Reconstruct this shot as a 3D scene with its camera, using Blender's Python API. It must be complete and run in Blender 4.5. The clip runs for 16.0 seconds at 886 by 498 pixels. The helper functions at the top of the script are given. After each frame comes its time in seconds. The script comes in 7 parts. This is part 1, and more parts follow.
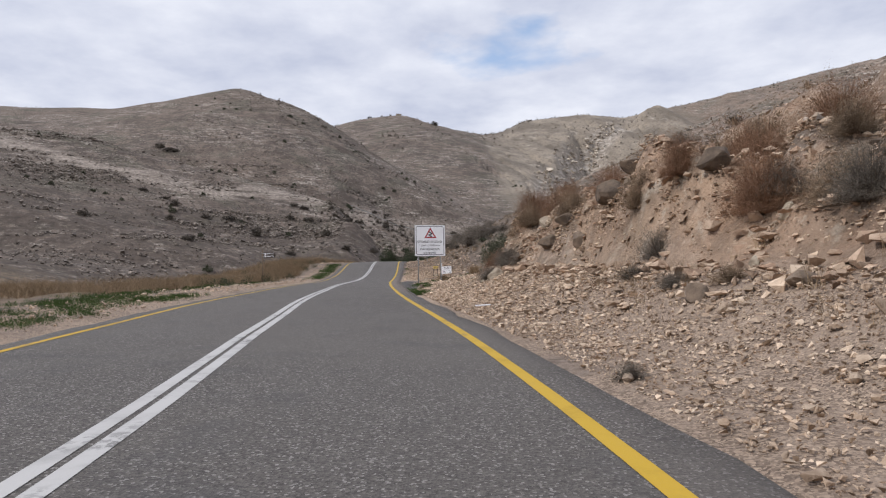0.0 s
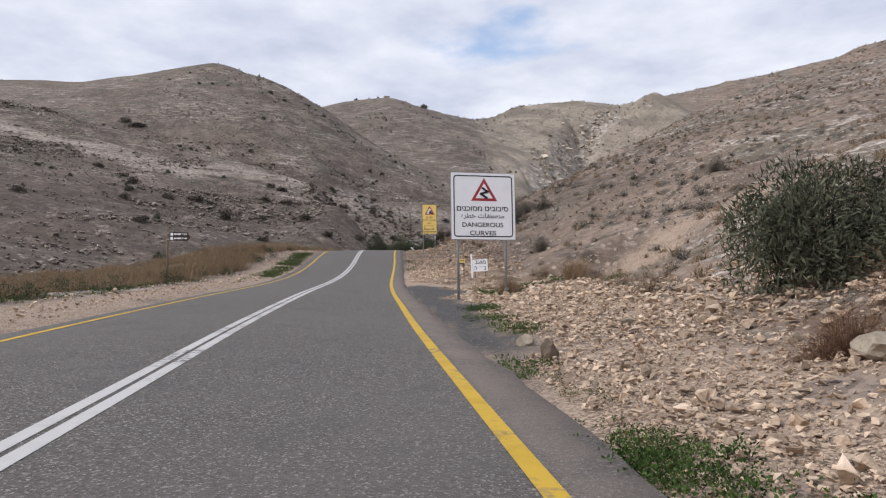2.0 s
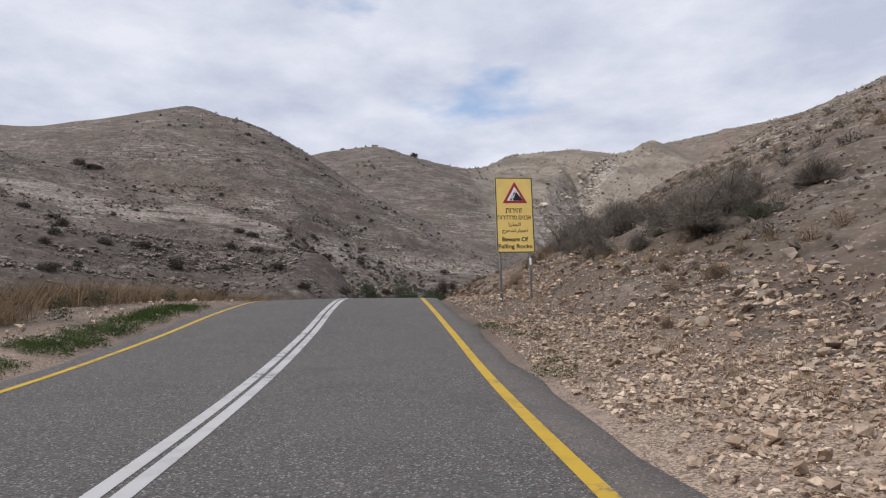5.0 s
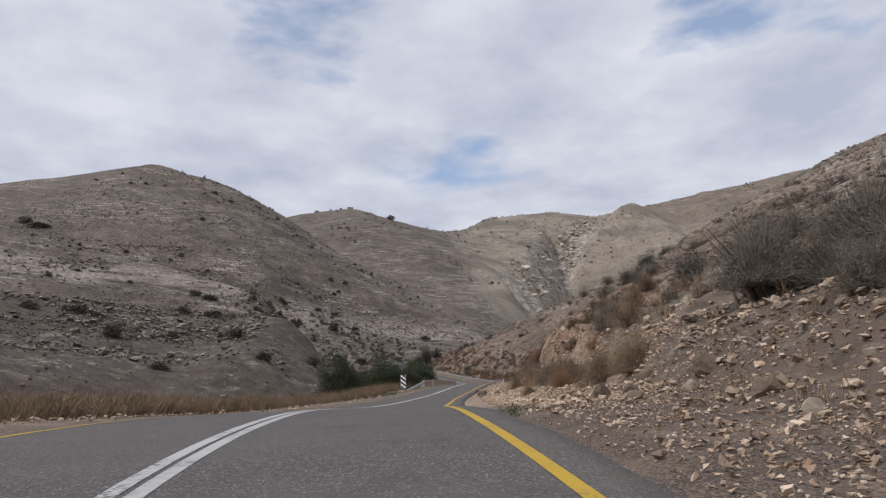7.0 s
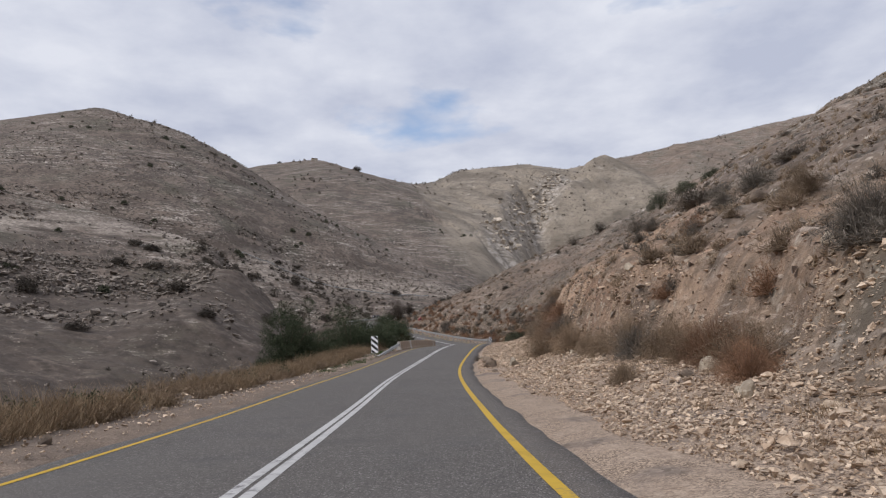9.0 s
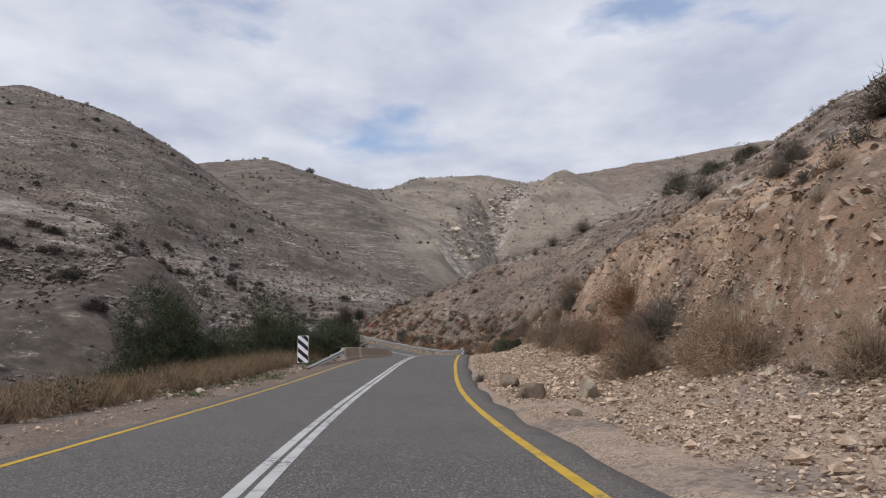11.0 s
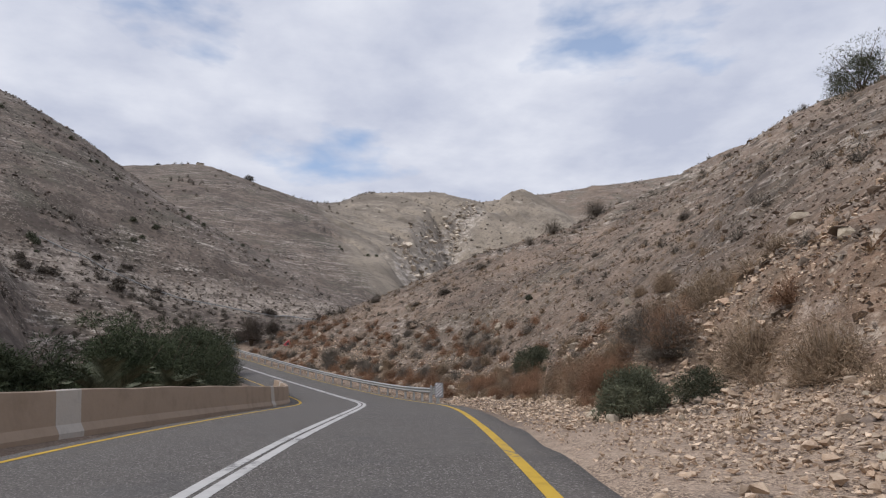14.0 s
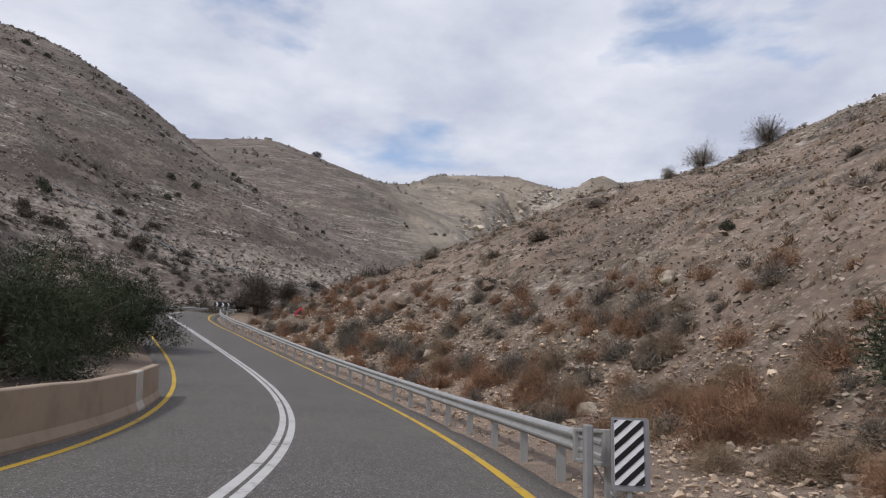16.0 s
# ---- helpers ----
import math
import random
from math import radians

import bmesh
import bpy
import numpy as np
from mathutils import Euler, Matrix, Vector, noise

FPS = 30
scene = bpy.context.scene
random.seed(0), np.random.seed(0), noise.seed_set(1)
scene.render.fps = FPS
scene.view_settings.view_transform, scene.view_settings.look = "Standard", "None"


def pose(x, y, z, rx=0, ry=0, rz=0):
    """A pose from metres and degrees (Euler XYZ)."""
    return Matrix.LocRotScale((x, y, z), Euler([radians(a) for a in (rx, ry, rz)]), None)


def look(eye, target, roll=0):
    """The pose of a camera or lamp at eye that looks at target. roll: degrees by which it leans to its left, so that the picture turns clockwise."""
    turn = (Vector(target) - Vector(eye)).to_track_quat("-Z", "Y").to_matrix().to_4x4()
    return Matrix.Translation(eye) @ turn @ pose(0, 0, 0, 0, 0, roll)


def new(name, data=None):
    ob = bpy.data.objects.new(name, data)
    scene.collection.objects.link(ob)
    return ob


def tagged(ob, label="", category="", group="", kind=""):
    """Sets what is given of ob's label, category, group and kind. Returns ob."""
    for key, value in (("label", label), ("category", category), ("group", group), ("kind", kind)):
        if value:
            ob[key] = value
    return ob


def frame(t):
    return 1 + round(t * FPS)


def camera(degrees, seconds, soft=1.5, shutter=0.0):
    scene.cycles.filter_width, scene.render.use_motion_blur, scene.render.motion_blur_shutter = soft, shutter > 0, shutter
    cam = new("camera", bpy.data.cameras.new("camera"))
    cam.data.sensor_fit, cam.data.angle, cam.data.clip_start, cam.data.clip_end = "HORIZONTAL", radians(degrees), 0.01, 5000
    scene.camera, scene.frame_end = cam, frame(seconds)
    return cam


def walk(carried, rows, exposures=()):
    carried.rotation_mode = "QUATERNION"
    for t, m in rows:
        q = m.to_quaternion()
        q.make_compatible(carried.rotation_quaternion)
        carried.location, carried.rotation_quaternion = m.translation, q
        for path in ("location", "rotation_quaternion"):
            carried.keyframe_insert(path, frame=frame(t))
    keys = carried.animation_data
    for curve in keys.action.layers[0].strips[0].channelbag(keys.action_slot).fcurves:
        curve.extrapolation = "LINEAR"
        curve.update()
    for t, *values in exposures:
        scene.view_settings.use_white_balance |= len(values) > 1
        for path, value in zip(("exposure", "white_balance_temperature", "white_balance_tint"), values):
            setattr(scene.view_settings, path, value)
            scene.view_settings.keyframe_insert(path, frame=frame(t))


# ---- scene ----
cam = camera(65.0, 16.0, soft=1.2)
# seconds, eye in metres, yaw, pitch and roll in degrees: a car driving uphill
PATH = [
    (0.0, 0.94, -4.87, 2.97, 0.34, 6.10, -1.25),
    (0.5, 0.18, 1.47, 3.61, -0.77, 6.96, -0.99),
    (1.0, -0.56, 7.97, 4.21, -0.93, 6.37, -0.24),
    (1.5, -1.21, 14.53, 4.79, -0.85, 7.06, -0.75),
    (2.0, -1.89, 21.08, 5.33, -0.86, 5.21, -0.61),
    (2.5, -2.62, 27.60, 5.85, -0.59, 5.48, -0.28),
    (3.0, -3.34, 34.14, 6.36, 0.29, 4.99, -0.58),
    (3.5, -4.01, 40.81, 6.88, 0.27, 5.43, -0.65),
    (4.0, -4.60, 47.50, 7.39, -0.31, 6.62, -0.84),
    (4.5, -5.12, 54.01, 7.90, -1.15, 8.21, -1.11),
    (5.0, -5.59, 60.13, 8.45, -1.99, 9.85, -1.38),
    (5.5, -5.99, 65.74, 9.03, -2.53, 11.18, -1.60),
    (6.0, -6.32, 70.93, 9.68, -3.05, 13.27, -2.19),
    (6.5, -6.53, 76.02, 10.50, -3.55, 14.67, -2.18),
    (7.0, -6.72, 81.02, 11.40, -4.22, 15.22, -2.13),
    (7.5, -6.87, 85.63, 12.25, -4.85, 16.19, -2.44),
    (8.0, -6.86, 90.07, 12.83, -5.39, 14.78, -2.94),
    (8.5, -6.82, 94.65, 13.18, -6.26, 12.41, -3.08),
    (9.0, -6.82, 99.45, 13.48, -6.84, 11.50, -2.84),
    (9.5, -6.74, 104.48, 13.70, -7.54, 10.99, -2.65),
    (10.0, -6.50, 109.71, 13.93, -8.60, 11.20, -2.24),
    (10.5, -6.09, 115.15, 14.22, -9.78, 11.82, -1.77),
    (11.0, -5.50, 120.83, 14.58, -10.86, 12.52, -1.39),
    (11.5, -4.75, 126.79, 14.99, -11.59, 12.97, -1.28),
    (12.0, -3.84, 133.05, 15.44, -12.25, 13.92, -1.35),
    (12.5, -2.74, 139.63, 15.95, -13.18, 13.70, -1.49),
    (13.0, -1.47, 146.40, 16.57, -13.94, 13.73, -0.74),
    (13.5, -0.07, 153.26, 17.30, -15.03, 14.52, -0.77),
    (14.0, 1.43, 160.22, 18.10, -15.21, 14.62, -0.96),
    (14.5, 3.06, 167.21, 18.87, -16.19, 14.91, -1.12),
    (15.0, 4.75, 174.27, 19.48, -16.10, 15.37, -1.06),
    (15.5, 6.21, 181.43, 19.96, -13.02, 14.02, 1.71),
    (16.0, 7.45, 188.59, 20.39, -9.24, 13.92, 2.58),
]


def heading(yaw, pitch):
    a, b = radians(yaw), radians(pitch)
    return Vector((-math.sin(a) * math.cos(b), math.cos(a) * math.cos(b), math.sin(b)))


walk(cam, [(t, look((x, y, z), Vector((x, y, z)) + heading(yaw, pitch), roll)) for t, x, y, z, yaw, pitch, roll in PATH],
     [(0.0, 0.10), (3.0, 0.21), (5.5, -0.03), (6.5, -0.10), (8.0, -0.18), (9.0, -0.08), (11.5, -0.08), (12.5, -0.09), (14.5, -0.02), (16.0, -0.02)])

# ---- sky and sun: bright broken cloud ----
SUN_ELEVATION, SUN_AZIMUTH = 44.0, 242.0  # degrees; azimuth clockwise from +y: behind the car, to its left
world = bpy.data.worlds.new("world")
scene.world = world
world.use_nodes = True
wt = world.node_tree
sky = wt.nodes.new("ShaderNodeTexSky")
sky.sky_type, sky.sun_disc = "NISHITA", False
sky.sun_elevation, sky.sun_rotation = radians(SUN_ELEVATION), radians(SUN_AZIMUTH)
sky.air_density, sky.dust_density = 1.0, 0.6


def wnode(kind, **values):
    n = wt.nodes.new(kind)
    for key, value in values.items():
        n.inputs[key.replace("_", " ")].default_value = value
    return n


def wmath(op, a, b, clamp=False):
    n = wt.nodes.new("ShaderNodeMath")
    n.operation, n.use_clamp = op, clamp
    for socket, value in zip(n.inputs, (a, b)):
        if isinstance(value, (int, float)):
            socket.default_value = value
        else:
            wt.links.new(value, socket)
    return n.outputs[0]


# the cloud deck is a flat layer overhead: noise over (x / z, y / z)
direction = wt.nodes.new("ShaderNodeTexCoord").outputs["Generated"]
split = wt.nodes.new("ShaderNodeSeparateXYZ")
wt.links.new(direction, split.inputs[0])
up = wmath("ADD", wmath("MAXIMUM", split.outputs[2], 0.02), 0.10)
deck = wt.nodes.new("ShaderNodeCombineXYZ")
wt.links.new(wmath("DIVIDE", split.outputs[0], up), deck.inputs[0])
wt.links.new(wmath("DIVIDE", split.outputs[1], up), deck.inputs[1])
billow = wnode("ShaderNodeTexNoise", Scale=1.6, Detail=7.0, Roughness=0.55, Distortion=0.3)
wt.links.new(deck.outputs[0], billow.inputs["Vector"])
shade = wnode("ShaderNodeTexNoise", Scale=2.3, Detail=6.0, Roughness=0.55)
wt.links.new(deck.outputs[0], shade.inputs["Vector"])


def opening(x, y, z, stretch, reach):
    """How near the sky's direction is to the middle of a gap in the cloud, 1 in the middle; gaps are wider than tall."""
    n = wt.nodes.new("ShaderNodeVectorMath")
    n.operation = "SUBTRACT"
    wt.links.new(direction, n.inputs[0])
    n.inputs[1].default_value = (x, y, z)
    m = wt.nodes.new("ShaderNodeVectorMath")
    m.operation = "MULTIPLY"
    wt.links.new(n.outputs[0], m.inputs[0])
    m.inputs[1].default_value = (1.0, 1.0, stretch)
    size = wt.nodes.new("ShaderNodeVectorMath")
    size.operation = "LENGTH"
    wt.links.new(m.outputs[0], size.inputs[0])
    return wmath("SUBTRACT", 1.0, wmath("DIVIDE", size.outputs["Value"], reach), True)


gaps = wmath("MAXIMUM", opening(0.088, 0.925, 0.371, 2.4, 0.15), opening(-0.115, 0.838, 0.535, 1.6, 0.17))
gaps = wmath("MAXIMUM", gaps, opening(0.47, 0.722, 0.508, 2.6, 0.21))
gaps = wmath("MAXIMUM", gaps, opening(-0.62, -0.45, 0.64, 1.0, 0.5))
gaps = wmath("MAXIMUM", gaps, opening(0.2, -0.2, 0.96, 1.0, 0.4))
ragged = wnode("ShaderNodeTexNoise", Scale=9.0, Detail=4.0, Roughness=0.52, Distortion=0.1)
streak = wt.nodes.new("ShaderNodeVectorMath")
streak.operation = "MULTIPLY"
wt.links.new(direction, streak.inputs[0])
streak.inputs[1].default_value = (1.0, 1.0, 2.6)
wt.links.new(streak.outputs[0], ragged.inputs["Vector"])
thin = wmath("SUBTRACT", wmath("MULTIPLY", wmath("POWER", gaps, 0.6), 1.55), wmath("MULTIPLY", wmath("SUBTRACT", ragged.outputs[0], 0.22), 3.3))
cover = wmath("SUBTRACT", 1.0, wmath("MULTIPLY", wmath("MULTIPLY", thin, 1.15, True), 0.76))
tone = wt.nodes.new("ShaderNodeValToRGB")
tone.color_ramp.elements[0].position, tone.color_ramp.elements[0].color = 0.34, (0.525, 0.565, 0.70, 1)
tone.color_ramp.elements[1].position, tone.color_ramp.elements[1].color = 0.66, (0.79, 0.815, 0.905, 1)
wt.links.new(shade.outputs[0], tone.inputs[0])
clear = wt.nodes.new("ShaderNodeVectorMath")
clear.operation = "SCALE"
clear.inputs["Scale"].default_value = 0.19
wt.links.new(sky.outputs[0], clear.inputs[0])
both = wt.nodes.new("ShaderNodeMix")
both.data_type = "RGBA"
wt.links.new(cover, both.inputs[0])
wt.links.new(clear.outputs[0], both.inputs[6])
wt.links.new(tone.outputs[0], both.inputs[7])
wt.links.new(both.outputs[2], wt.nodes["Background"].inputs["Color"])
wt.nodes["Background"].inputs["Strength"].default_value = 1.0

sun = new("sun", bpy.data.lights.new("sun", "SUN"))
sun.data.energy, sun.data.angle, sun.data.color = 2.0, radians(7.0), (1.0, 0.955, 0.925)
a, b = radians(SUN_AZIMUTH), radians(SUN_ELEVATION)
sun.matrix_world = look((math.sin(a) * math.cos(b) * 300, math.cos(a) * math.cos(b) * 300, math.sin(b) * 300), (0, 0, 0))

# ---- materials ----
class Paint:
    """A node material, written line by line. Colours are linear."""

    def __init__(self, name, roughness=0.9, metallic=0.0):
        self.material = bpy.data.materials.new(name)
        self.material.use_nodes = True
        self.tree = self.material.node_tree
        self.shader = self.tree.nodes["Principled BSDF"]
        self.shader.inputs["Roughness"].default_value = roughness
        self.shader.inputs["Metallic"].default_value = metallic
        self.shader.inputs["Specular IOR Level"].default_value = 0.3
        self.place = self.tree.nodes.new("ShaderNodeNewGeometry").outputs["Position"]

    def put(self, socket, value):
        if hasattr(value, "is_output"):
            self.tree.links.new(value, socket)
        elif isinstance(value, tuple) and len(value) == 3 and socket.type == "RGBA":
            socket.default_value = (*value, 1.0)
        else:
            socket.default_value = value

    def math(self, op, a, b=0.0, clamp=False):
        n = self.tree.nodes.new("ShaderNodeMath")
        n.operation, n.use_clamp = op, clamp
        self.put(n.inputs[0], a)
        self.put(n.inputs[1], b)
        return n.outputs[0]

    def local(self):
        return self.tree.nodes.new("ShaderNodeTexCoord").outputs["Object"]

    def stretch(self, vector, x, y, z):
        n = self.tree.nodes.new("ShaderNodeVectorMath")
        n.operation = "MULTIPLY"
        self.put(n.inputs[0], vector)
        n.inputs[1].default_value = (x, y, z)
        return n.outputs[0]

    def noise(self, size, detail=4.0, rough=0.55, vector=None, distort=0.0):
        n = self.tree.nodes.new("ShaderNodeTexNoise")
        self.put(n.inputs["Vector"], vector or self.place)
        n.inputs["Scale"].default_value = 1.0 / size
        n.inputs["Detail"].default_value, n.inputs["Roughness"].default_value = detail, rough
        n.inputs["Distortion"].default_value = distort
        return n.outputs[0]

    def cells(self, size, vector=None, feature="F1", colour=False):
        n = self.tree.nodes.new("ShaderNodeTexVoronoi")
        n.feature = feature
        self.put(n.inputs["Vector"], vector or self.place)
        n.inputs["Scale"].default_value = 1.0 / size
        return n.outputs["Color" if colour else "Distance"]

    def step(self, value, low, high):
        n = self.tree.nodes.new("ShaderNodeMapRange")
        n.interpolation_type = "SMOOTHSTEP"
        self.put(n.inputs[0], value)
        n.inputs[1].default_value, n.inputs[2].default_value = low, high
        return n.outputs[0]

    def mix(self, amount, a, b, how="MIX"):
        n = self.tree.nodes.new("ShaderNodeMix")
        n.data_type, n.blend_type = "RGBA", how
        self.put(n.inputs[0], amount)
        self.put(n.inputs[6], a)
        self.put(n.inputs[7], b)
        return n.outputs[2]

    def chance(self, low=0.8, high=1.2):
        """A factor of its own for each object."""
        n = self.tree.nodes.new("ShaderNodeMapRange")
        self.put(n.inputs[0], self.tree.nodes.new("ShaderNodeObjectInfo").outputs["Random"])
        n.inputs[3].default_value, n.inputs[4].default_value = low, high
        return n.outputs[0]

    def island(self, low=0.8, high=1.2):
        """A factor of its own for each loose piece of a mesh."""
        n = self.tree.nodes.new("ShaderNodeMapRange")
        self.put(n.inputs[0], self.tree.nodes.new("ShaderNodeNewGeometry").outputs["Random Per Island"])
        n.inputs[3].default_value, n.inputs[4].default_value = low, high
        return n.outputs[0]

    def times(self, colour, factor):
        n = self.tree.nodes.new("ShaderNodeVectorMath")
        n.operation = "SCALE"
        self.put(n.inputs[0], colour)
        self.put(n.inputs["Scale"], factor)
        return n.outputs[0]

    def bump(self, value, depth, strength=1.0):
        n = self.tree.nodes.new("ShaderNodeBump")
        n.inputs["Distance"].default_value, n.inputs["Strength"].default_value = depth, strength
        self.put(n.inputs["Height"], value)
        self.put(self.shader.inputs["Normal"], n.outputs[0])

    def done(self, colour, roughness=None):
        self.put(self.shader.inputs["Base Color"], colour)
        if roughness is not None:
            self.put(self.shader.inputs["Roughness"], roughness)
        return self.material


def ground_material():
    p = Paint("dry_ground", 0.95)
    n = p.tree.nodes.new("ShaderNodeAttribute")
    n.attribute_name = "cover"
    split = p.tree.nodes.new("ShaderNodeSeparateColor")
    p.tree.links.new(n.outputs["Color"], split.inputs[0])
    bare, gravel, pale, field = split.outputs[0], split.outputs[1], split.outputs[2], n.outputs["Alpha"]
    n = p.tree.nodes.new("ShaderNodeAttribute")
    n.attribute_name = "earth"
    split = p.tree.nodes.new("ShaderNodeSeparateColor")
    p.tree.links.new(n.outputs["Color"], split.inputs[0])
    warm, apron, ledge, dirty = *split.outputs, n.outputs["Alpha"]
    broad, patch, grain = p.noise(60, 4), p.noise(7, 6, 0.62), p.noise(0.5, 5, 0.7)
    # grey-brown soil of the far slopes, warmer earth on the near one
    soil = p.mix(p.step(broad, 0.35, 0.65), (0.092, 0.072, 0.060), (0.150, 0.116, 0.094))
    soil = p.mix(p.step(patch, 0.44, 0.62), soil, (0.205, 0.160, 0.130))
    soil = p.mix(p.math("MULTIPLY", p.step(p.noise(23, 5, 0.6), 0.50, 0.66), 0.7), soil, (0.098, 0.092, 0.066))
    earth = p.mix(p.step(p.noise(9, 5, 0.62), 0.36, 0.62), (0.152, 0.113, 0.089), (0.280, 0.208, 0.158))
    earth = p.mix(p.math("MULTIPLY", p.step(p.noise(17, 4, 0.6), 0.50, 0.64), 0.6), earth, (0.112, 0.108, 0.080))
    soil = p.mix(warm, soil, earth)
    # ledges of limestone that follow the contour, broken up
    flat = p.stretch(p.place, 0.22, 0.22, 1.9)
    strata = p.noise(1.1, 6, 0.72, flat, 0.8)
    bands = p.noise(2.6, 5, 0.7, flat, 0.5)
    rubble = p.math("MULTIPLY", p.step(p.math("MAXIMUM", strata, bands), 0.545, 0.60), p.step(p.noise(34, 5, 0.6), 0.40, 0.56))
    rubble = p.math("MULTIPLY", rubble, p.step(grain, 0.36, 0.56))
    rock = p.mix(p.step(p.noise(1.3, 4, 0.65), 0.4, 0.62), (0.32, 0.275, 0.235), (0.60, 0.535, 0.465))
    soil = p.mix(rubble, soil, rock)
    # tufts of dwarf shrub too small to model
    tuft = p.step(p.cells(1.3), 0.50, 0.26)
    tuft = p.math("MULTIPLY", tuft, p.step(p.noise(11, 3), 0.30, 0.48))
    soil = p.mix(p.math("MULTIPLY", tuft, 0.75), soil, (0.050, 0.042, 0.032))
    speck = p.math("MULTIPLY", p.step(p.noise(0.9, 5, 0.72), 0.58, 0.66), p.step(p.noise(14, 4, 0.6), 0.40, 0.56))
    soil = p.mix(p.math("MULTIPLY", speck, 0.55), soil, (0.33, 0.29, 0.25))
    rgb = p.tree.nodes.new("ShaderNodeSeparateColor")
    p.tree.links.new(p.cells(0.42, colour=True), rgb.inputs[0])
    stones = p.math("MULTIPLY", p.step(p.cells(0.42), 0.40, 0.28), p.step(rgb.outputs[0], 0.45, 0.60))
    stones = p.math("MULTIPLY", stones, p.step(p.noise(5, 3), 0.42, 0.58))
    soil = p.mix(stones, soil, p.mix(rgb.outputs[1], (0.25, 0.205, 0.165), (0.46, 0.40, 0.33)))
    rgb = p.tree.nodes.new("ShaderNodeSeparateColor")
    p.tree.links.new(p.cells(0.15, colour=True), rgb.inputs[0])
    small = p.math("MULTIPLY", p.math("MULTIPLY", p.step(p.cells(0.15), 0.42, 0.30), p.step(rgb.outputs[0], 0.50, 0.62)), p.step(p.noise(3.5, 4), 0.38, 0.56))
    soil = p.mix(p.math("MULTIPLY", small, warm), soil, p.mix(rgb.outputs[1], (0.22, 0.178, 0.140), (0.52, 0.445, 0.36)))
    # pale marl of the hill at the valley's head
    marl = p.mix(p.step(p.noise(38, 6, 0.6), 0.36, 0.60), (0.205, 0.172, 0.136), (0.355, 0.300, 0.236))
    marl = p.mix(p.math("MULTIPLY", p.step(p.noise(9, 5, 0.65), 0.52, 0.68), 0.6), marl, (0.130, 0.112, 0.090))
    marl = p.mix(p.math("MULTIPLY", p.step(p.noise(15, 6, 0.7), 0.58, 0.70), 0.8), marl, (0.50, 0.445, 0.375))
    marl = p.mix(p.math("MULTIPLY", p.step(p.noise(3.2, 6, 0.75), 0.52, 0.64), 0.7), marl, (0.105, 0.090, 0.072))
    soil = p.mix(pale, soil, marl)
    ledges = p.math("MULTIPLY", ledge, p.step(p.noise(3.0, 5, 0.68, flat), 0.38, 0.50))
    soil = p.mix(ledges, soil, p.mix(pale, p.mix(p.step(p.noise(1.3, 4, 0.65), 0.4, 0.62), (0.245, 0.205, 0.170), (0.43, 0.37, 0.315)), p.mix(p.step(p.noise(5, 5, 0.7), 0.42, 0.6), (0.28, 0.242, 0.20), (0.56, 0.50, 0.435))))
    # ochre earth bared by the cutting
    clay = p.mix(p.step(p.noise(3.4, 6, 0.62), 0.36, 0.62), (0.33, 0.208, 0.136), (0.54, 0.375, 0.256))
    clay = p.mix(p.step(p.noise(0.8, 6, 0.7), 0.54, 0.66), clay, (0.64, 0.535, 0.42))
    clay = p.mix(p.math("MULTIPLY", p.step(p.noise(1.9, 4, 0.6), 0.60, 0.72), 0.6), clay, (0.20, 0.142, 0.100))
    soil = p.mix(p.math("MULTIPLY", bare, p.step(p.noise(6, 5, 0.65), 0.32, 0.54)), soil, clay)
    # gravel of the verge
    rgb = p.tree.nodes.new("ShaderNodeSeparateColor")
    p.tree.links.new(p.cells(0.085, colour=True), rgb.inputs[0])
    chip = p.tree.nodes.new("ShaderNodeSeparateColor")
    p.tree.links.new(p.cells(0.022, colour=True), chip.inputs[0])
    stone = p.mix(p.step(chip.outputs[0], 0.1, 1.0), (0.150, 0.109, 0.082), (0.49, 0.375, 0.278))
    stone = p.mix(p.math("MULTIPLY", p.step(p.noise(0.9, 5, 0.7), 0.44, 0.62), 0.6), stone, p.mix(rgb.outputs[0], (0.29, 0.215, 0.162), (0.48, 0.378, 0.29)))
    stone = p.mix(p.step(p.noise(2.6, 4, 0.6), 0.54, 0.66), stone, p.mix(rgb.outputs[1], (0.145, 0.112, 0.090), (0.31, 0.246, 0.198)))
    stone = p.mix(p.math("MULTIPLY", dirty, p.step(p.noise(1.6, 5, 0.65), 0.30, 0.52)), stone, p.mix(p.step(chip.outputs[1], 0.25, 0.95), (0.062, 0.046, 0.037), (0.31, 0.240, 0.188)))
    soil = p.mix(gravel, soil, stone)
    soil = p.mix(p.math("MULTIPLY", dirty, 0.5), soil, (0.080, 0.058, 0.044))
    soil = p.mix(apron, soil, p.mix(p.math("MULTIPLY", p.step(chip.outputs[0], 0.965, 0.985), 0.7), p.mix(chip.outputs[2], (0.036, 0.034, 0.033), (0.105, 0.098, 0.093)), (0.36, 0.33, 0.295)))
    # old grass of the valley floor
    straw = p.mix(p.step(p.noise(2.2, 5, 0.6), 0.38, 0.6), (0.058, 0.045, 0.038), (0.105, 0.082, 0.067))
    place = p.tree.nodes.new("ShaderNodeSeparateXYZ")
    p.tree.links.new(p.place, place.inputs[0])
    tan = p.mix(p.step(p.noise(1.7, 6, 0.65), 0.36, 0.62), (0.130, 0.098, 0.068), (0.285, 0.212, 0.140))
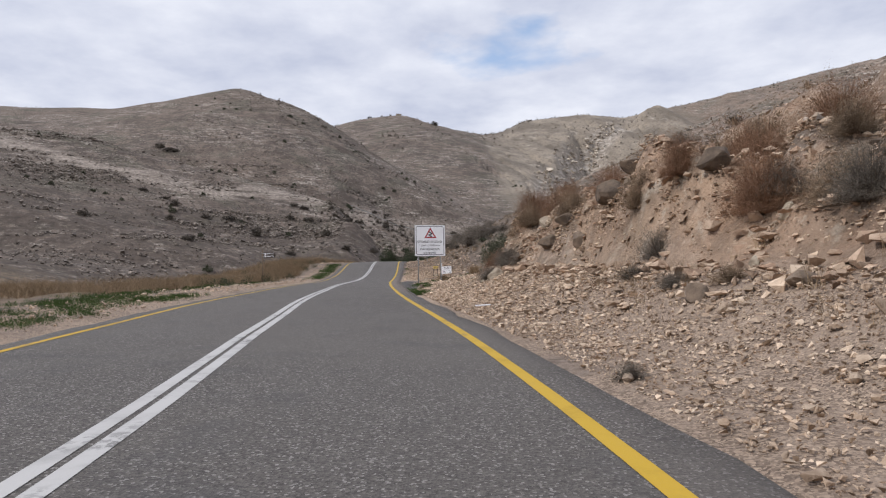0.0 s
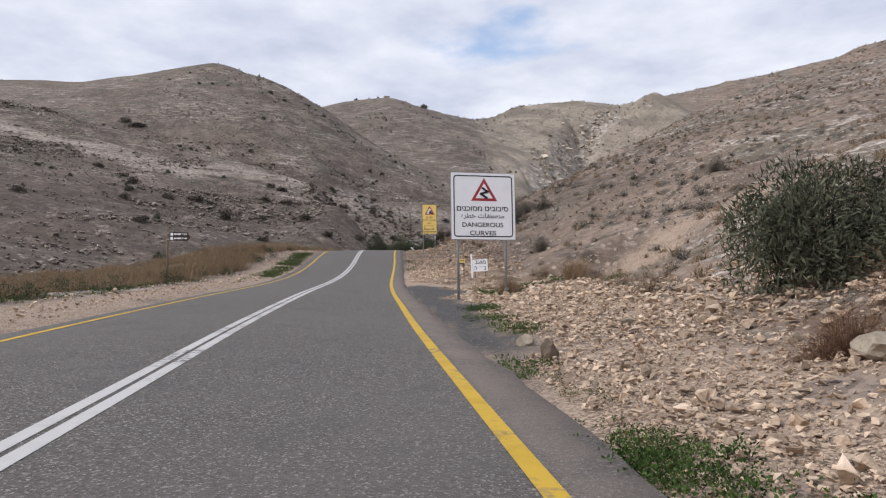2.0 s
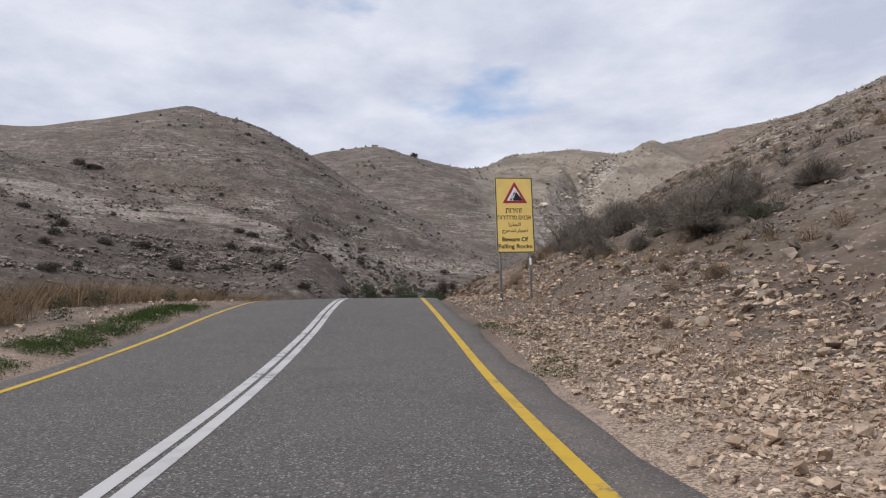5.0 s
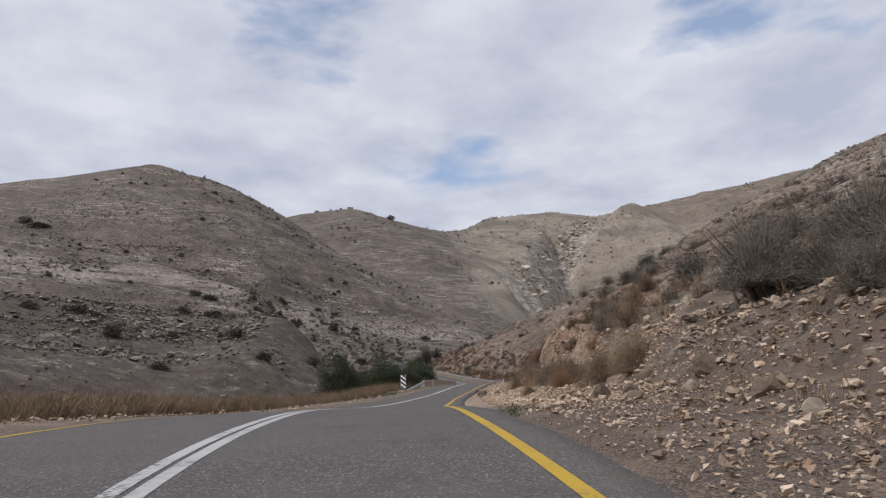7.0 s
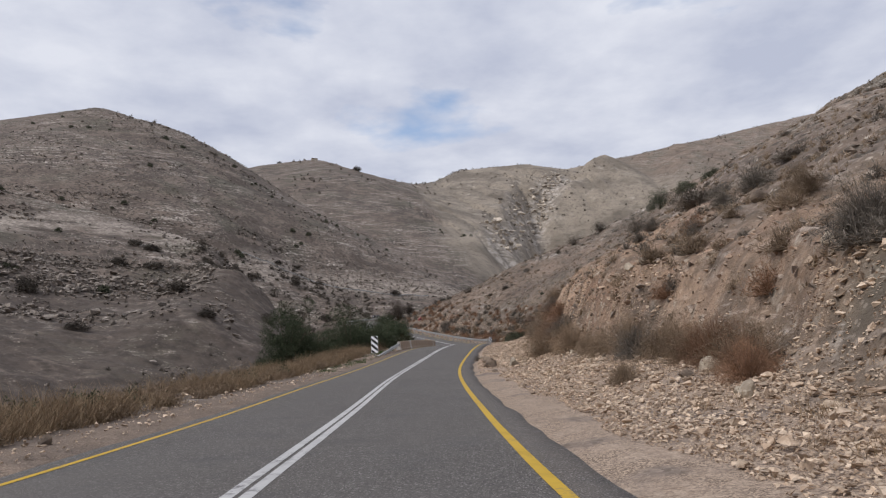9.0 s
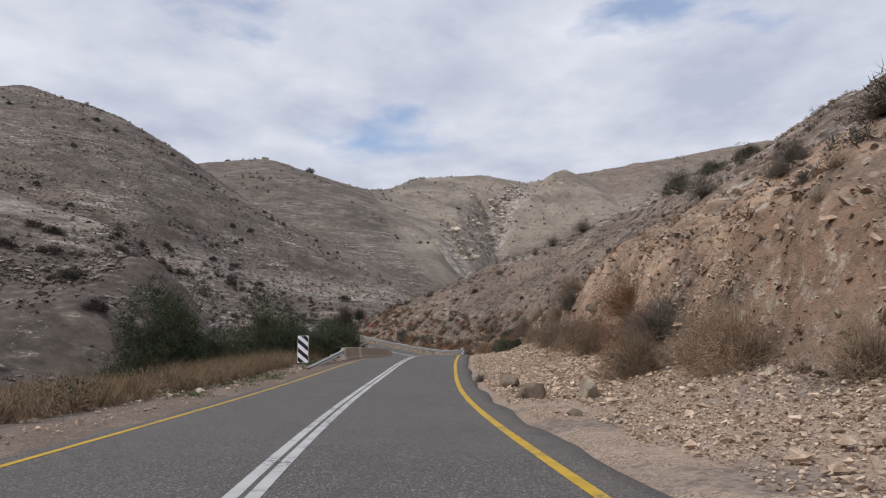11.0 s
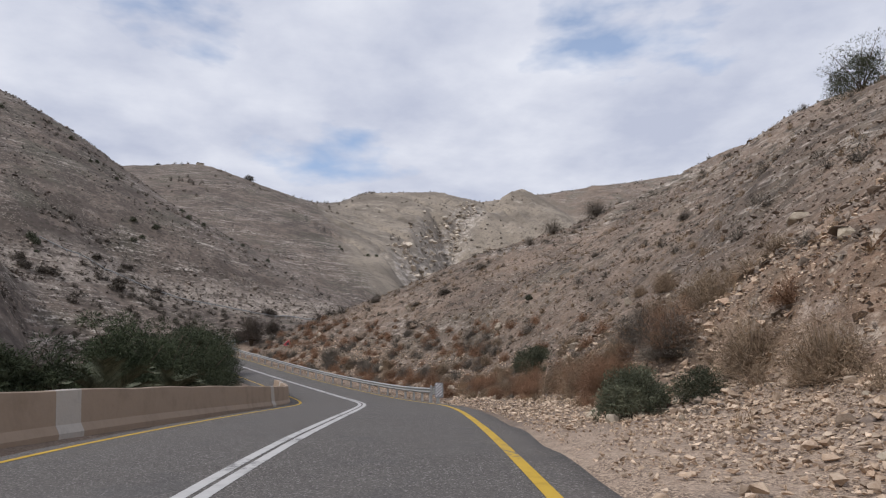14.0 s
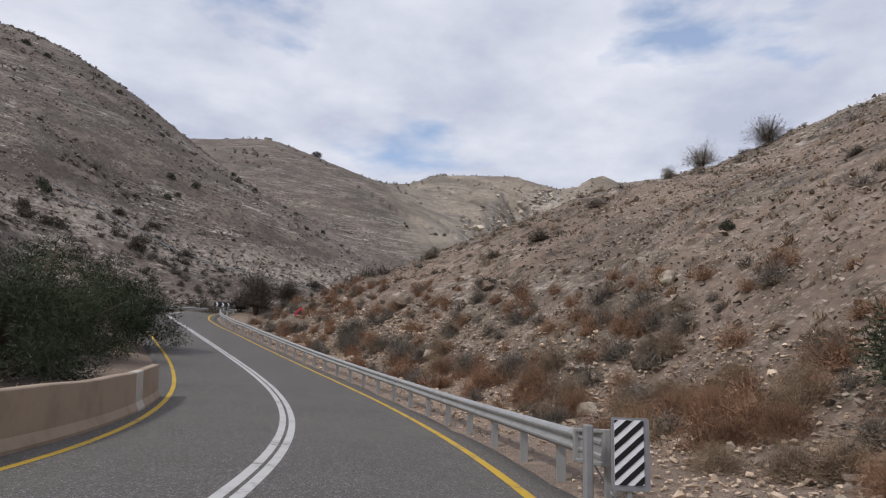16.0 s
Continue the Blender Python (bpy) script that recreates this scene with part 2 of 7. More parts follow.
    straw = p.mix(p.step(p.math("ADD", place.outputs[1], p.math("MULTIPLY", p.noise(14, 4), 36.0)), 128.0, 108.0), straw, tan)
    soil = p.mix(p.math("MULTIPLY", p.math("MULTIPLY", field, 0.9), p.step(p.noise(3.6, 6, 0.7), 0.34, 0.56)), soil, straw)
    soil = p.mix(p.math("MULTIPLY", p.math("MULTIPLY", p.step(grain, 0.58, 0.42), 0.35), p.math("SUBTRACT", 1.0, p.math("MAXIMUM", gravel, apron), True)), soil, (0.075, 0.062, 0.050))
    p.bump(p.math("ADD", p.math("ADD", grain, p.math("MULTIPLY", strata, 0.8)), p.math("ADD", p.math("MULTIPLY", p.noise(0.09, 3, 0.6), 0.25), p.math("MULTIPLY", p.math("MULTIPLY", bare, p.noise(0.7, 6, 0.75)), 3.5))), 0.09, 1.0)
    return p.done(soil)


def asphalt_material():
    p = Paint("worn_asphalt", 0.82)
    chips = p.cells(0.016, colour=True)
    rgb = p.tree.nodes.new("ShaderNodeSeparateColor")
    p.tree.links.new(chips, rgb.inputs[0])
    tar = p.mix(rgb.outputs[0], (0.052, 0.047, 0.0425), (0.146, 0.132, 0.120))
    tar = p.mix(p.math("MULTIPLY", p.step(rgb.outputs[1], 0.86, 0.97), 0.8), tar, (0.34, 0.32, 0.30))
    tar = p.mix(p.math("MULTIPLY", p.step(p.noise(5.5, 5, 0.6), 0.40, 0.66), 0.5), tar, (0.130, 0.118, 0.107))
    tar = p.mix(p.math("MULTIPLY", p.step(p.noise(1.1, 4, 0.6), 0.52, 0.70), 0.35), tar, (0.070, 0.068, 0.069))
    n = p.tree.nodes.new("ShaderNodeAttribute")
    n.attribute_name = "dust"
    tar = p.mix(p.math("MULTIPLY", n.outputs["Fac"], p.step(p.noise(0.7, 5, 0.7), 0.22, 0.62)), tar, p.mix(rgb.outputs[2], (0.150, 0.122, 0.101), (0.235, 0.192, 0.160)))
    p.bump(p.math("ADD", p.cells(0.016), p.math("MULTIPLY", p.noise(0.4, 3), 0.3)), 0.006, 0.9)
    return p.done(tar, p.math("ADD", 0.72, p.math("MULTIPLY", p.noise(2.0), 0.2)))


def line_material(name, colour, worn):
    """Road paint, rubbed off in places down to the asphalt."""
    p = Paint(name, 0.7)
    wear = p.math("MULTIPLY", p.step(p.noise(0.10, 5, 0.7), worn, worn + 0.10), p.step(p.noise(1.4, 4, 0.6), 0.48, 0.68))
    dirt = p.mix(p.math("MULTIPLY", p.step(p.noise(0.5, 5, 0.7), 0.45, 0.75), 0.45), colour, tuple(0.52 * c for c in colour))
    p.bump(p.noise(0.02, 3, 0.6), 0.003, 0.8)
    return p.done(p.mix(wear, dirt, (0.125, 0.12, 0.117)))


def plain_material(name, colour, roughness=0.6, metallic=0.0, dirt=0.3, size=0.15, bump=0.0):
    """A painted, cast or rolled surface with soiling at two scales."""
    p = Paint(name, roughness, metallic)
    at = p.local()
    c = p.mix(p.math("MULTIPLY", p.step(p.noise(size, 5, 0.65, at), 0.45, 0.75), dirt), colour, tuple(0.45 * v for v in colour))
    c = p.mix(p.math("MULTIPLY", p.step(p.noise(size * 0.12, 3, 0.6, at), 0.5, 0.8), dirt * 0.5), c, tuple(0.6 * v for v in colour))
    if bump:
        p.bump(p.noise(size * 0.2, 4, 0.65, at), bump)
    return p.done(c, p.math("ADD", roughness - 0.08, p.math("MULTIPLY", p.noise(size * 0.5, 3, 0.6, at), 0.16)))


def rock_material(name, low, high, per_island=False):
    p = Paint(name, 0.92)
    at = p.place
    c = p.mix(p.step(p.noise(0.35, 5, 0.65, at), 0.36, 0.64), low, high)
    c = p.mix(p.math("MULTIPLY", p.step(p.noise(0.06, 4, 0.7, at), 0.55, 0.75), 0.5), c, tuple(0.5 * v for v in low))
    p.bump(p.noise(0.12, 6, 0.7, at), 0.05, 0.8)
    return p.done(p.times(c, p.island(0.5, 1.15) if per_island else p.chance(0.8, 1.15)))


def plant_material(name, low, high, per_island=True):
    p = Paint(name, 0.85)
    c = p.mix(p.step(p.noise(0.4, 3, 0.6, p.local()), 0.35, 0.65), low, high)
    c = p.times(c, p.chance(0.78, 1.2))
    p.shader.inputs["Specular IOR Level"].default_value = 0.15
    return p.done(p.times(c, p.island(0.6, 1.3)) if per_island else c)


M_GROUND = ground_material()
M_ASPHALT = asphalt_material()
M_WHITE_LINE = line_material("white_road_paint", (0.50, 0.49, 0.475), 0.47)
M_YELLOW_LINE = line_material("yellow_road_paint", (0.54, 0.345, 0.032), 0.50)
M_STEEL = plain_material("galvanised_steel", (0.42, 0.42, 0.41), 0.5, 0.55, 0.45, 0.3)
M_POST = plain_material("grey_painted_steel", (0.30, 0.30, 0.30), 0.55, 0.3, 0.4, 0.3)
M_WHITE = plain_material("white_sign_sheeting", (0.86, 0.86, 0.88), 0.4, 0.0, 0.14, 0.5)
M_BLACK = plain_material("black_sign_print", (0.018, 0.018, 0.02), 0.45, 0.0, 0.1, 0.3)
M_RED = plain_material("red_sign_print", (0.36, 0.035, 0.045), 0.45, 0.0, 0.2, 0.3)
M_YELLOW = plain_material("yellow_sign_sheeting", (0.86, 0.62, 0.19), 0.42, 0.0, 0.16, 0.5)
M_BROWN_SIGN = plain_material("dark_brown_sign", (0.045, 0.030, 0.022), 0.5, 0.0, 0.2, 0.3)
M_WOOD = plain_material("weathered_wood", (0.16, 0.115, 0.08), 0.85, 0.0, 0.6, 0.12, 0.004)
M_CONCRETE = plain_material("stained_concrete", (0.36, 0.275, 0.205), 0.9, 0.0, 0.4, 0.9, 0.006)
M_CONCRETE_PALE = plain_material("whitewashed_concrete", (0.50, 0.46, 0.41), 0.9, 0.0, 0.5, 0.4, 0.006)
M_LIMESTONE = rock_material("limestone", (0.30, 0.245, 0.185), (0.50, 0.43, 0.335))
M_RUBBLE = rock_material("limestone_rubble", (0.45, 0.325, 0.228), (0.75, 0.595, 0.45), True)
M_CLAY_BLOCK = rock_material("ochre_clod", (0.36, 0.24, 0.165), (0.60, 0.455, 0.335), True)
M_SLOPE_STONE = rock_material("slope_stone", (0.185, 0.145, 0.116), (0.46, 0.375, 0.30), True)
M_LEDGE = rock_material("ledge_limestone", (0.19, 0.160, 0.134), (0.37, 0.32, 0.272), True)
M_GULLY = rock_material("gully_limestone", (0.48, 0.41, 0.33), (0.74, 0.65, 0.54), True)
M_DARK_TWIG = plant_material("dark_twigs", (0.050, 0.041, 0.034), (0.105, 0.086, 0.070))
M_SCRUB = plant_material("brown_scrub", (0.070, 0.060, 0.050), (0.130, 0.112, 0.090))
M_BASALT = rock_material("brown_rock", (0.115, 0.088, 0.068), (0.225, 0.17, 0.125))
M_DRY = plant_material("dry_brown_twigs", (0.185, 0.135, 0.092), (0.31, 0.232, 0.16))
M_RUST = plant_material("rust_brown_twigs", (0.20, 0.115, 0.072), (0.30, 0.178, 0.112))
M_GREY = plant_material("grey_twigs", (0.125, 0.108, 0.090), (0.225, 0.195, 0.162))
M_TAN = plant_material("tan_twigs", (0.21, 0.150, 0.100), (0.34, 0.250, 0.170))
M_TWIG_BARK = plant_material("dead_stems", (0.11, 0.085, 0.065), (0.20, 0.16, 0.125))
M_STRAW = plant_material("straw", (0.240, 0.168, 0.102), (0.40, 0.292, 0.185))
M_LEAF = plant_material("dull_green_leaf", (0.041, 0.052, 0.029), (0.079, 0.094, 0.054))
M_LEAF_OLIVE = plant_material("olive_leaf", (0.068, 0.074, 0.048), (0.122, 0.128, 0.084))
M_HERB = plant_material("fresh_herb", (0.042, 0.078, 0.018), (0.090, 0.140, 0.038))
M_FROND = plant_material("palm_frond", (0.085, 0.095, 0.060), (0.16, 0.165, 0.11))
M_DEAD_WOOD = plain_material("bleached_wood", (0.42, 0.38, 0.33), 0.9, 0.0, 0.4, 0.1, 0.006)
M_BARK = plain_material("dry_bark", (0.11, 0.085, 0.062), 0.95, 0.0, 0.5, 0.1, 0.01)
# ---- the lie of the land ----
# centre line of the road: heading in degrees (to the right of +y) and height, every 6 m from y = -14
HEADING = [-2.7, -4.7, -6.4, -7.5, -8.0, -7.0, -6.2, -6.0, -5.2, -5.0, -4.2, -3.5, -2.8, -2.4, -2.5, -3.2, -2.6, -0.3, 1.6, 3.0, 4.9, 5.5, 5.6, 6.1,
           7.1, 8.4, 10.0, 11.2, 11.6, 12.8, 13.3, 13.4, 12.8, 11.0, 7.9, 3.9, -1.4, -6.9, -11.9, -15.3, -17.2, -18.4, -19.4, -20.5, -14.0, 14.0]
LEVEL = [0.78, 1.44, 2.06, 2.63, 3.15, 3.66, 4.14, 4.61, 5.09, 5.56, 6.01, 6.46, 6.94, 7.53, 8.30, 9.28, 10.34, 11.26, 11.85, 12.20, 12.47, 12.77, 13.12,
         13.51, 13.93, 14.36, 14.84, 15.39, 16.01, 16.66, 17.32, 17.89, 18.34, 18.73, 19.08, 19.41, 19.80, 20.33, 21.04, 21.89, 22.85, 23.89, 24.99,
         26.14, 27.31, 28.50]
STEP = 6.0


def centre_line():
    """The road's middle as points 1 m apart: x, y, z, and the way to its right."""
    h = np.radians(np.r_[HEADING[0], HEADING[0], HEADING[0], HEADING, (48, 74, 84, 86, 88, 90, 90, 90)])
    x = np.r_[0, np.cumsum(np.sin(h) * STEP)][:-1]
    y = np.r_[0, np.cumsum(np.cos(h) * STEP)][:-1]
    x, y = x - x[3] - 0.35, y - y[3] - 14.0
    z = np.r_[LEVEL[0] - 0.11 * np.array([18, 12, 6]), LEVEL, LEVEL[-1] + np.array([1.1, 2.0, 2.7, 3.3, 3.8, 4.3, 4.8, 5.3])]
    u = np.arange(0, len(x) - 1 + 1e-6, 1 / STEP)
    i = np.minimum(u.astype(int), len(x) - 2)
    s = u - i

    def curve(a):
        m = np.gradient(a)
        return (2 * s**3 - 3 * s**2 + 1) * a[i] + (s**3 - 2 * s**2 + s) * m[i] + (3 * s**2 - 2 * s**3) * a[i + 1] + (s**3 - s**2) * m[i + 1]

    c = np.c_[curve(x), curve(y), curve(z)]
    t = np.gradient(c[:, :2], axis=0)
    t /= np.linalg.norm(t, axis=1)[:, None]
    return c, np.c_[t[:, 1], -t[:, 0]]


ROAD, RIGHT = centre_line()


def lattice(ix, iy, seed):
    """A value from 0 to 1 for each whole-numbered place."""
    h = (ix.astype(np.int64) * 374761393 + iy.astype(np.int64) * 668265263 + seed * 974711) & 0x7FFFFFFF
    h = ((h ^ (h >> 13)) * 1274126177) & 0x7FFFFFFF
    return ((h ^ (h >> 16)) & 0xFFFF) / 65535.0


def value_noise(x, y, seed=0):
    ix, iy = np.floor(x), np.floor(y)
    u, v = x - ix, y - iy
    u, v = u * u * u * (u * (u * 6 - 15) + 10), v * v * v * (v * (v * 6 - 15) + 10)
    a, b = lattice(ix, iy, seed), lattice(ix + 1, iy, seed)
    c, d = lattice(ix, iy + 1, seed), lattice(ix + 1, iy + 1, seed)
    return (a + (b - a) * u) * (1 - v) + (c + (d - c) * u) * v


def fbm(x, y, size, octaves=4, seed=0):
    """Rough noise about 0, of features that size in metres across."""
    total, amount, k = 0 * x, 1.0, 1.0 / size
    for o in range(octaves):
        total = total + amount * (value_noise(x * k + 17.3 * o, y * k - 9.1 * o, seed + o) - 0.5)
        amount, k = amount * 0.5, k * 2.03
    return total


def ramp(a, b, x):
    t = np.clip((x - a) / (b - a), 0, 1)
    return t * t * (3 - 2 * t)


def blend_max(a, b, k):
    h = np.clip(0.5 + 0.5 * (a - b) / k, 0, 1)
    return b + (a - b) * h + k * h * (1 - h)


# crest lines of the far hills: x, y, height, and the fall of their sides
HILL_LEFT = [(-900, 420, 150, 0.5), (-310, 470, 160, 0.5), (-222, 465, 153, 0.5), (-190, 468, 158, 0.55), (-145, 475, 169, 0.64), (-118, 455, 156, 0.74), (-90, 425, 124, 0.78),
             (-50, 400, 90, 0.78), (-10, 385, 62, 0.66), (25, 372, 46, 0.5)]
HILL_MIDDLE = [(-420, 700, 230, 0.5), (-110, 690, 203, 0.5), (-75, 685, 209, 0.5), (-47, 678, 210, 0.52), (-14, 672, 198, 0.56), (48, 716, 196, 0.6)]
HILL_BACK = [(48, 720, 196, 0.6), (95, 735, 219, 0.55), (150, 740, 226, 0.6), (205, 776, 231, 0.6), (268, 770, 242, 0.6), (333, 772, 258, 0.6), (520, 820, 310, 0.5)]
SPUR_BACK = [(245, 775, 236, 0.8), (228, 724, 230, 0.75), (190, 640, 172, 0.75), (150, 560, 120, 0.7)]


def ridge(x, y, crest, rounding):
    best = np.full(x.shape, -1e9)
    for (ax, ay, az, ak), (bx, by, bz, bk) in zip(crest[:-1], crest[1:]):
        dx, dy = bx - ax, by - ay
        t = np.clip(((x - ax) * dx + (y - ay) * dy) / (dx * dx + dy * dy), 0, 1)
        d = np.hypot(x - ax - t * dx, y - ay - t * dy)
        h = az + (bz - az) * t - (ak + (bk - ak) * t) * (np.sqrt(d * d + rounding**2) - rounding)
        best = np.maximum(best, h)
    return best


# the foot of the hillside: the road as far as the last bend, and straight on
BEND = int(np.argmax(ROAD[:, 1] > 251))
AHEAD = np.arange(1, 70)[:, None]
FOOT = np.r_[ROAD[:BEND], ROAD[BEND - 1] + AHEAD * np.array([-0.36, 0.933, 0.02])]
FOOT_RIGHT = np.r_[RIGHT[:BEND], np.repeat([[0.933, 0.36]], len(AHEAD), 0)]


def road_frame(x, y, line=ROAD, aside=RIGHT):
    """For each place the nearest station of the road, the distance to its right, and the road's height there."""
    x, y = np.atleast_1d(x).astype(float), np.atleast_1d(y).astype(float)
    s, d, z = np.empty(x.shape), np.empty(x.shape), np.empty(x.shape)
    for a in range(0, len(x), 20000):
        p, q = x[a:a + 20000, None], y[a:a + 20000, None]
        i = ((p - line[None, :, 0])**2 + (q - line[None, :, 1])**2).argmin(1)
        i = np.clip(i, 1, len(line) - 2)
        ex, ey = x[a:a + 20000] - line[i, 0], y[a:a + 20000] - line[i, 1]
        along = -ex * aside[i, 1] + ey * aside[i, 0]
        d[a:a + 20000] = np.where(np.abs(along) < 3, ex * aside[i, 0] + ey * aside[i, 1], np.hypot(ex, ey) * np.sign(ex * aside[i, 0] + ey * aside[i, 1]))
        slope = (line[np.minimum(i + 1, len(line) - 1), 2] - line[i - 1, 2]) / 2
        s[a:a + 20000] = i + along
        z[a:a + 20000] = line[i, 2] + slope * np.clip(along, -1.5, 1.5)
    return s, d, z


def station(y):
    """The station whose road has that y."""
    return np.interp(y, ROAD[:286, 1], np.arange(286))


# the hillside on the road's right: how far it rises at a distance, and the cut bank at its foot along the road
SLOPE_D = [0, 4.6, 7, 10, 14, 20, 29, 43, 66, 100, 150, 260, 600]
SLOPE_H = [0, 0, 0.25, 1.2, 3.9, 8.4, 13.9, 20.6, 30.2, 43, 60, 95, 175]
CUT_Y = [-40, -10, 6, 24.8, 27, 33, 40, 60, 78, 90, 100, 112, 125, 140, 158, 172, 186, 200, 215, 235, 260]
CUT_H = [1.2, 1.4, 1.6, 1.6, 0.5, 0.4, -0.6, -0.6, 0.5, 0.8, 1.1, 2.0, 2.5, 2.7, 2.8, 1.9, 1.0, 0.3, 0.6, 1.0, 0.5]


# the rocky gully that splits the pale hill at the valley's head
GULLY = [(178, 686), (172, 677), (157, 663), (138, 640), (119, 608), (104, 582), (87, 526), (77, 503), (64, 457)]


def near_line(x, y, line):
    """Distance to a line through points."""
    best = np.full(x.shape, 1e9)
    for (ax, ay), (bx, by) in zip(line[:-1], line[1:]):
        t = np.clip(((x - ax) * (bx - ax) + (y - ay) * (by - ay)) / ((bx - ax)**2 + (by - ay)**2), 0, 1)
        best = np.minimum(best, np.hypot(x - ax - t * (bx - ax), y - ay - t * (by - ay)))
    return best


# the old track across the left hill, with rock cut along it
TRACK = [(-210, 250), (-120, 246), (-84, 255), (-76, 268), (-60, 272), (-51, 280), (-46, 305), (-37, 320), (-24, 329), (-12, 335), (9, 344), (34, 352)]
# swells and hollows of the left hill's foot: x, y, height, reach
SWELLS = [(-60, 275, 11.0, 23), (-34, 250, 9.8, 15), (-22, 328, -8.5, 22), (6, 337, -4.5, 18), (-88, 233, -8.5, 20), (-64, 201, -9.5, 24), (48, 245, 2.4, 10), (36, 231, -2.3, 10), (18.5, 152, -0.9, 7), (33, 188, 2.3, 8), (43, 243, -1.7, 8), (48, 209, 1.4, 9), (62, 233, 1.2, 8)]


def land(x, y, fine=True):
    """Height of the ground, and how much of it is bared cutting, gravel verge, pale marl and flat field."""
    shape = np.shape(x)
    x, y = np.ravel(x).astype(float), np.ravel(y).astype(float)
    s, d, zr = road_frame(x, y, FOOT, FOOT_RIGHT)
    yr = FOOT[np.clip(s.astype(int), 0, len(FOOT) - 1), 1]
    # right: hillside with a bank cut into its foot
    cut = np.interp(yr, CUT_Y, CUT_H)
    wob = fbm(x, y, 9, 3, 5)
    cliff = ramp(27.5, 24.5, yr)
    foot = 8.2 - 0.5 * cliff + 1.6 * wob * (1 - 0.5 * cliff) + 1.5 * ramp(27, 45, yr) * ramp(70, 50, yr) + 1.0 * ramp(95, 105, yr) * ramp(172, 160, yr)
    face = ramp(foot, foot + (1.3 + 0.32 * np.abs(cut)) * (1 - 0.5 * cliff), d)
    lean = np.interp(yr, [-40, 20, 35, 60, 75, 100, 130, 150, 170, 205], [0.55, 0.56, 0.52, 0.46, 0.54, 0.66, 0.78, 0.86, 1.0, 1.08])
    hill = zr + np.interp(d, SLOPE_D, SLOPE_H) * lean + cut * face * ramp(90, 30, d) + 0.7 * cliff * ramp(5.2, 7.6, d) * ramp(30, 14, d)
    hill = hill + (1.6 * fbm(x, y, 22, 4, 11) + 5.0 * fbm(x, y, 70, 3, 12)) * ramp(12, 40, d)
    hill = hill - (0.24 * np.maximum(y - 235, 0) + 0.2 * np.maximum(y - 262, 0)) * ramp(9, 30, d)
    # left: shoulder, wadi and the far bank
    out = -d
    wadi = np.interp(yr, [-40, 40, 90, 130, 160, 200, 250], [-1.0, -0.6, -2.2, -3.4, -4.5, -5.0, -5.0])
    rise = np.interp(yr, [-40, 60, 150, 200, 240], [70, 52, 34, 20, 15])
    up = np.maximum(out - rise, 0)
    gentle = np.interp(yr, [90, 150, 195], [0.12, 0.28, 1.0])
    left = zr + wadi * ramp(7.5, 0.5 * rise + 4, out) + gentle * np.interp(up, [0, 40, 62, 90, 400], [0, 25, 31, 42, 66])
    left = left + 1.8 * fbm(x, y, 26, 4, 21) * ramp(12, 35, out)
    near = np.where(d > 0, hill, left)
    # far hills
    floor = np.interp(y, [-900, 255, 340, 450, 550, 700, 1500], [-30, 26, 43, 72, 100, 130, 180])
    rough = 9 * fbm(x, y, 130, 4, 31) + 3.5 * fbm(x, y, 34, 4, 32)
    gully = np.abs(fbm(x + 25 * fbm(x, y, 90, 2, 41), y * 0.45, 46, 3, 42))
    far = blend_max(ridge(x, y, HILL_LEFT, 22), floor, 16)
    far = far + 0.5 * rough * ramp(0, 60, far - floor)
    mid = ridge(x, y, HILL_MIDDLE, 16) + 0.35 * rough
    back = np.maximum(ridge(x, y, HILL_BACK, 14), ridge(x, y, SPUR_BACK, 6))
    crest = ramp(0, 40, 232 - back)
    back = back + 0.25 * rough - 16 * (0.16 - np.minimum(gully, 0.16)) * crest
    far = blend_max(blend_max(far, mid, 6), back, 14)
    cleft = near_line(x + 9 * fbm(x, y, 24, 3, 43), y, GULLY)
    far = far - 7 * ramp(15, 0, cleft) + 2.5 * fbm(x, y, 9, 3, 44) * ramp(40, 10, cleft)
    rill = np.minimum(np.abs(fbm(x + 0.3 * y, y * 0.4, 24, 3, 47)), 0.12) / 0.12
    far = far - 5 * (1 - rill) * ramp(75, 20, cleft) * ramp(440, 500, y)
    reach = np.where(d > 0, ramp(150, 420, d), ramp(34, 120, out))
    reach = np.maximum(reach, ramp(262, 330, y) * ramp(-1.2, 0.6, (35 - x) / 40 + (y - 330) / 120))
    z = near * (1 - reach) + blend_max(far, near - np.where(d < 0, 3, 25), 6) * reach
    z = np.maximum(z, np.where((d > 0) & (y < 300), near, -1e9))
    z = np.where(d < 0, np.maximum(z, np.where(y < 120, near - 8, -1e9)), z)
    for cx, cy, rise_by, reach_of in SWELLS:
        z = z + rise_by * np.exp(-((x - cx)**2 + (y - cy)**2) / reach_of**2) * np.maximum(ramp(12, 22, np.abs(d)), ramp(285, 305, y))
    # the left hill's even lower flank
    flank = 36.8 - 0.283 * (x + 70) + 0.327 * (y - 220) + 0.0019 * (y - 220)**2 + 2.4 * fbm(x, y, 30, 4, 23)
    lower = ramp(-30, -46, x) * ramp(-330, -170, x) * ramp(146, 176, y) * ramp(315, 268, y)
    z = z + (flank - z) * lower
    # level ground where a track leaves the road
    shelf = 6.88 + 0.02 * (d - 9) - 0.09 * np.maximum(55.8 - yr, 0)
    level = ramp(45, 48, yr) * ramp(61.5, 59.3, yr) * ramp(5.0, 6.5, d) * ramp(20, 14.5, d)
    z = z + (np.minimum(z, shelf) - z) * level
    # beds for the roadway, and its last bend cut into the slope
    s2, d2, z2 = road_frame(x, y)
    bend = s2 > BEND
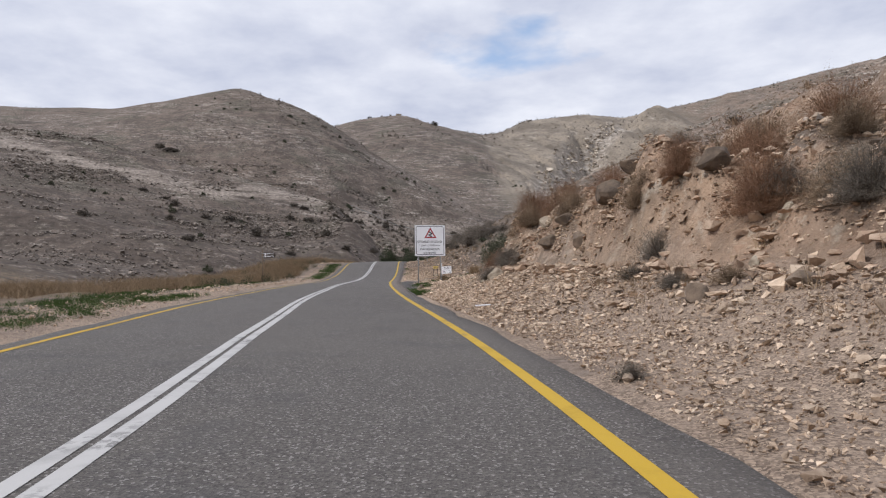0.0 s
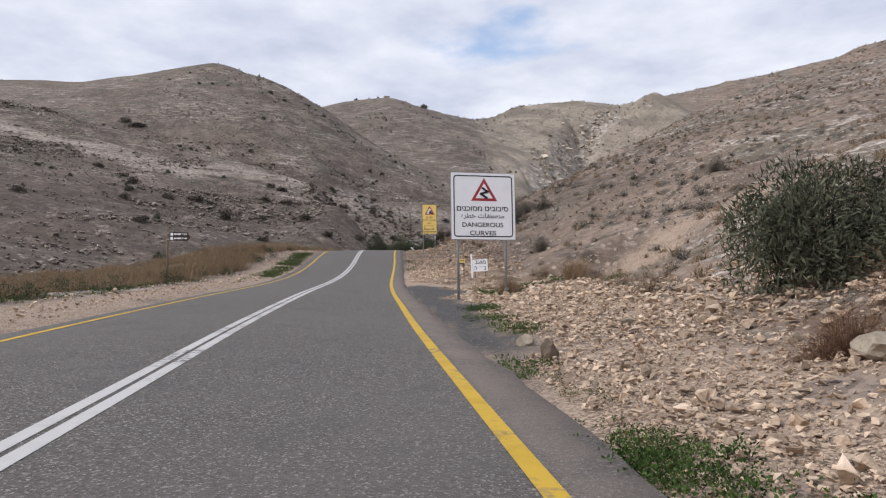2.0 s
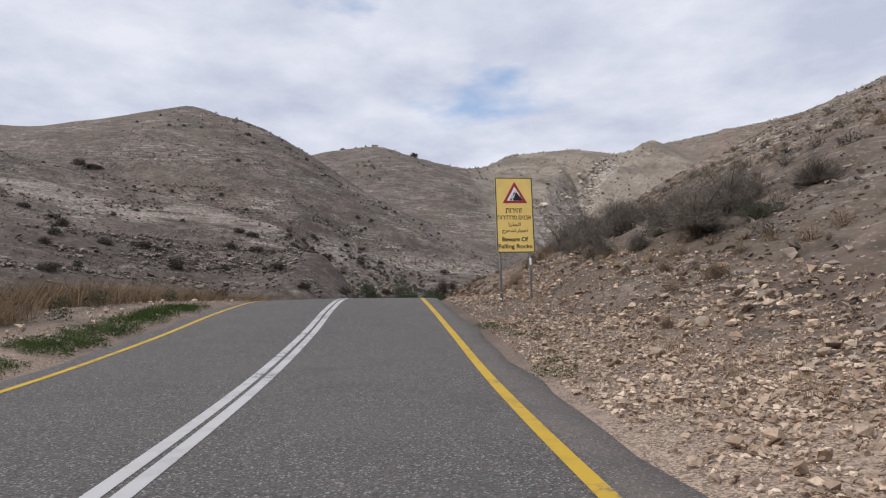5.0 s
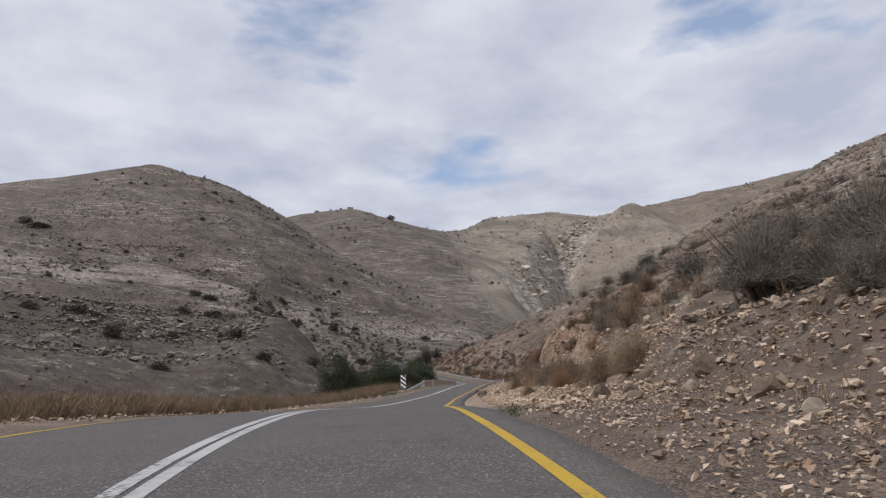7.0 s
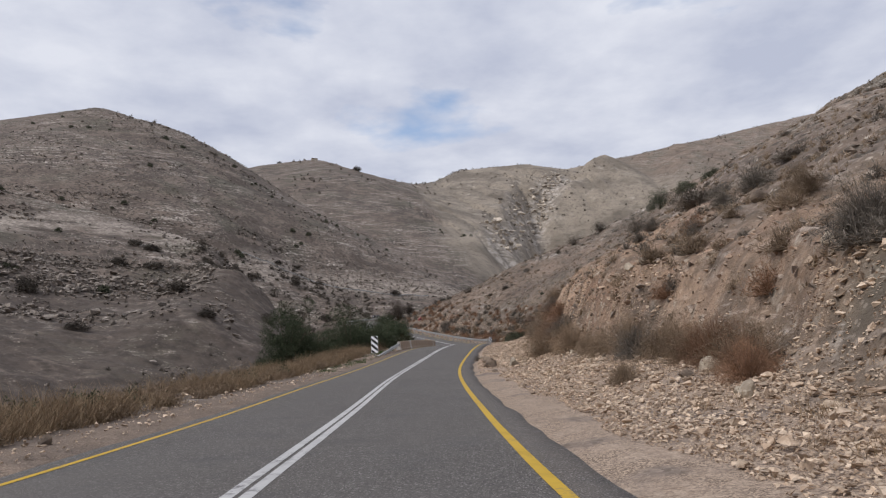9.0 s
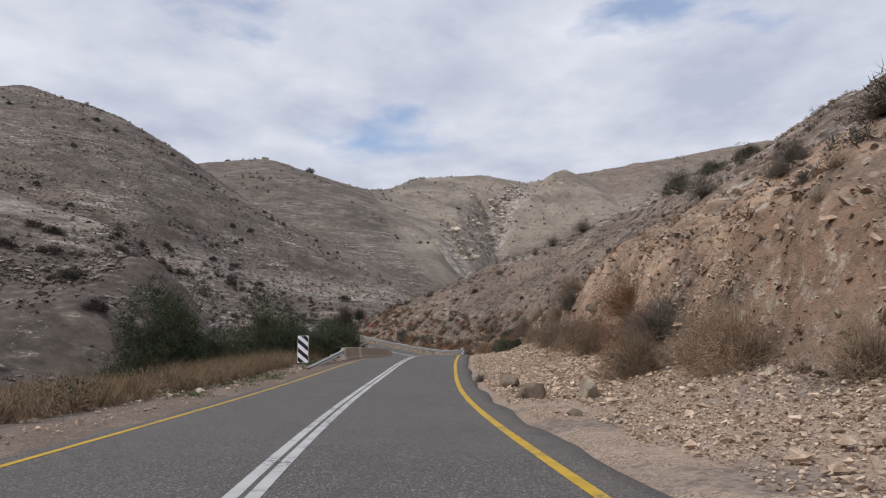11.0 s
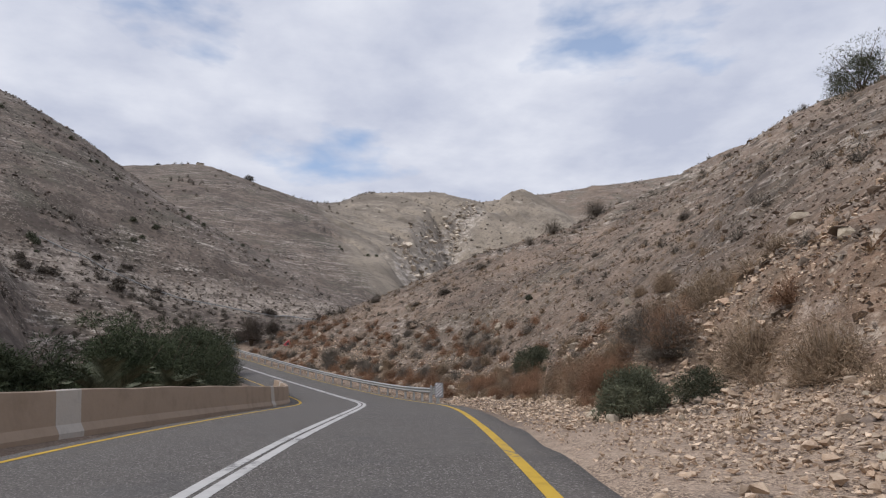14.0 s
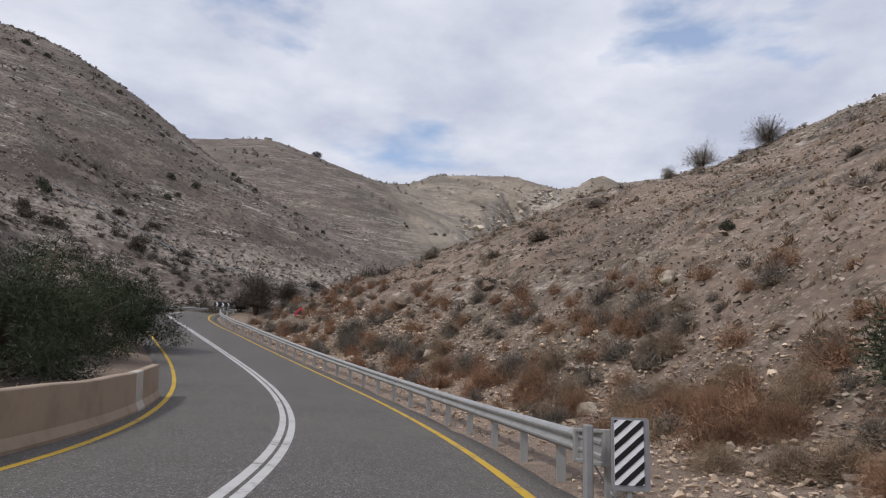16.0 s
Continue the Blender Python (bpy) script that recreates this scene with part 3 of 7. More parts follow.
    z = np.where(bend, z2 + (z - z2) * ramp(5, 14, np.abs(d2)), z)
    out, d, zr = np.where(bend, -d2, out), np.where(bend, d2, d), np.where(bend, z2, zr)
    bed = zr - 0.16
    verge = np.where(d > 0, ramp(4.0, 4.7, d), ramp(3.75, 4.6, out))
    z = bed * (1 - verge) + z * verge
    z = np.where((d > 4.0) & (d < 9), z - 0.10 * ramp(4.1, 5.2, d) * ramp(9, 6, d), z)
    if fine:
        z = z + 0.30 * fbm(x, y, 1.7, 2, 53) * ramp(13, 22, np.abs(d)) + 0.10 * fbm(x, y, 1.6, 3, 51) * ramp(5, 9, np.abs(d)) + 0.6 * fbm(x, y, 4.5, 3, 52) * ramp(8, 16, np.abs(d))
        rocky = face * ramp(26, 12, d) * np.maximum(np.clip(cut / 3, 0, 1), 1.5 * cliff)
        z = z + rocky * (1 - level) * (1.3 * fbm(x, y, 3.2, 3, 61) + 0.7 * fbm(x, y, 1.2, 2, 62))
    bare = np.where(d > 0, ramp(foot - 1, foot + 1, d) * ramp(5, -4, d - 6 * wob - np.interp(yr, [0, 90, 112, 128, 142, 165], [15, 12.5, 12.5, 14.5, 18, 18])) * np.maximum(np.clip(0.08 + (cut - 0.8) / 2.2, 0.08, 1), 0.9 * cliff), 0)
    bare = bare * np.interp(yr, [60, 100, 112, 134, 141], [1, 0.75, 0.85, 0.8, 1])
    gravel = np.where(d > 0, ramp(foot + 0.9, foot - 1.2, d), ramp(8.4 - 1.9 * ramp(92, 102, yr), 6.2 - 1.0 * ramp(92, 102, yr), out))
    pale = ramp(-6, 6, back - np.maximum(mid, ridge(x, y, HILL_LEFT, 22))) * ramp(380, 520, y)
    pale = np.maximum(pale, ramp(30, 46, x + 16 * fbm(x, y, 40, 3, 46)) * ramp(375, 410, y) * ramp(700, 600, y))
    field = np.where(d < 0, ramp(7 - 1.4 * ramp(92, 102, yr), 9.5 - 2 * ramp(92, 102, yr), out) * ramp(165, 95, out), 0) * ramp(275, 235, yr)
    warm = np.where(d > 0, 1 - ramp(60, 180, d), 0) * ramp(300, 255, y) * np.interp(yr, [70, 95, 132, 160], [1, 0.55, 0.55, 1])
    cap = ramp(238, 275, x) * ramp(600, 700, y)
    warm, pale = np.maximum(warm, cap), pale * (1 - cap)
    rim = np.interp(yr, [26, 31, 36, 39, 44, 45, 47.5, 51, 54, 56], [4.1, 4.8, 4.9, 5.3, 5.2, 5.6, 6.9, 6.0, 5.0, 4.2])
    apron = ramp(3.7, 3.9, d) * np.interp(yr, [26, 31, 55, 57], [0, 1, 1, 0]) * ramp(0.4, -0.4, d - rim + 0.8 * fbm(x, y, 1.3, 3, 97))
    # the pale track that leaves the road there
    track = ramp(3.2, 2.3, np.abs(yr - 56.8 + fbm(x, y, 3, 2, 96))) * ramp(3.9, 5.2, d) * ramp(30, 20, d)
    gravel = np.maximum(gravel, track)
    apron = apron * (1 - track)
    ledge = ramp(9, 3, near_line(x, y, TRACK) + 5 * fbm(x, y, 16, 3, 95))
    ledge = np.maximum(ledge, ramp(20, 6, cleft + 14 * np.abs(fbm(x, y, 20, 3, 45))))
    # dark, dirty stretches of the verge
    dirty = np.interp(yr, [30, 66, 78, 96, 104, 172, 180, 200, 206], [0, 0, 0.95, 0.95, 0, 0, 0.6, 0.6, 0.3]) * ramp(34, 14, d) * (d > 0) + np.where(d < 0, 0.6 * ramp(14, 8, out) * np.interp(yr, [20, 68, 84], [0.15, 0.2, 1]), 0.25 * ramp(19, 13, yr) * ramp(8.0, 6.2, d))
    return tuple(np.reshape(a, shape) for a in (z, bare, gravel, pale, field, warm, apron, ledge, dirty))


def height(x, y):
    return land(np.atleast_1d(np.asarray(x, float)), np.atleast_1d(np.asarray(y, float)))[0]

# ---- ground and road ----
def mesh_object(name, verts, faces, material, smooth=False, parent=None):
    me = bpy.data.meshes.new(name)
    me.from_pydata([tuple(v) for v in verts], [], [tuple(f) for f in faces])
    me.materials.append(material)
    if smooth:
        me.polygons.foreach_set("use_smooth", [True] * len(me.polygons))
    me.update()
    ob = new(name, me)
    ob.parent = parent
    return ob


def grid_mesh(name, verts, rows, cols, material, smooth=True):
    """A sheet of rows x cols points."""
    k = np.arange(rows * cols).reshape(rows, cols)
    quads = np.stack([k[:-1, :-1], k[:-1, 1:], k[1:, 1:], k[1:, :-1]], -1).reshape(-1, 4)
    me = bpy.data.meshes.new(name)
    me.vertices.add(rows * cols)
    me.vertices.foreach_set("co", np.ascontiguousarray(verts, np.float32).ravel())
    me.loops.add(len(quads) * 4)
    me.loops.foreach_set("vertex_index", quads.ravel().astype(np.int32))
    me.polygons.add(len(quads))
    me.polygons.foreach_set("loop_start", np.arange(0, len(quads) * 4, 4, dtype=np.int32))
    me.update(calc_edges=True)
    me.polygons.foreach_set("use_smooth", np.full(len(quads), smooth))
    me.materials.append(material)
    return new(name, me)


def spread(near_low, near_high, step, far_low, far_high, growth, cap, fine):
    """Grid lines: even in the middle, ever wider outside."""
    mid = list(np.arange(near_low, near_high + 1e-6, step))
    low, high, g = [], [], step
    a, b = near_low, mid[-1]
    while a > far_low:
        g = min(g * growth, 40)
        a -= g
        low.append(a)
    g = step
    while b < far_high:
        g = min(g * growth, cap if b < fine else 60)
        b += g
        high.append(b)
    return np.array(low[::-1] + mid + high)


gx, gy = spread(-19, 34, 0.42, -1600, 1600, 1.045, 3.2, 260), spread(-14, 256, 0.55, -500, 1700, 1.03, 5.0, 760)
GX, GY = np.meshgrid(gx, gy)
GZ, bare, gravel, pale, field, warm, apron, ledge, dirty = land(GX, GY)
ground = grid_mesh("ground", np.stack([GX, GY, GZ], -1).reshape(-1, 3), len(gy), len(gx), M_GROUND)
layer = ground.data.color_attributes.new("cover", "FLOAT_COLOR", "POINT")
layer.data.foreach_set("color", np.stack([bare, gravel, pale, field], -1).astype(np.float32).ravel())
layer = ground.data.color_attributes.new("earth", "FLOAT_COLOR", "POINT")
layer.data.foreach_set("color", np.stack([warm, apron, ledge, dirty], -1).astype(np.float32).ravel())
tagged(ground, "dry stony hillsides with pale limestone ledges", "ground", kind="structure")


def strip(name, profile, material, first=0, last=None, lift=0.0, smooth=True, parent=None, wobble=0.0):
    """A band along the road. profile: (distance to the right, height over the road) from left to right."""
    last = last or len(ROAD)
    rows = []
    for i in range(first, last):
        j = 0.0
        row = []
        for n, (d, h) in enumerate(profile):
            if wobble and n in (0, len(profile) - 1, 1, len(profile) - 2):
                j = wobble * (noise.noise(Vector((i * 0.37, d, 3.0))) + 0.6 * noise.noise(Vector((i * 1.3, d, 9.0))))
            else:
                j = 0.0
            row.append((ROAD[i, 0] + RIGHT[i, 0] * (d + j), ROAD[i, 1] + RIGHT[i, 1] * (d + j), ROAD[i, 2] + h + lift))
        rows.append(row)
    ob = grid_mesh(name, np.array(rows).reshape(-1, 3), len(rows), len(profile), material, smooth)
    ob.parent = parent
    return ob


road = strip("road", [(-3.95, -0.28), (-3.80, -0.035), (-3.6, -0.01), (-1.8, 0.02), (0, 0.035), (1.8, 0.02), (3.26, -0.0075), (3.36, -0.0094), (3.5, -0.012), (3.84, -0.03), (4.0, -0.28)], M_ASPHALT, wobble=0.16)
# dust on the strip outside the edge line, thick by the turnout
dust = np.interp(ROAD[:, 1], [20, 30, 58, 64, 95, 102, 160], [0.1, 1, 1, 0.45, 0.1, 0.25, 0.1])[:, None] * np.array([0.0] * 7 + [1.0] * 4)
layer = road.data.color_attributes.new("dust", "FLOAT_COLOR", "POINT")
layer.data.foreach_set("color", np.repeat(dust.ravel(), 4).astype(np.float32))
tagged(road, "worn grey two-lane asphalt road with crumbling edges", "road", kind="structure")


def camber(d):
    return float(np.interp(d, [-3.80, -3.6, -1.8, 0, 1.8, 3.5, 3.84], [-0.035, -0.01, 0.02, 0.035, 0.02, -0.012, -0.03]))


def paint_line(name, middle, width, material, label, drift):
    """A painted line; drift: how far it strays to the right along the road, as rows of y and metres."""
    e = 0.5 * width
    shift = np.interp(ROAD[:, 1], *zip(*drift))
    rows = [[(*(ROAD[i, :2] + RIGHT[i] * (middle + shift[i] + k * e)), ROAD[i, 2] + camber(middle + shift[i] + k * e) + 0.005) for k in (-1, 1)] for i in range(len(ROAD))]
    ob = grid_mesh(name, np.array(rows).reshape(-1, 3), len(rows), 2, material)
    return tagged(ob, label, "road marking", kind="structure")


CENTRE_DRIFT = [(-10, -0.03), (1, -0.05), (6, -0.13), (14, -0.10), (28, -0.02), (81, 0.05), (120, 0.09), (144, 0.10), (175, 0.02), (196, -0.06)]
paint_line("line_white_left", -0.10, 0.14, M_WHITE_LINE, "worn solid white line of a double centre line", CENTRE_DRIFT)
paint_line("line_white_right", 0.10, 0.14, M_WHITE_LINE, "worn solid white line of a double centre line", CENTRE_DRIFT)
paint_line("line_yellow_right", 3.21, 0.15, M_YELLOW_LINE, "solid yellow edge line", [(0, 0.04), (14, 0.03), (30, 0.0)])
paint_line("line_yellow_left", -3.22, 0.13, M_YELLOW_LINE, "dirty solid yellow edge line", [(80, 0.0), (150, -0.10), (178, 0.0), (195, 0.30), (200, 0.25), (206, 0.12), (215, 0.05)])

# ---- building kit ----
def part(name, bm, material, parent=None, label="", smooth=False):
    """Links a bmesh as one mesh object, under a thing where one is given."""
    me = bpy.data.meshes.new(name)
    bm.to_mesh(me)
    bm.free()
    me.materials.append(material)
    if smooth:
        me.polygons.foreach_set("use_smooth", [True] * len(me.polygons))
    ob = new(name, me)
    ob.parent = parent
    return tagged(ob, label)


def thing(name, m, label, category, group=""):
    """An Empty at a thing's base."""
    ob = new(name)
    ob.empty_display_size = 0.2
    ob.matrix_world = m
    return tagged(ob, label, category, group)


def add_box(bm, centre, size, turn=None, bevel=0.0):
    m = Matrix.Translation(centre) @ (turn or Matrix()) @ Matrix.Diagonal((*size, 1))
    made = bmesh.ops.create_cube(bm, size=1.0, matrix=m)
    if bevel:
        edges = list({e for v in made["verts"] for e in v.link_edges})
        bmesh.ops.bevel(bm, geom=edges, offset=bevel, segments=2, affect="EDGES", profile=0.5)
    return bm


def box(centre, size, turn=None, bevel=0.0):
    return add_box(bmesh.new(), centre, size, turn, bevel)


def add_tube(bm, points, radii, sides=8):
    """A round bar through the points, with closed ends."""
    rings = []
    for i, p in enumerate(points):
        p = Vector(p)
        way = (Vector(points[min(i + 1, len(points) - 1)]) - Vector(points[max(i - 1, 0)])).normalized()
        side = way.orthogonal().normalized()
        over = way.cross(side)
        r = radii[i]
        rings.append([bm.verts.new(p + r * (math.cos(2 * math.pi * k / sides) * side + math.sin(2 * math.pi * k / sides) * over)) for k in range(sides)])
    for a, b in zip(rings[:-1], rings[1:]):
        # start each ring at the vertex nearest to the last ring's first
        k0 = min(range(sides), key=lambda k: (b[k].co - a[0].co).length)
        b[:] = b[k0:] + b[:k0]
        if (b[1].co - a[1].co).length > (b[-1].co - a[1].co).length:
            b[1:] = b[:0:-1]
        for k in range(sides):
            bm.faces.new((a[k], a[(k + 1) % sides], b[(k + 1) % sides], b[k]))
    bm.faces.new(rings[0][::-1])
    bm.faces.new(rings[-1])
    bmesh.ops.recalc_face_normals(bm, faces=bm.faces)
    return bm


def tube(points, radii, sides=8):
    return add_tube(bmesh.new(), points, radii, sides)


def plate(outline, y, depth, hole=None):
    """A flat piece cut from a sheet that faces -y: outline of (x, z), thickness depth, its front at y. hole: an inner outline with as many points."""
    bm = bmesh.new()
    front = [bm.verts.new((x, y, z)) for x, z in outline]
    back = [bm.verts.new((x, y + depth, z)) for x, z in outline]
    n = len(outline)
    if hole:
        fi = [bm.verts.new((x, y, z)) for x, z in hole]
        bi = [bm.verts.new((x, y + depth, z)) for x, z in hole]
        for k in range(n):
            j = (k + 1) % n
            bm.faces.new((front[k], front[j], fi[j], fi[k]))
            bm.faces.new((fi[k], fi[j], bi[j], bi[k]))
            bm.faces.new((front[j], front[k], back[k], back[j]))
            bm.faces.new((back[j], back[k], bi[k], bi[j]))
    else:
        bm.faces.new(front)
        bm.faces.new(back[::-1])
        for k in range(n):
            j = (k + 1) % n
            bm.faces.new((front[j], front[k], back[k], back[j]))
    bmesh.ops.recalc_face_normals(bm, faces=bm.faces)
    return bm


def rounded(x0, z0, x1, z1, r, steps=5):
    pts = []
    for cx, cz, a in ((x1 - r, z1 - r, 0), (x0 + r, z1 - r, 90), (x0 + r, z0 + r, 180), (x1 - r, z0 + r, 270)):
        for k in range(steps + 1):
            q = radians(a + 90 * k / steps)
            pts.append((cx + r * math.cos(q), cz + r * math.sin(q)))
    return pts


def writing(text, parent, x, z, width, tall, y, material, bold=0.0):
    """A line of writing as a mesh, its middle at (x, z), scaled to its size on the sign; the front lies at y."""
    # dalet and tav come out of the font torn: take resh and het, and add the corner and the foot
    spell = text.replace("\u05d3", "\u05e8").replace("\u05ea", "\u05d7")
    curve = bpy.data.curves.new("writing", "FONT")
    curve.body, curve.size, curve.extrude, curve.offset, curve.resolution_u = spell, 1.0, 0.0, bold, 6
    source = bpy.data.objects.new("source", curve)
    scene.collection.objects.link(source)
    me = bpy.data.meshes.new_from_object(source.evaluated_get(bpy.context.evaluated_depsgraph_get()))
    bpy.data.objects.remove(source)
    bpy.data.curves.remove(curve)
    co = np.array([v.co[:] for v in me.vertices])
    low, high = co.min(0), co.max(0)
    out = np.zeros_like(co)
    out[:, 0] = (co[:, 0] - (low[0] + high[0]) / 2) * width / (high[0] - low[0]) + x
    out[:, 2] = (co[:, 1] - (low[1] + high[1]) / 2) * tall / (high[1] - low[1]) + z
    out[:, 1] = y
    me.vertices.foreach_set("co", out.astype(np.float32).ravel())
    me.update()
    me.materials.clear()
    # one object a letter, by the gaps between them
    bm = bmesh.new()
    bm.from_mesh(me)
    bpy.data.meshes.remove(me)
    left, groups = set(bm.verts), []
    while left:
        seen, todo = set(), [left.pop()]
        while todo:
            v = todo.pop()
            seen.add(v)
            todo += [e.other_vert(v) for e in v.link_edges if e.other_vert(v) in left]
            left -= set(todo)
        groups.append(seen)
    groups.sort(key=lambda g: sum(v.co.x for v in g) / len(g))
    signs = [c for c in text if c != " " for _ in range(2 if c == "\u05d4" else 1)]
    for k, group in enumerate(groups):
        index = {v: n for n, v in enumerate(group)}
        verts, faces = [v.co[:] for v in group], [[index[v] for v in f.verts] for f in bm.faces if f.verts[0] in index]
        if spell != text and k < len(signs) and signs[k] in "\u05d3\u05ea":
            x0, x1, z0, z1 = min(v[0] for v in verts), max(v[0] for v in verts), min(v[2] for v in verts), max(v[2] for v in verts)
            wide, thick = x1 - x0, 0.16 * (z1 - z0)
            a, b, c = (x1 - 0.1 * wide, x1 + 0.18 * wide, z1 - thick) if signs[k] == "\u05d3" else (x0 - 0.22 * wide, x0 + 0.1 * wide, z0)
            faces.append([len(verts) + i for i in range(4)])
            verts += [(a, y, c), (b, y, c), (b, y, c + thick), (a, y, c + thick)]
        mesh_object("letter", verts, faces, material, False, parent)
    bm.free()


def tri_mesh(name, verts, tris, material, parent=None):
    me = bpy.data.meshes.new(name)
    verts, tris = np.ascontiguousarray(verts, np.float32), np.ascontiguousarray(tris, np.int32)
    me.vertices.add(len(verts))
    me.vertices.foreach_set("co", verts.ravel())
    me.loops.add(len(tris) * 3)
    me.loops.foreach_set("vertex_index", tris.ravel())
    me.polygons.add(len(tris))
    me.polygons.foreach_set("loop_start", np.arange(0, len(tris) * 3, 3, dtype=np.int32))
    me.update(calc_edges=True)
    me.polygons.foreach_set("use_smooth", np.zeros(len(tris), bool))
    me.materials.append(material)
    ob = new(name, me)
    ob.parent = parent
    return ob


def strewn(name, shapes, places, sizes, turns, material, label, category, flat=None):
    """Very many small pieces in one mesh: each a copy of one of the shapes (vertices, triangles) at a place, with a size and a turn about z."""
    pick = np.arange(len(places)) % len(shapes)
    allv, allt, base = [], [], 0
    for k, (v, t) in enumerate(shapes):
        at = np.nonzero(pick == k)[0]
        c, s = np.cos(turns[at])[:, None], np.sin(turns[at])[:, None]
        x = (v[None, :, 0] * c - v[None, :, 1] * s) * sizes[at][:, None]
        y = (v[None, :, 0] * s + v[None, :, 1] * c) * sizes[at][:, None]
        z = v[None, :, 2] * sizes[at][:, None] * (1.0 if flat is None else flat[at][:, None])
        allv.append((np.stack([x, y, z], -1) + places[at][:, None, :]).reshape(-1, 3))
        allt.append((t[None] + (np.arange(len(at)) * len(v))[:, None, None] + base).reshape(-1, 3))
        base += len(at) * len(v)
    ob = tri_mesh(name, np.concatenate(allv), np.concatenate(allt), material)
    return tagged(ob, label, category, kind="stuff")


def stone_shape(seed, rough=0.28, level=1):
    """A rounded, faceted stone about 1 across, as vertices and triangles."""
    bm = bmesh.new()
    bmesh.ops.create_icosphere(bm, subdivisions=level, radius=0.5)
    r = random.Random(seed)
    off = Vector((r.uniform(-50, 50), r.uniform(-50, 50), r.uniform(-50, 50)))
    axes = (r.uniform(0.8, 1.15), r.uniform(0.6, 0.95), r.uniform(0.5, 0.85))
    cuts = [(Vector((r.uniform(-1, 1), r.uniform(-1, 1), r.uniform(-0.4, 1))).normalized(), r.uniform(0.24, 0.38)) for _ in range(11)]
    for v in bm.verts:
        p = v.co * (1 + rough * noise.noise(v.co * 2.3 + off) + 0.4 * rough * noise.noise(v.co * 6 + off))
        for way, reach in cuts:
            over = p.dot(way) - reach
            if over > 0:
                p = p - way * over
        v.co = Vector((p.x * axes[0], p.y * axes[1], p.z * axes[2]))
    bmesh.ops.triangulate(bm, faces=bm.faces)
    bm.verts.index_update()
    v, t = np.array([w.co[:] for w in bm.verts]), np.array([[w.index for w in f.verts] for f in bm.faces])
    bm.free()
    return v, t


def chip_shape(seed, points=12):
    """A sharp-edged stone chip about 1 across: the hull of some points on an ellipsoid."""
    r = random.Random(seed)
    axes = (0.5 * r.uniform(0.9, 1.15), 0.5 * r.uniform(0.7, 0.98), 0.5 * r.uniform(0.6, 0.92))
    bm = bmesh.new()
    for _ in range(points):
        q = Vector((r.gauss(0, 1), r.gauss(0, 1), r.gauss(0, 1))).normalized() * r.uniform(0.8, 1.05)
        bm.verts.new((q.x * axes[0], q.y * axes[1], q.z * axes[2]))
    made = bmesh.ops.convex_hull(bm, input=bm.verts)
    bmesh.ops.delete(bm, geom=[v for v in bm.verts if not v.link_faces], context="VERTS")
    bmesh.ops.triangulate(bm, faces=bm.faces)
    bmesh.ops.recalc_face_normals(bm, faces=bm.faces)
    bm.verts.index_update()
    v, t = np.array([w.co[:] for w in bm.verts]), np.array([[w.index for w in f.verts] for f in bm.faces])
    bm.free()
    return v, t


def twigs(seed, count, width, tall, length, thick, droop=0.0, hollow=0.35):
    """A dome of thin twigs, each one or two slim triangles: vertices and triangles. width and tall in metres."""
    g = np.random.default_rng(seed)
    az, el = g.uniform(0, 2 * np.pi, count), np.arcsin(g.uniform(-0.05, 1, count))
    lump = 0.72 + 0.5 * np.sin(az * 2 + seed) * np.cos(el * 3 + seed * 1.7) * 0.4 + 0.22 * np.sin(az * 5 + seed * 2.1) + 0.16 * g.standard_normal(count)
    way = np.stack([np.cos(az) * np.cos(el), np.sin(az) * np.cos(el), np.sin(el)], -1)
    depth = hollow + (1 - hollow) * g.uniform(0, 1, count) ** 0.6
    start = way * (lump * depth)[:, None] * np.array([width / 2, width / 2, tall]) * 0.86
    aim = 0.6 * way + 0.9 * g.standard_normal((count, 3)) + np.array([0, 0, 0.12 - droop])
    aim /= np.linalg.norm(aim, axis=1)[:, None]
    span = length * g.uniform(0.5, 1.4, count)[:, None]
    side = np.cross(aim, g.standard_normal((count, 3)))
    side /= np.linalg.norm(side, axis=1)[:, None]
    half = side * (thick * g.uniform(0.6, 1.4, count) * 0.5)[:, None]
    tip = start + aim * span
    tip[:, 2] = np.maximum(tip[:, 2], 0.0)
    v = np.stack([start - half, start + half, tip], 1).reshape(-1, 3)
    # stems from the root
    m = max(8, count // 30)
    az, el = g.uniform(0, 2 * np.pi, m), g.uniform(0.35, 1.45, m)
    end = np.stack([np.cos(az) * np.cos(el) * width * 0.42, np.sin(az) * np.cos(el) * width * 0.42, np.sin(el) * tall * 0.85], -1)
    q = np.stack([-np.sin(az), np.cos(az), 0 * az], -1) * thick * 0.9
    root = np.stack([np.cos(az), np.sin(az), 0 * az - 0.1], -1) * 0.05 * width
    w = np.stack([root - q, root + q, end], 1).reshape(-1, 3)
    v = np.concatenate([v, w])
    return v, np.arange(len(v)).reshape(-1, 3)


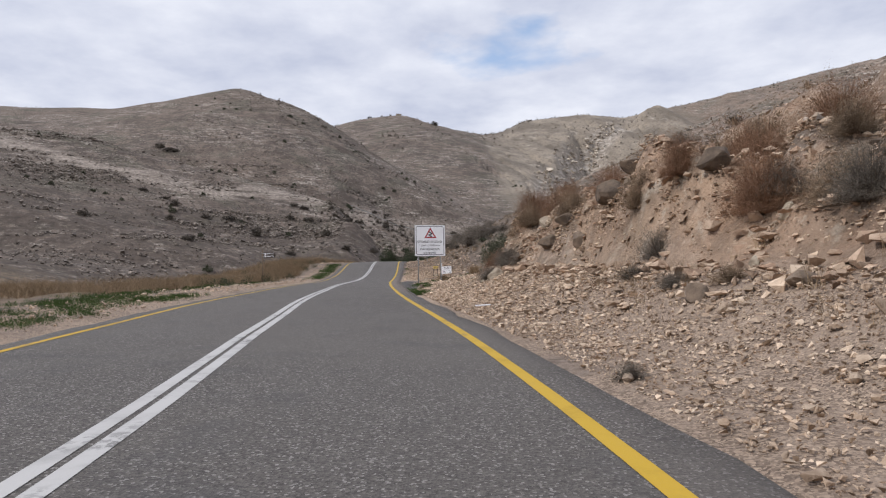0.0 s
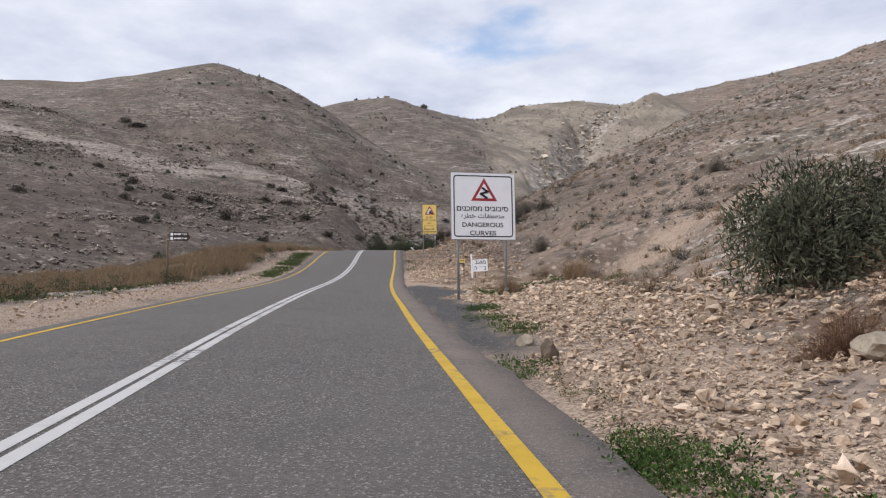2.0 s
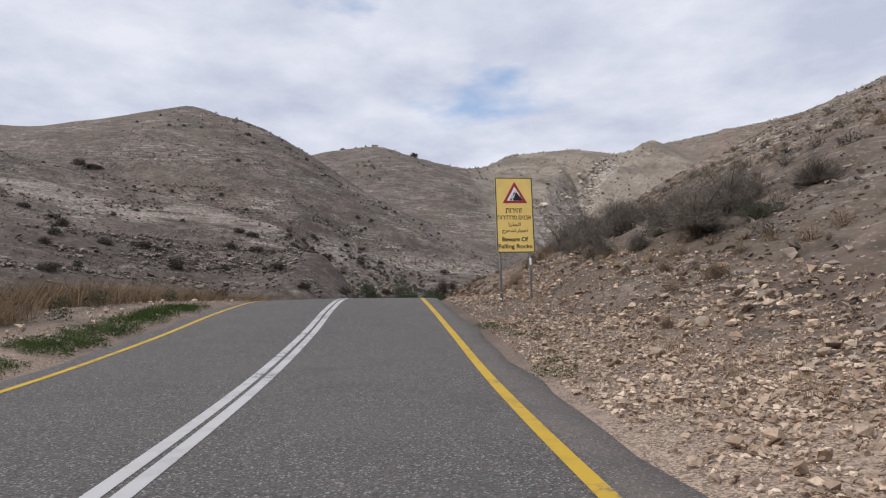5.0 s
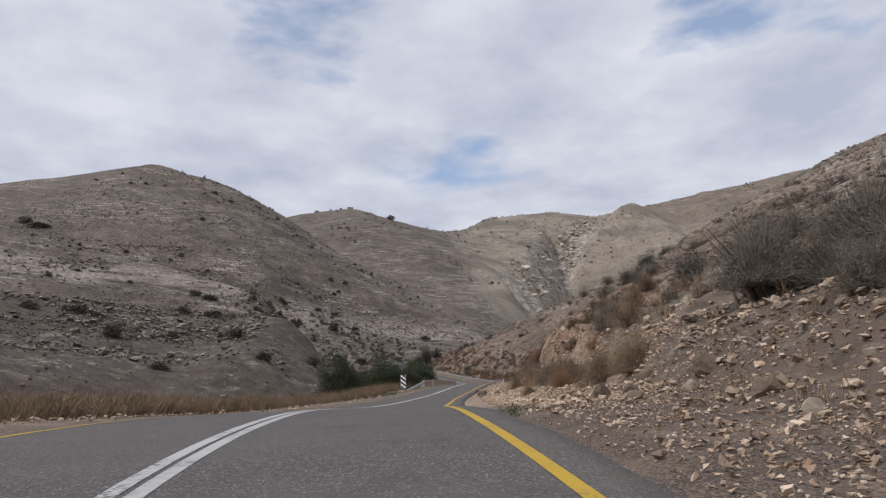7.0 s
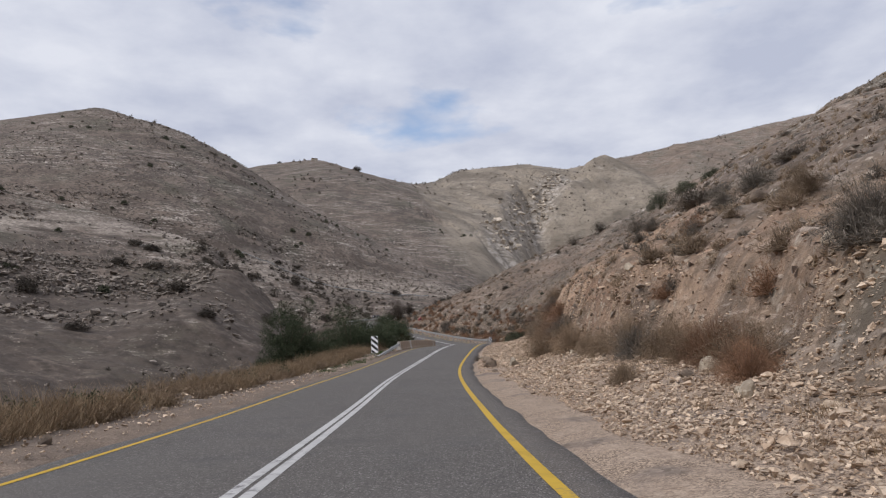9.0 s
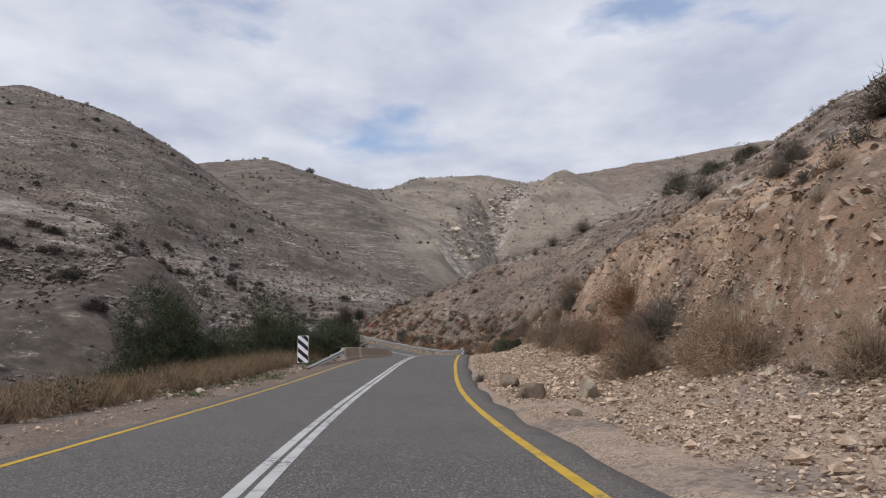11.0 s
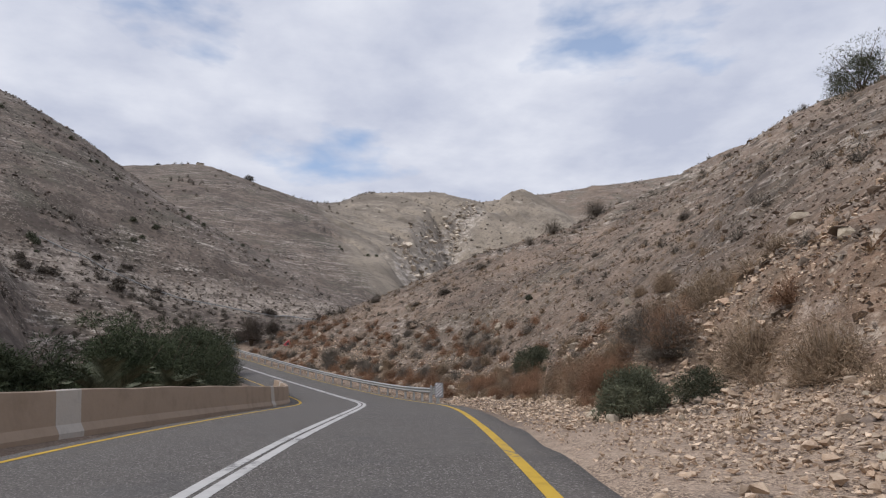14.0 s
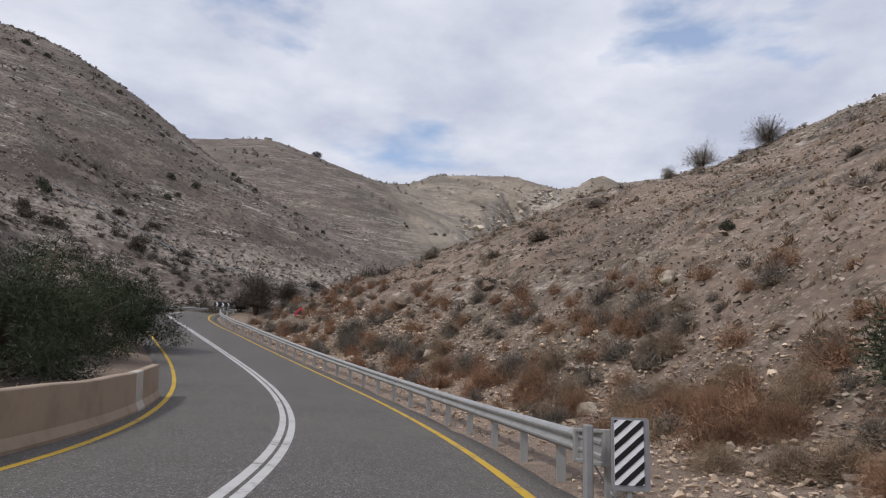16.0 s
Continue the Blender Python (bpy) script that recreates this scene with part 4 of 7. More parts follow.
def blades(seed, count, width, tall, thick, lean=0.35):
    """A tuft of grass or reed: one slim triangle a blade."""
    g = np.random.default_rng(seed)
    az, r = g.uniform(0, 2 * np.pi, count), np.sqrt(g.uniform(0, 1, count)) * width * 0.5
    root = np.stack([np.cos(az) * r, np.sin(az) * r, 0 * r - 0.03], -1)
    h = tall * g.uniform(0.55, 1.1, count)
    out = g.uniform(0, 2 * np.pi, count)
    bend = lean * h * g.uniform(0.1, 1.0, count)
    tip = root + np.stack([np.cos(out) * bend, np.sin(out) * bend, h], -1)
    a = g.uniform(0, np.pi, count)
    half = np.stack([np.cos(a), np.sin(a), 0 * a], -1) * thick * 0.5
    v = np.stack([root - half, root + half, tip], 1).reshape(-1, 3)
    return v, np.arange(len(v)).reshape(-1, 3)


def leaves(g, centres, radii, per, size, slim=0.35, droop=0.3):
    """Leaves round the outsides of clumps: two triangles a leaf."""
    n = len(centres) * per
    c, r = np.repeat(centres, per, 0), np.repeat(radii, per, 0)
    d = g.standard_normal((n, 3))
    d /= np.linalg.norm(d, axis=1)[:, None]
    p = c + d * r * (g.uniform(0.25, 1.05, n) ** 0.5)[:, None]
    aim = d + 0.9 * g.standard_normal((n, 3)) + np.array([0, 0, -droop])
    aim /= np.linalg.norm(aim, axis=1)[:, None]
    side = np.cross(aim, g.standard_normal((n, 3)))
    side /= np.linalg.norm(side, axis=1)[:, None]
    k = size * g.uniform(0.6, 1.4, n)[:, None]
    v = np.stack([p, p + aim * k * 0.5 + side * k * slim * 0.5, p + aim * k, p + aim * k * 0.5 - side * k * slim * 0.5], 1).reshape(-1, 3)
    i = np.arange(n)[:, None] * 4
    t = np.concatenate([i + [0, 1, 2], i + [0, 2, 3]])
    return v, t


def at_road(y, d, up=0.0):
    """A place beside the road: the road's y, the distance to its right, the height over the road."""
    i = station(y)
    x0, y0, z0 = (np.interp(i, np.arange(len(ROAD)), ROAD[:, k]) for k in range(3))
    rx, ry = (np.interp(i, np.arange(len(ROAD)), RIGHT[:, k]) for k in range(2))
    return Vector((x0 + rx * d, y0 + ry * d, z0 + up))


def on_ground(x, y, sink=0.0):
    return Vector((x, y, float(height(x, y)[0]) - sink))

# ---- road signs ----
def sign_posts(owner, xs, top, feet, radius=0.045):
    for x, foot in zip(xs, feet):
        post = part("post", tube([(x, 0.07, foot - 0.35), (x, 0.07, top)], [radius, radius], 12), M_POST, owner, "grey steel post", True)
        for z in (0.35, top - 0.25):
            if z > foot:
                part("clamp", box((x, 0.045, z), (0.13, 0.05, 0.05), bevel=0.006), M_POST, post)


def triangle(owner, x, z0, side, tall, y):
    """A warning triangle: red rim, white field."""
    apex, left, right = (x, z0 + tall), (x - side / 2, z0), (x + side / 2, z0)
    mid = (x, z0 + tall / 3)
    inner = [(mid[0] + 0.66 * (p[0] - mid[0]), mid[1] + 0.66 * (p[1] - mid[1])) for p in (right, apex, left)]
    outer = [right, apex, left]
    part("rim", plate(outer, y, 0.004, inner), M_RED, owner, "red triangle rim")
    part("field", plate(inner, y - 0.001, 0.004), M_WHITE, owner, "white triangle field")
    return mid


def curves_sign():
    m = pose(-1.28, 43.08, float(height(-1.25, 42.9)[0]), 0, 0, 11.0)
    sign = thing("road_sign", m, "large white dangerous curves sign on two grey posts", "road sign")
    base = 7.655 - m.translation.z
    w, h = 2.12, 2.15
    board = part("board", plate(rounded(0, base, w, base + h, 0.03), 0, 0.022), M_WHITE, sign, "white sheet board", False)
    part("border", plate(rounded(0.075, base + 0.075, w - 0.075, base + h - 0.075, 0.11), -0.004, 0.004,
                         rounded(0.11, base + 0.11, w - 0.11, base + h - 0.11, 0.08)), M_BLACK, sign, "thin black border")
    part("edge_frame", plate(rounded(-0.012, base - 0.012, w + 0.012, base + h + 0.012, 0.035), 0.004, 0.03, rounded(0.0, base, w, base + h, 0.03)), M_STEEL, sign)
    for z in (0.4, 1.1, 1.8):
        part("stiffener", box((w / 2, 0.035, base + z), (w - 0.1, 0.025, 0.05)), M_STEEL, sign)
    top = base + h
    x, z0 = w * 0.515, top - 0.42 * h
    triangle(sign, x, z0, 0.87, 0.75, -0.004)
    # the zigzag arrow
    bends = [(-0.055, 0.42), (0.115, 0.30), (-0.115, 0.225), (0.085, 0.10)]
    arrow = bmesh.new()
    for (ax, az), (bx, bz) in zip(bends[:-1], bends[1:]):
        run = Vector((bx - ax, bz - az)).normalized()
        across = Vector((-run.y, run.x)) * 0.036
        e = run * 0.026
        quad = [(x + ax + sx * across.x - e.x, z0 + az + sx * across.y - e.y) for sx in (-1, 1)] + [(x + bx + sx * across.x + e.x, z0 + bz + sx * across.y + e.y) for sx in (1, -1)]
        arrow.faces.new([arrow.verts.new((a, -0.012, b)) for a, b in quad])
    part("arrow", arrow, M_BLACK, sign, "black winding road arrow")
    for text, at, width, tall, bold in (("\u05dd\u05d9\u05e0\u05db\u05d5\u05e1\u05de \u05dd\u05d9\u05d1\u05d5\u05d1\u05d9\u05e1", 0.540, 1.71, 0.15, 0.012),
                                        ("\ufee9\ufeae\ufec4\ufea7 \ufe95\ufe8e\ufed4\ufec4\ufecc\ufee8\ufee3", 0.655, 1.43, 0.20, 0.008),
                                        ("DANGEROUS", 0.782, 1.36, 0.145, 0.012), ("CURVES", 0.905, 0.87, 0.145, 0.012)):
        writing(text, board, w * 0.488, top - at * h, width, tall, -0.006, M_BLACK, bold)
    feet = [on_ground(*(m @ Vector((x, 0, 0)))[:2]).z - m.translation.z for x in (0.22, 1.80)]
    sign_posts(sign, (0.22, 1.80), base + h - 0.05, feet)
    return sign


def rocks_sign():
    m = pose(-2.83, 84.30, float(height(-2.8, 84.3)[0]), 0, 0, 4.0)
    sign = thing("road_sign", m, "tall yellow falling rocks sign on two grey posts", "road sign")
    base, w, h = 12.48 - m.translation.z, 1.36, 2.75
    top = base + h
    board = part("board", plate(rounded(0, base, w, top, 0.015), 0, 0.022), M_YELLOW, sign, "yellow sheet board")
    part("border", plate(rounded(0.006, base + 0.006, w - 0.006, top - 0.006, 0.014), -0.004, 0.004, rounded(0.036, base + 0.036, w - 0.036, top - 0.036, 0.012)), M_BLACK, sign, "black border")
    part("edge_frame", plate(rounded(-0.012, base - 0.012, w + 0.012, top + 0.012, 0.02), 0.004, 0.04, rounded(0, base, w, top, 0.015)), M_STEEL, sign)
    for z in (0.4, 1.3, 2.2):
        part("stiffener", box((w / 2, 0.035, base + z), (w - 0.1, 0.025, 0.05)), M_STEEL, sign)
    x, z0 = w * 0.52, top - 0.345 * h
    triangle(sign, x, z0, 0.89, 0.79, -0.004)
    part("cliff", plate([(x - 0.07, z0 + 0.095), (x + 0.30, z0 + 0.095), (x + 0.05, z0 + 0.42), (x + 0.01, z0 + 0.31)], -0.010, 0.004), M_BLACK, sign, "black cliff symbol")
    for dx, dz, r in ((-0.14, 0.14, 0.045), (-0.06, 0.17, 0.03), (-0.10, 0.24, 0.028), (-0.04, 0.27, 0.025), (-0.03, 0.34, 0.04), (0.0, 0.38, 0.022), (0.02, 0.43, 0.016)):
        part("falling_rock", plate([(x + dx + r * math.cos(k * 1.047 + r * 30), z0 + dz + r * math.sin(k * 1.047 + r * 30) * 0.85) for k in range(6)], -0.010, 0.004), M_BLACK, sign)
    for text, at, width, tall, bold in (("\u05ea\u05d5\u05e8\u05d9\u05d4\u05d6", 0.445, 0.57, 0.17, 0.004), ("\u05ea\u05d5\u05e8\u05d3\u05e8\u05d3\u05de \u05dd\u05d9\u05e0\u05d1\u05d0", 0.536, 1.21, 0.145, 0.004),
                                        ("!\ufead\ufeac\ufea4\ufedf\ufe8d", 0.634, 0.43, 0.17, 0.008), ("\ufe9d\ufeae\ufea3\ufeaa\ufe98\ufe97 \ufead\ufe8e\ufea0\ufea3\ufe8d", 0.718, 0.92, 0.18, 0.008),
                                        ("Beware Of", 0.824, 0.93, 0.165, 0.016), ("Falling Rocks", 0.925, 1.21, 0.195, 0.016)):
        writing(text, board, w * 0.485, top - at * h, width, tall, -0.006, M_BLACK, bold)
    feet = [on_ground(*(m @ Vector((x, 0, 0)))[:2]).z - m.translation.z for x in (0.10, 1.18)]
    sign_posts(sign, (0.10, 1.18), top - 0.05, feet)
    part("reflector", box((1.18, 0.018, base - 0.32), (0.07, 0.012, 0.24)), M_WHITE, sign, "white reflective strip")
    return sign


def finger_post():
    m = pose(-15.61, 57.11, float(height(-15.61, 57.11)[0]))
    sign = thing("signpost", m, "brown tourist finger sign on a wooden post", "signpost")
    part("post", tube([(0, 0, -0.3), (0.01, 0, 1.2), (-0.02, 0, 3.0)], [0.065, 0.06, 0.055], 10), M_WOOD, sign, "weathered wooden post", True)
    board = part("board", plate([(0.12, 2.30), (1.05, 2.26), (1.20, 2.46), (1.05, 2.70), (0.12, 2.74)], -0.08, 0.03), M_BROWN_SIGN, sign, "dark brown arrow board")
    for z, word, tall in ((2.62, "\u05e8\u05e9\u05d2", 0.085), (2.40, "Bridge", 0.115)):
        part("pictogram", box((0.24, -0.085, z), (0.13, 0.006, 0.15)), M_WHITE, board, "white pictogram panel")
        for x, w in ((0.42, 0.12), (0.61, 0.20)):
            part("writing_bar", box((x, -0.085, z), (w, 0.006, 0.075)), M_WHITE, board)
        writing(word, board, 0.89, z, 0.26, tall, -0.084, M_WHITE, 0.012)
    for z in (2.68, 2.36):
        part("bracket", box((0.06, -0.04, z), (0.16, 0.05, 0.04)), M_STEEL, sign)
    return sign


def plate_sign():
    m = pose(0.42, 61.55, float(height(0.5, 61.5)[0]))
    sign = thing("placard", m, "hand-lettered white board with black writing on stakes", "sign")
    board = part("board", box((0.46, 0, 0.78), (0.86, 0.02, 0.70), pose(0, 0, 0, 0, -3, 0)), M_WHITE, sign, "white painted board")
    writing("\u05d1\u05e6\u05d5\u05de", board, 0.46, 0.96, 0.64, 0.20, -0.014, M_BLACK, 0.012)
    writing("\u05d4", board, 0.19, 0.62, 0.14, 0.20, -0.014, M_BLACK, 0.012)
    writing("\u05d1", board, 0.74, 0.62, 0.14, 0.20, -0.014, M_BLACK, 0.012)
    for x, w in ((0.38, 0.05), (0.46, 0.05), (0.57, 0.06)):
        part("writing_bar", box((x, -0.013, 0.69), (w, 0.004, 0.035)), M_STEEL, board, "rubbed grey letter")
    for x in (0.16, 0.78):
        part("stake", box((x, 0.03, 0.25), (0.05, 0.04, 1.1)), M_WOOD, sign)
    part("pole", box((-0.03, 0.0, 0.62), (0.10, 0.04, 1.64), pose(0, 0, 0, 0, -2, 0), 0.008), M_WHITE, sign, "white painted pole")
    return sign


def small_stand():
    m = pose(-0.42, 62.3, float(height(-0.3, 62.3)[0]))
    sign = thing("sign_stand", m, "low dark steel stand with a small yellow plate", "sign")
    for x in (0.0, 0.38):
        part("leg", box((x, 0, 0.45), (0.05, 0.05, 1.3)), M_BASALT_PAINT, sign)
    for z in (0.80, 1.06):
        part("crossbar", box((0.19, 0, z), (0.43, 0.04, 0.04)), M_BASALT_PAINT, sign)
    part("plate", box((0.21, -0.03, 0.95), (0.46, 0.012, 0.22)), M_YELLOW, sign, "small yellow plate")
    for x in (0.08, 0.22, 0.36):
        part("writing_bar", box((x, -0.038, 0.95), (0.09, 0.004, 0.08)), M_BLACK, sign)
    return sign


def striped(owner, x0, z0, w, h, stripe, y, rising, dark, light):
    """Slanting dark bars on a light plate, each cut to the plate's outline."""
    slope = 1 if rising else -1
    lean = 0.86 * w
    z = -lean if rising else 0.0
    z += 0.35 * stripe
    while z < h + lean:
        low = [(0, z), (w, z + slope * lean), (w, z + slope * lean + stripe), (0, z + stripe)]
        poly = clip_band(low, h)
        if len(poly) >= 3:
            part("stripe", plate([(x0 + a, z0 + b) for a, b in poly], y, 0.003), dark, owner)
        z += 2 * stripe


def clip_band(poly, h):
    """The part of a polygon between z = 0 and z = h."""
    for keep, edge in ((1, 0.0), (-1, h)):
        out = []
        for (ax, az), (bx, bz) in zip(poly, poly[1:] + poly[:1]):
            a, b = keep * (az - edge), keep * (bz - edge)
            if a >= 0:
                out.append((ax, az))
            if a * b < 0:
                t = a / (a - b)
                out.append((ax + t * (bx - ax), az + t * (bz - az)))
        poly = out
        if len(poly) < 3:
            return []
    return poly


def hazard_marker():
    m = pose(-6.20, 158.14, float(height(-6.0, 158.1)[0]), 0, 0, -3)
    sign = thing("hazard_marker", m, "tall black and white diagonal hazard marker on a post", "road marker")
    base = 16.82 - m.translation.z
    board = part("board", plate(rounded(0, base, 0.56, base + 1.40, 0.02), 0, 0.02), M_WHITE, sign, "white reflective board")
    striped(board, 0.015, base + 0.015, 0.53, 1.37, 0.235, -0.005, False, M_BLACK, M_WHITE)
    part("post", tube([(0.28, 0.06, -0.4), (0.28, 0.06, base + 1.3)], [0.04, 0.04], 10), M_POST, sign, "grey steel post", True)
    return sign


M_BASALT_PAINT = plain_material("dark_painted_steel", (0.035, 0.033, 0.032), 0.6, 0.3, 0.3, 0.2)
M_PLASTIC = plain_material("grey_plastic", (0.26, 0.26, 0.27), 0.5, 0.0, 0.3, 0.2)
curves_sign()
rocks_sign()
finger_post()
plate_sign()
small_stand()
hazard_marker()

# ---- guard rails and the concrete barrier ----
WAVE = [(0.0, -0.155), (0.05, -0.13), (0.082, -0.095), (0.082, -0.065), (0.03, -0.025), (0.01, 0.0), (0.03, 0.025), (0.082, 0.065), (0.082, 0.095), (0.05, 0.13), (0.0, 0.155)]


def beam(points, sides, name="beam", owner=None, origin=Vector()):
    """A W-shaped steel rail through the points; sides: the level way from the rail to the traffic at each."""
    loop = WAVE + [(u - 0.006, v) for u, v in WAVE[::-1]]
    n, verts, faces = len(loop), [], []
    for p, s in zip(points, sides):
        for u, v in loop:
            q = Vector(p) + Vector((s[0] * u, s[1] * u, v)) - origin
            verts.append(q[:])
    for i in range(len(points) - 1):
        for k in range(n):
            j = (k + 1) % n
            faces.append((i * n + k, i * n + j, (i + 1) * n + j, (i + 1) * n + k))
    faces += [tuple(range(n))[::-1], tuple(range((len(points) - 1) * n, len(points) * n))]
    ob = mesh_object(name, verts, faces, M_STEEL, False, owner)
    return ob


def post_mesh():
    """A rolled channel-section post 1.25 m long, its top at 0."""
    outline = [(-0.06, -0.05), (0.06, -0.05), (0.06, -0.043), (-0.053, -0.043), (-0.053, 0.043), (0.06, 0.043), (0.06, 0.05), (-0.06, 0.05)]
    bm = bmesh.new()
    low, high = [bm.verts.new((x, y, -1.25)) for x, y in outline], [bm.verts.new((x, y, 0)) for x, y in outline]
    for k in range(len(outline)):
        j = (k + 1) % len(outline)
        bm.faces.new((low[k], low[j], high[j], high[k]))
    bm.faces.new(high)
    bm.faces.new(low[::-1])
    me = bpy.data.meshes.new("post")
    bm.to_mesh(me)
    bm.free()
    me.materials.append(M_STEEL)
    return me


POST = post_mesh()


def guard_rail(name, first, last, offset, side, label, top=0.72, section=4, post_step=2.0):
    """A rail beside the road from one station to another. side: +1 when the traffic passes on its left."""
    def at(s):
        i = np.clip(s, 0, len(ROAD) - 1)
        p = [np.interp(i, np.arange(len(ROAD)), ROAD[:, k]) for k in range(3)]
        r = [np.interp(i, np.arange(len(ROAD)), RIGHT[:, k]) for k in range(2)]
        return Vector((p[0] + r[0] * offset, p[1] + r[1] * offset, p[2])), Vector((-side * r[0], -side * r[1], 0))

    start = at(first)[0]
    owner = thing(name, Matrix.Translation(start), label, "guardrail")
    s = first
    while s < last - 0.5:
        e = min(s + section, last)
        ks = np.linspace(s, e + 0.12, 5)
        pairs = [at(k) for k in ks]
        beam([p + Vector((0, 0, top - 0.155)) for p, _ in pairs], [w for _, w in pairs], "beam", owner, start)
        s = e
    for s in np.arange(first + 0.15, last, post_step):
        p, w = at(s)
        ob = new("post", POST)
        ob.parent = owner
        yaw = math.atan2(w.y, w.x)
        ob.matrix_local = Matrix.Translation(p - start + Vector((0, 0, top - 0.02)) - w * 0.09) @ pose(0, 0, 0, 0, 0, math.degrees(yaw) + 180)
        part("spacer", box(p - start + Vector((0, 0, top - 0.155)) - w * 0.015, (0.05, 0.06, 0.20), pose(0, 0, 0, 0, 0, math.degrees(yaw))), M_STEEL, owner)
    return owner


right_start = float(station(197.0))
right_rail = guard_rail("guardrail", right_start, 296, 4.12, 1, "long galvanised guardrail on the outside of a bend")
# the rail's thick end with its striped plate
e0 = at_road(196.72, 3.80)
part("end_post", box((e0 - right_rail.location) + Vector((0, 0, 0.22)), (0.10, 0.12, 1.30), pose(0, 0, 0, 0, 0, -4), 0.02), M_POST, right_rail, "stout grey steel end post")
# the flared beam end: a pressed plate with a raised rim
e1 = at_road(197.38, 4.04) - right_rail.location
for centre, size in (((0, 0, 0.76), (0.07, 1.06, 0.05)), ((0, 0, 0.38), (0.07, 1.06, 0.05)), ((0, -0.50, 0.57), (0.09, 0.10, 0.43)), ((0, 0.51, 0.57), (0.07, 0.05, 0.43))):
    part("end_rim", box(e1 + Vector(centre), size, pose(0, 0, 0, 0, 0, -3), 0.012), M_STEEL, right_rail)
part("end_panel", box(e1 + Vector((0.03, 0, 0.57)), (0.02, 1.0, 0.36), pose(0, 0, 0, 0, 0, -3)), M_STEEL, right_rail, "dull recessed panel")
part("lower_rail", box((at_road(197.95, 4.14) - right_rail.location) + Vector((0, 0, 0.10)), (0.10, 2.6, 0.12), pose(3, 0, 0, 0, 0, -3), 0.01), M_POST, right_rail)
part("strut", tube([(at_road(196.9, 4.2) - right_rail.location) + Vector((0, 0, 0.0)), (at_road(198.0, 4.2) - right_rail.location) + Vector((0, 0, 0.45))], [0.015, 0.015], 6), M_POST, right_rail)
marker = thing("hazard_plate", Matrix.Translation(Vector((10.61, 196.0, 19.75))) @ pose(0, 0, 0, 0, 0, -2), "striped black and white plate on the rail end", "road marker")
part("backing", plate(rounded(0, 0, 0.43, 0.77, 0.03), 0, 0.03), M_PLASTIC, marker, "grey backing plate")
face = part("face", plate(rounded(0.025, 0.06, 0.36, 0.745, 0.01), -0.004, 0.004), M_WHITE, marker, "white reflective face")
striped(face, 0.025, 0.062, 0.335, 0.68, 0.075, -0.009, True, M_BLACK, M_WHITE)
part("foot", box((0.2, 0.03, -0.12), (0.05, 0.03, 0.5)), M_STEEL, marker)

# rail on the outside of the far bend, with two chevron plates
guard_rail("guardrail", 270, 328, -4.6, -1, "far guardrail round the next bend")


def chevron(s):
    i = int(s)
    p = Vector((ROAD[i, 0] - RIGHT[i, 0] * 5.2, ROAD[i, 1] - RIGHT[i, 1] * 5.2, ROAD[i, 2]))
    yaw = math.degrees(math.atan2(188 - p.y, 7 - p.x)) + 90
    ob = thing("chevron_plate", Matrix.Translation(p) @ pose(0, 0, 0, 0, 0, yaw), "black chevron plate with white arrows beside a bend", "road marker", "chevrons round the bend")
    board = part("board", plate(rounded(-0.9, 0.95, 0.9, 1.50, 0.03), 0, 0.02), M_BLACK, ob)
    for x in (-0.62, -0.02, 0.58):
        part("arrow", plate([(x - 0.14, 1.0), (x + 0.02, 1.0), (x + 0.20, 1.225), (x + 0.02, 1.45), (x - 0.14, 1.45), (x + 0.04, 1.225)], -0.005, 0.004), M_WHITE, board)
    for x in (-0.6, 0.6):
        part("post", tube([(x, 0.05, -0.6), (x, 0.05, 1.4)], [0.035, 0.035], 8), M_POST, ob)


chevron(299)
chevron(306)

# the sloped rail that leads up to the barrier on the left
left_rail = thing("guardrail", Matrix.Translation(at_road(158.2, -4.75)), "dented guardrail end sloping down into the ground", "guardrail")
pts, ways = [], []
for k, y in enumerate(np.linspace(158.2, 169.2, 9)):
    d = np.interp(y, [158.2, 163, 169.2], [-4.75, -4.62, -4.72])
    pts.append(at_road(y, d, float(np.interp(y, [158.2, 161, 165, 169.2], [-0.08, 0.08, 0.33, 0.58]))))
    ways.append(Vector((0.97, -0.23, 0)))
beam(pts[:5], ways[:5], "beam", left_rail, left_rail.location)
beam(pts[4:], ways[4:], "beam", left_rail, left_rail.location)
for y, up in ((161.5, 0.10), (165.0, 0.35), (168.0, 0.52)):
    ob = new("post", POST)
    ob.parent = left_rail
    ob.matrix_local = Matrix.Translation(at_road(y, -4.80, up + 0.13) - left_rail.location) @ pose(0, 0, 0, 0, 0, 165)

# concrete barrier, cast in long sections with whitewashed joints
JERSEY = [(-0.24, -0.12), (0.24, -0.12), (0.24, 0.05), (0.16, 0.20), (0.10, 0.80), (0.075, 0.82), (-0.075, 0.82), (-0.10, 0.80), (-0.16, 0.20), (-0.24, 0.05)]


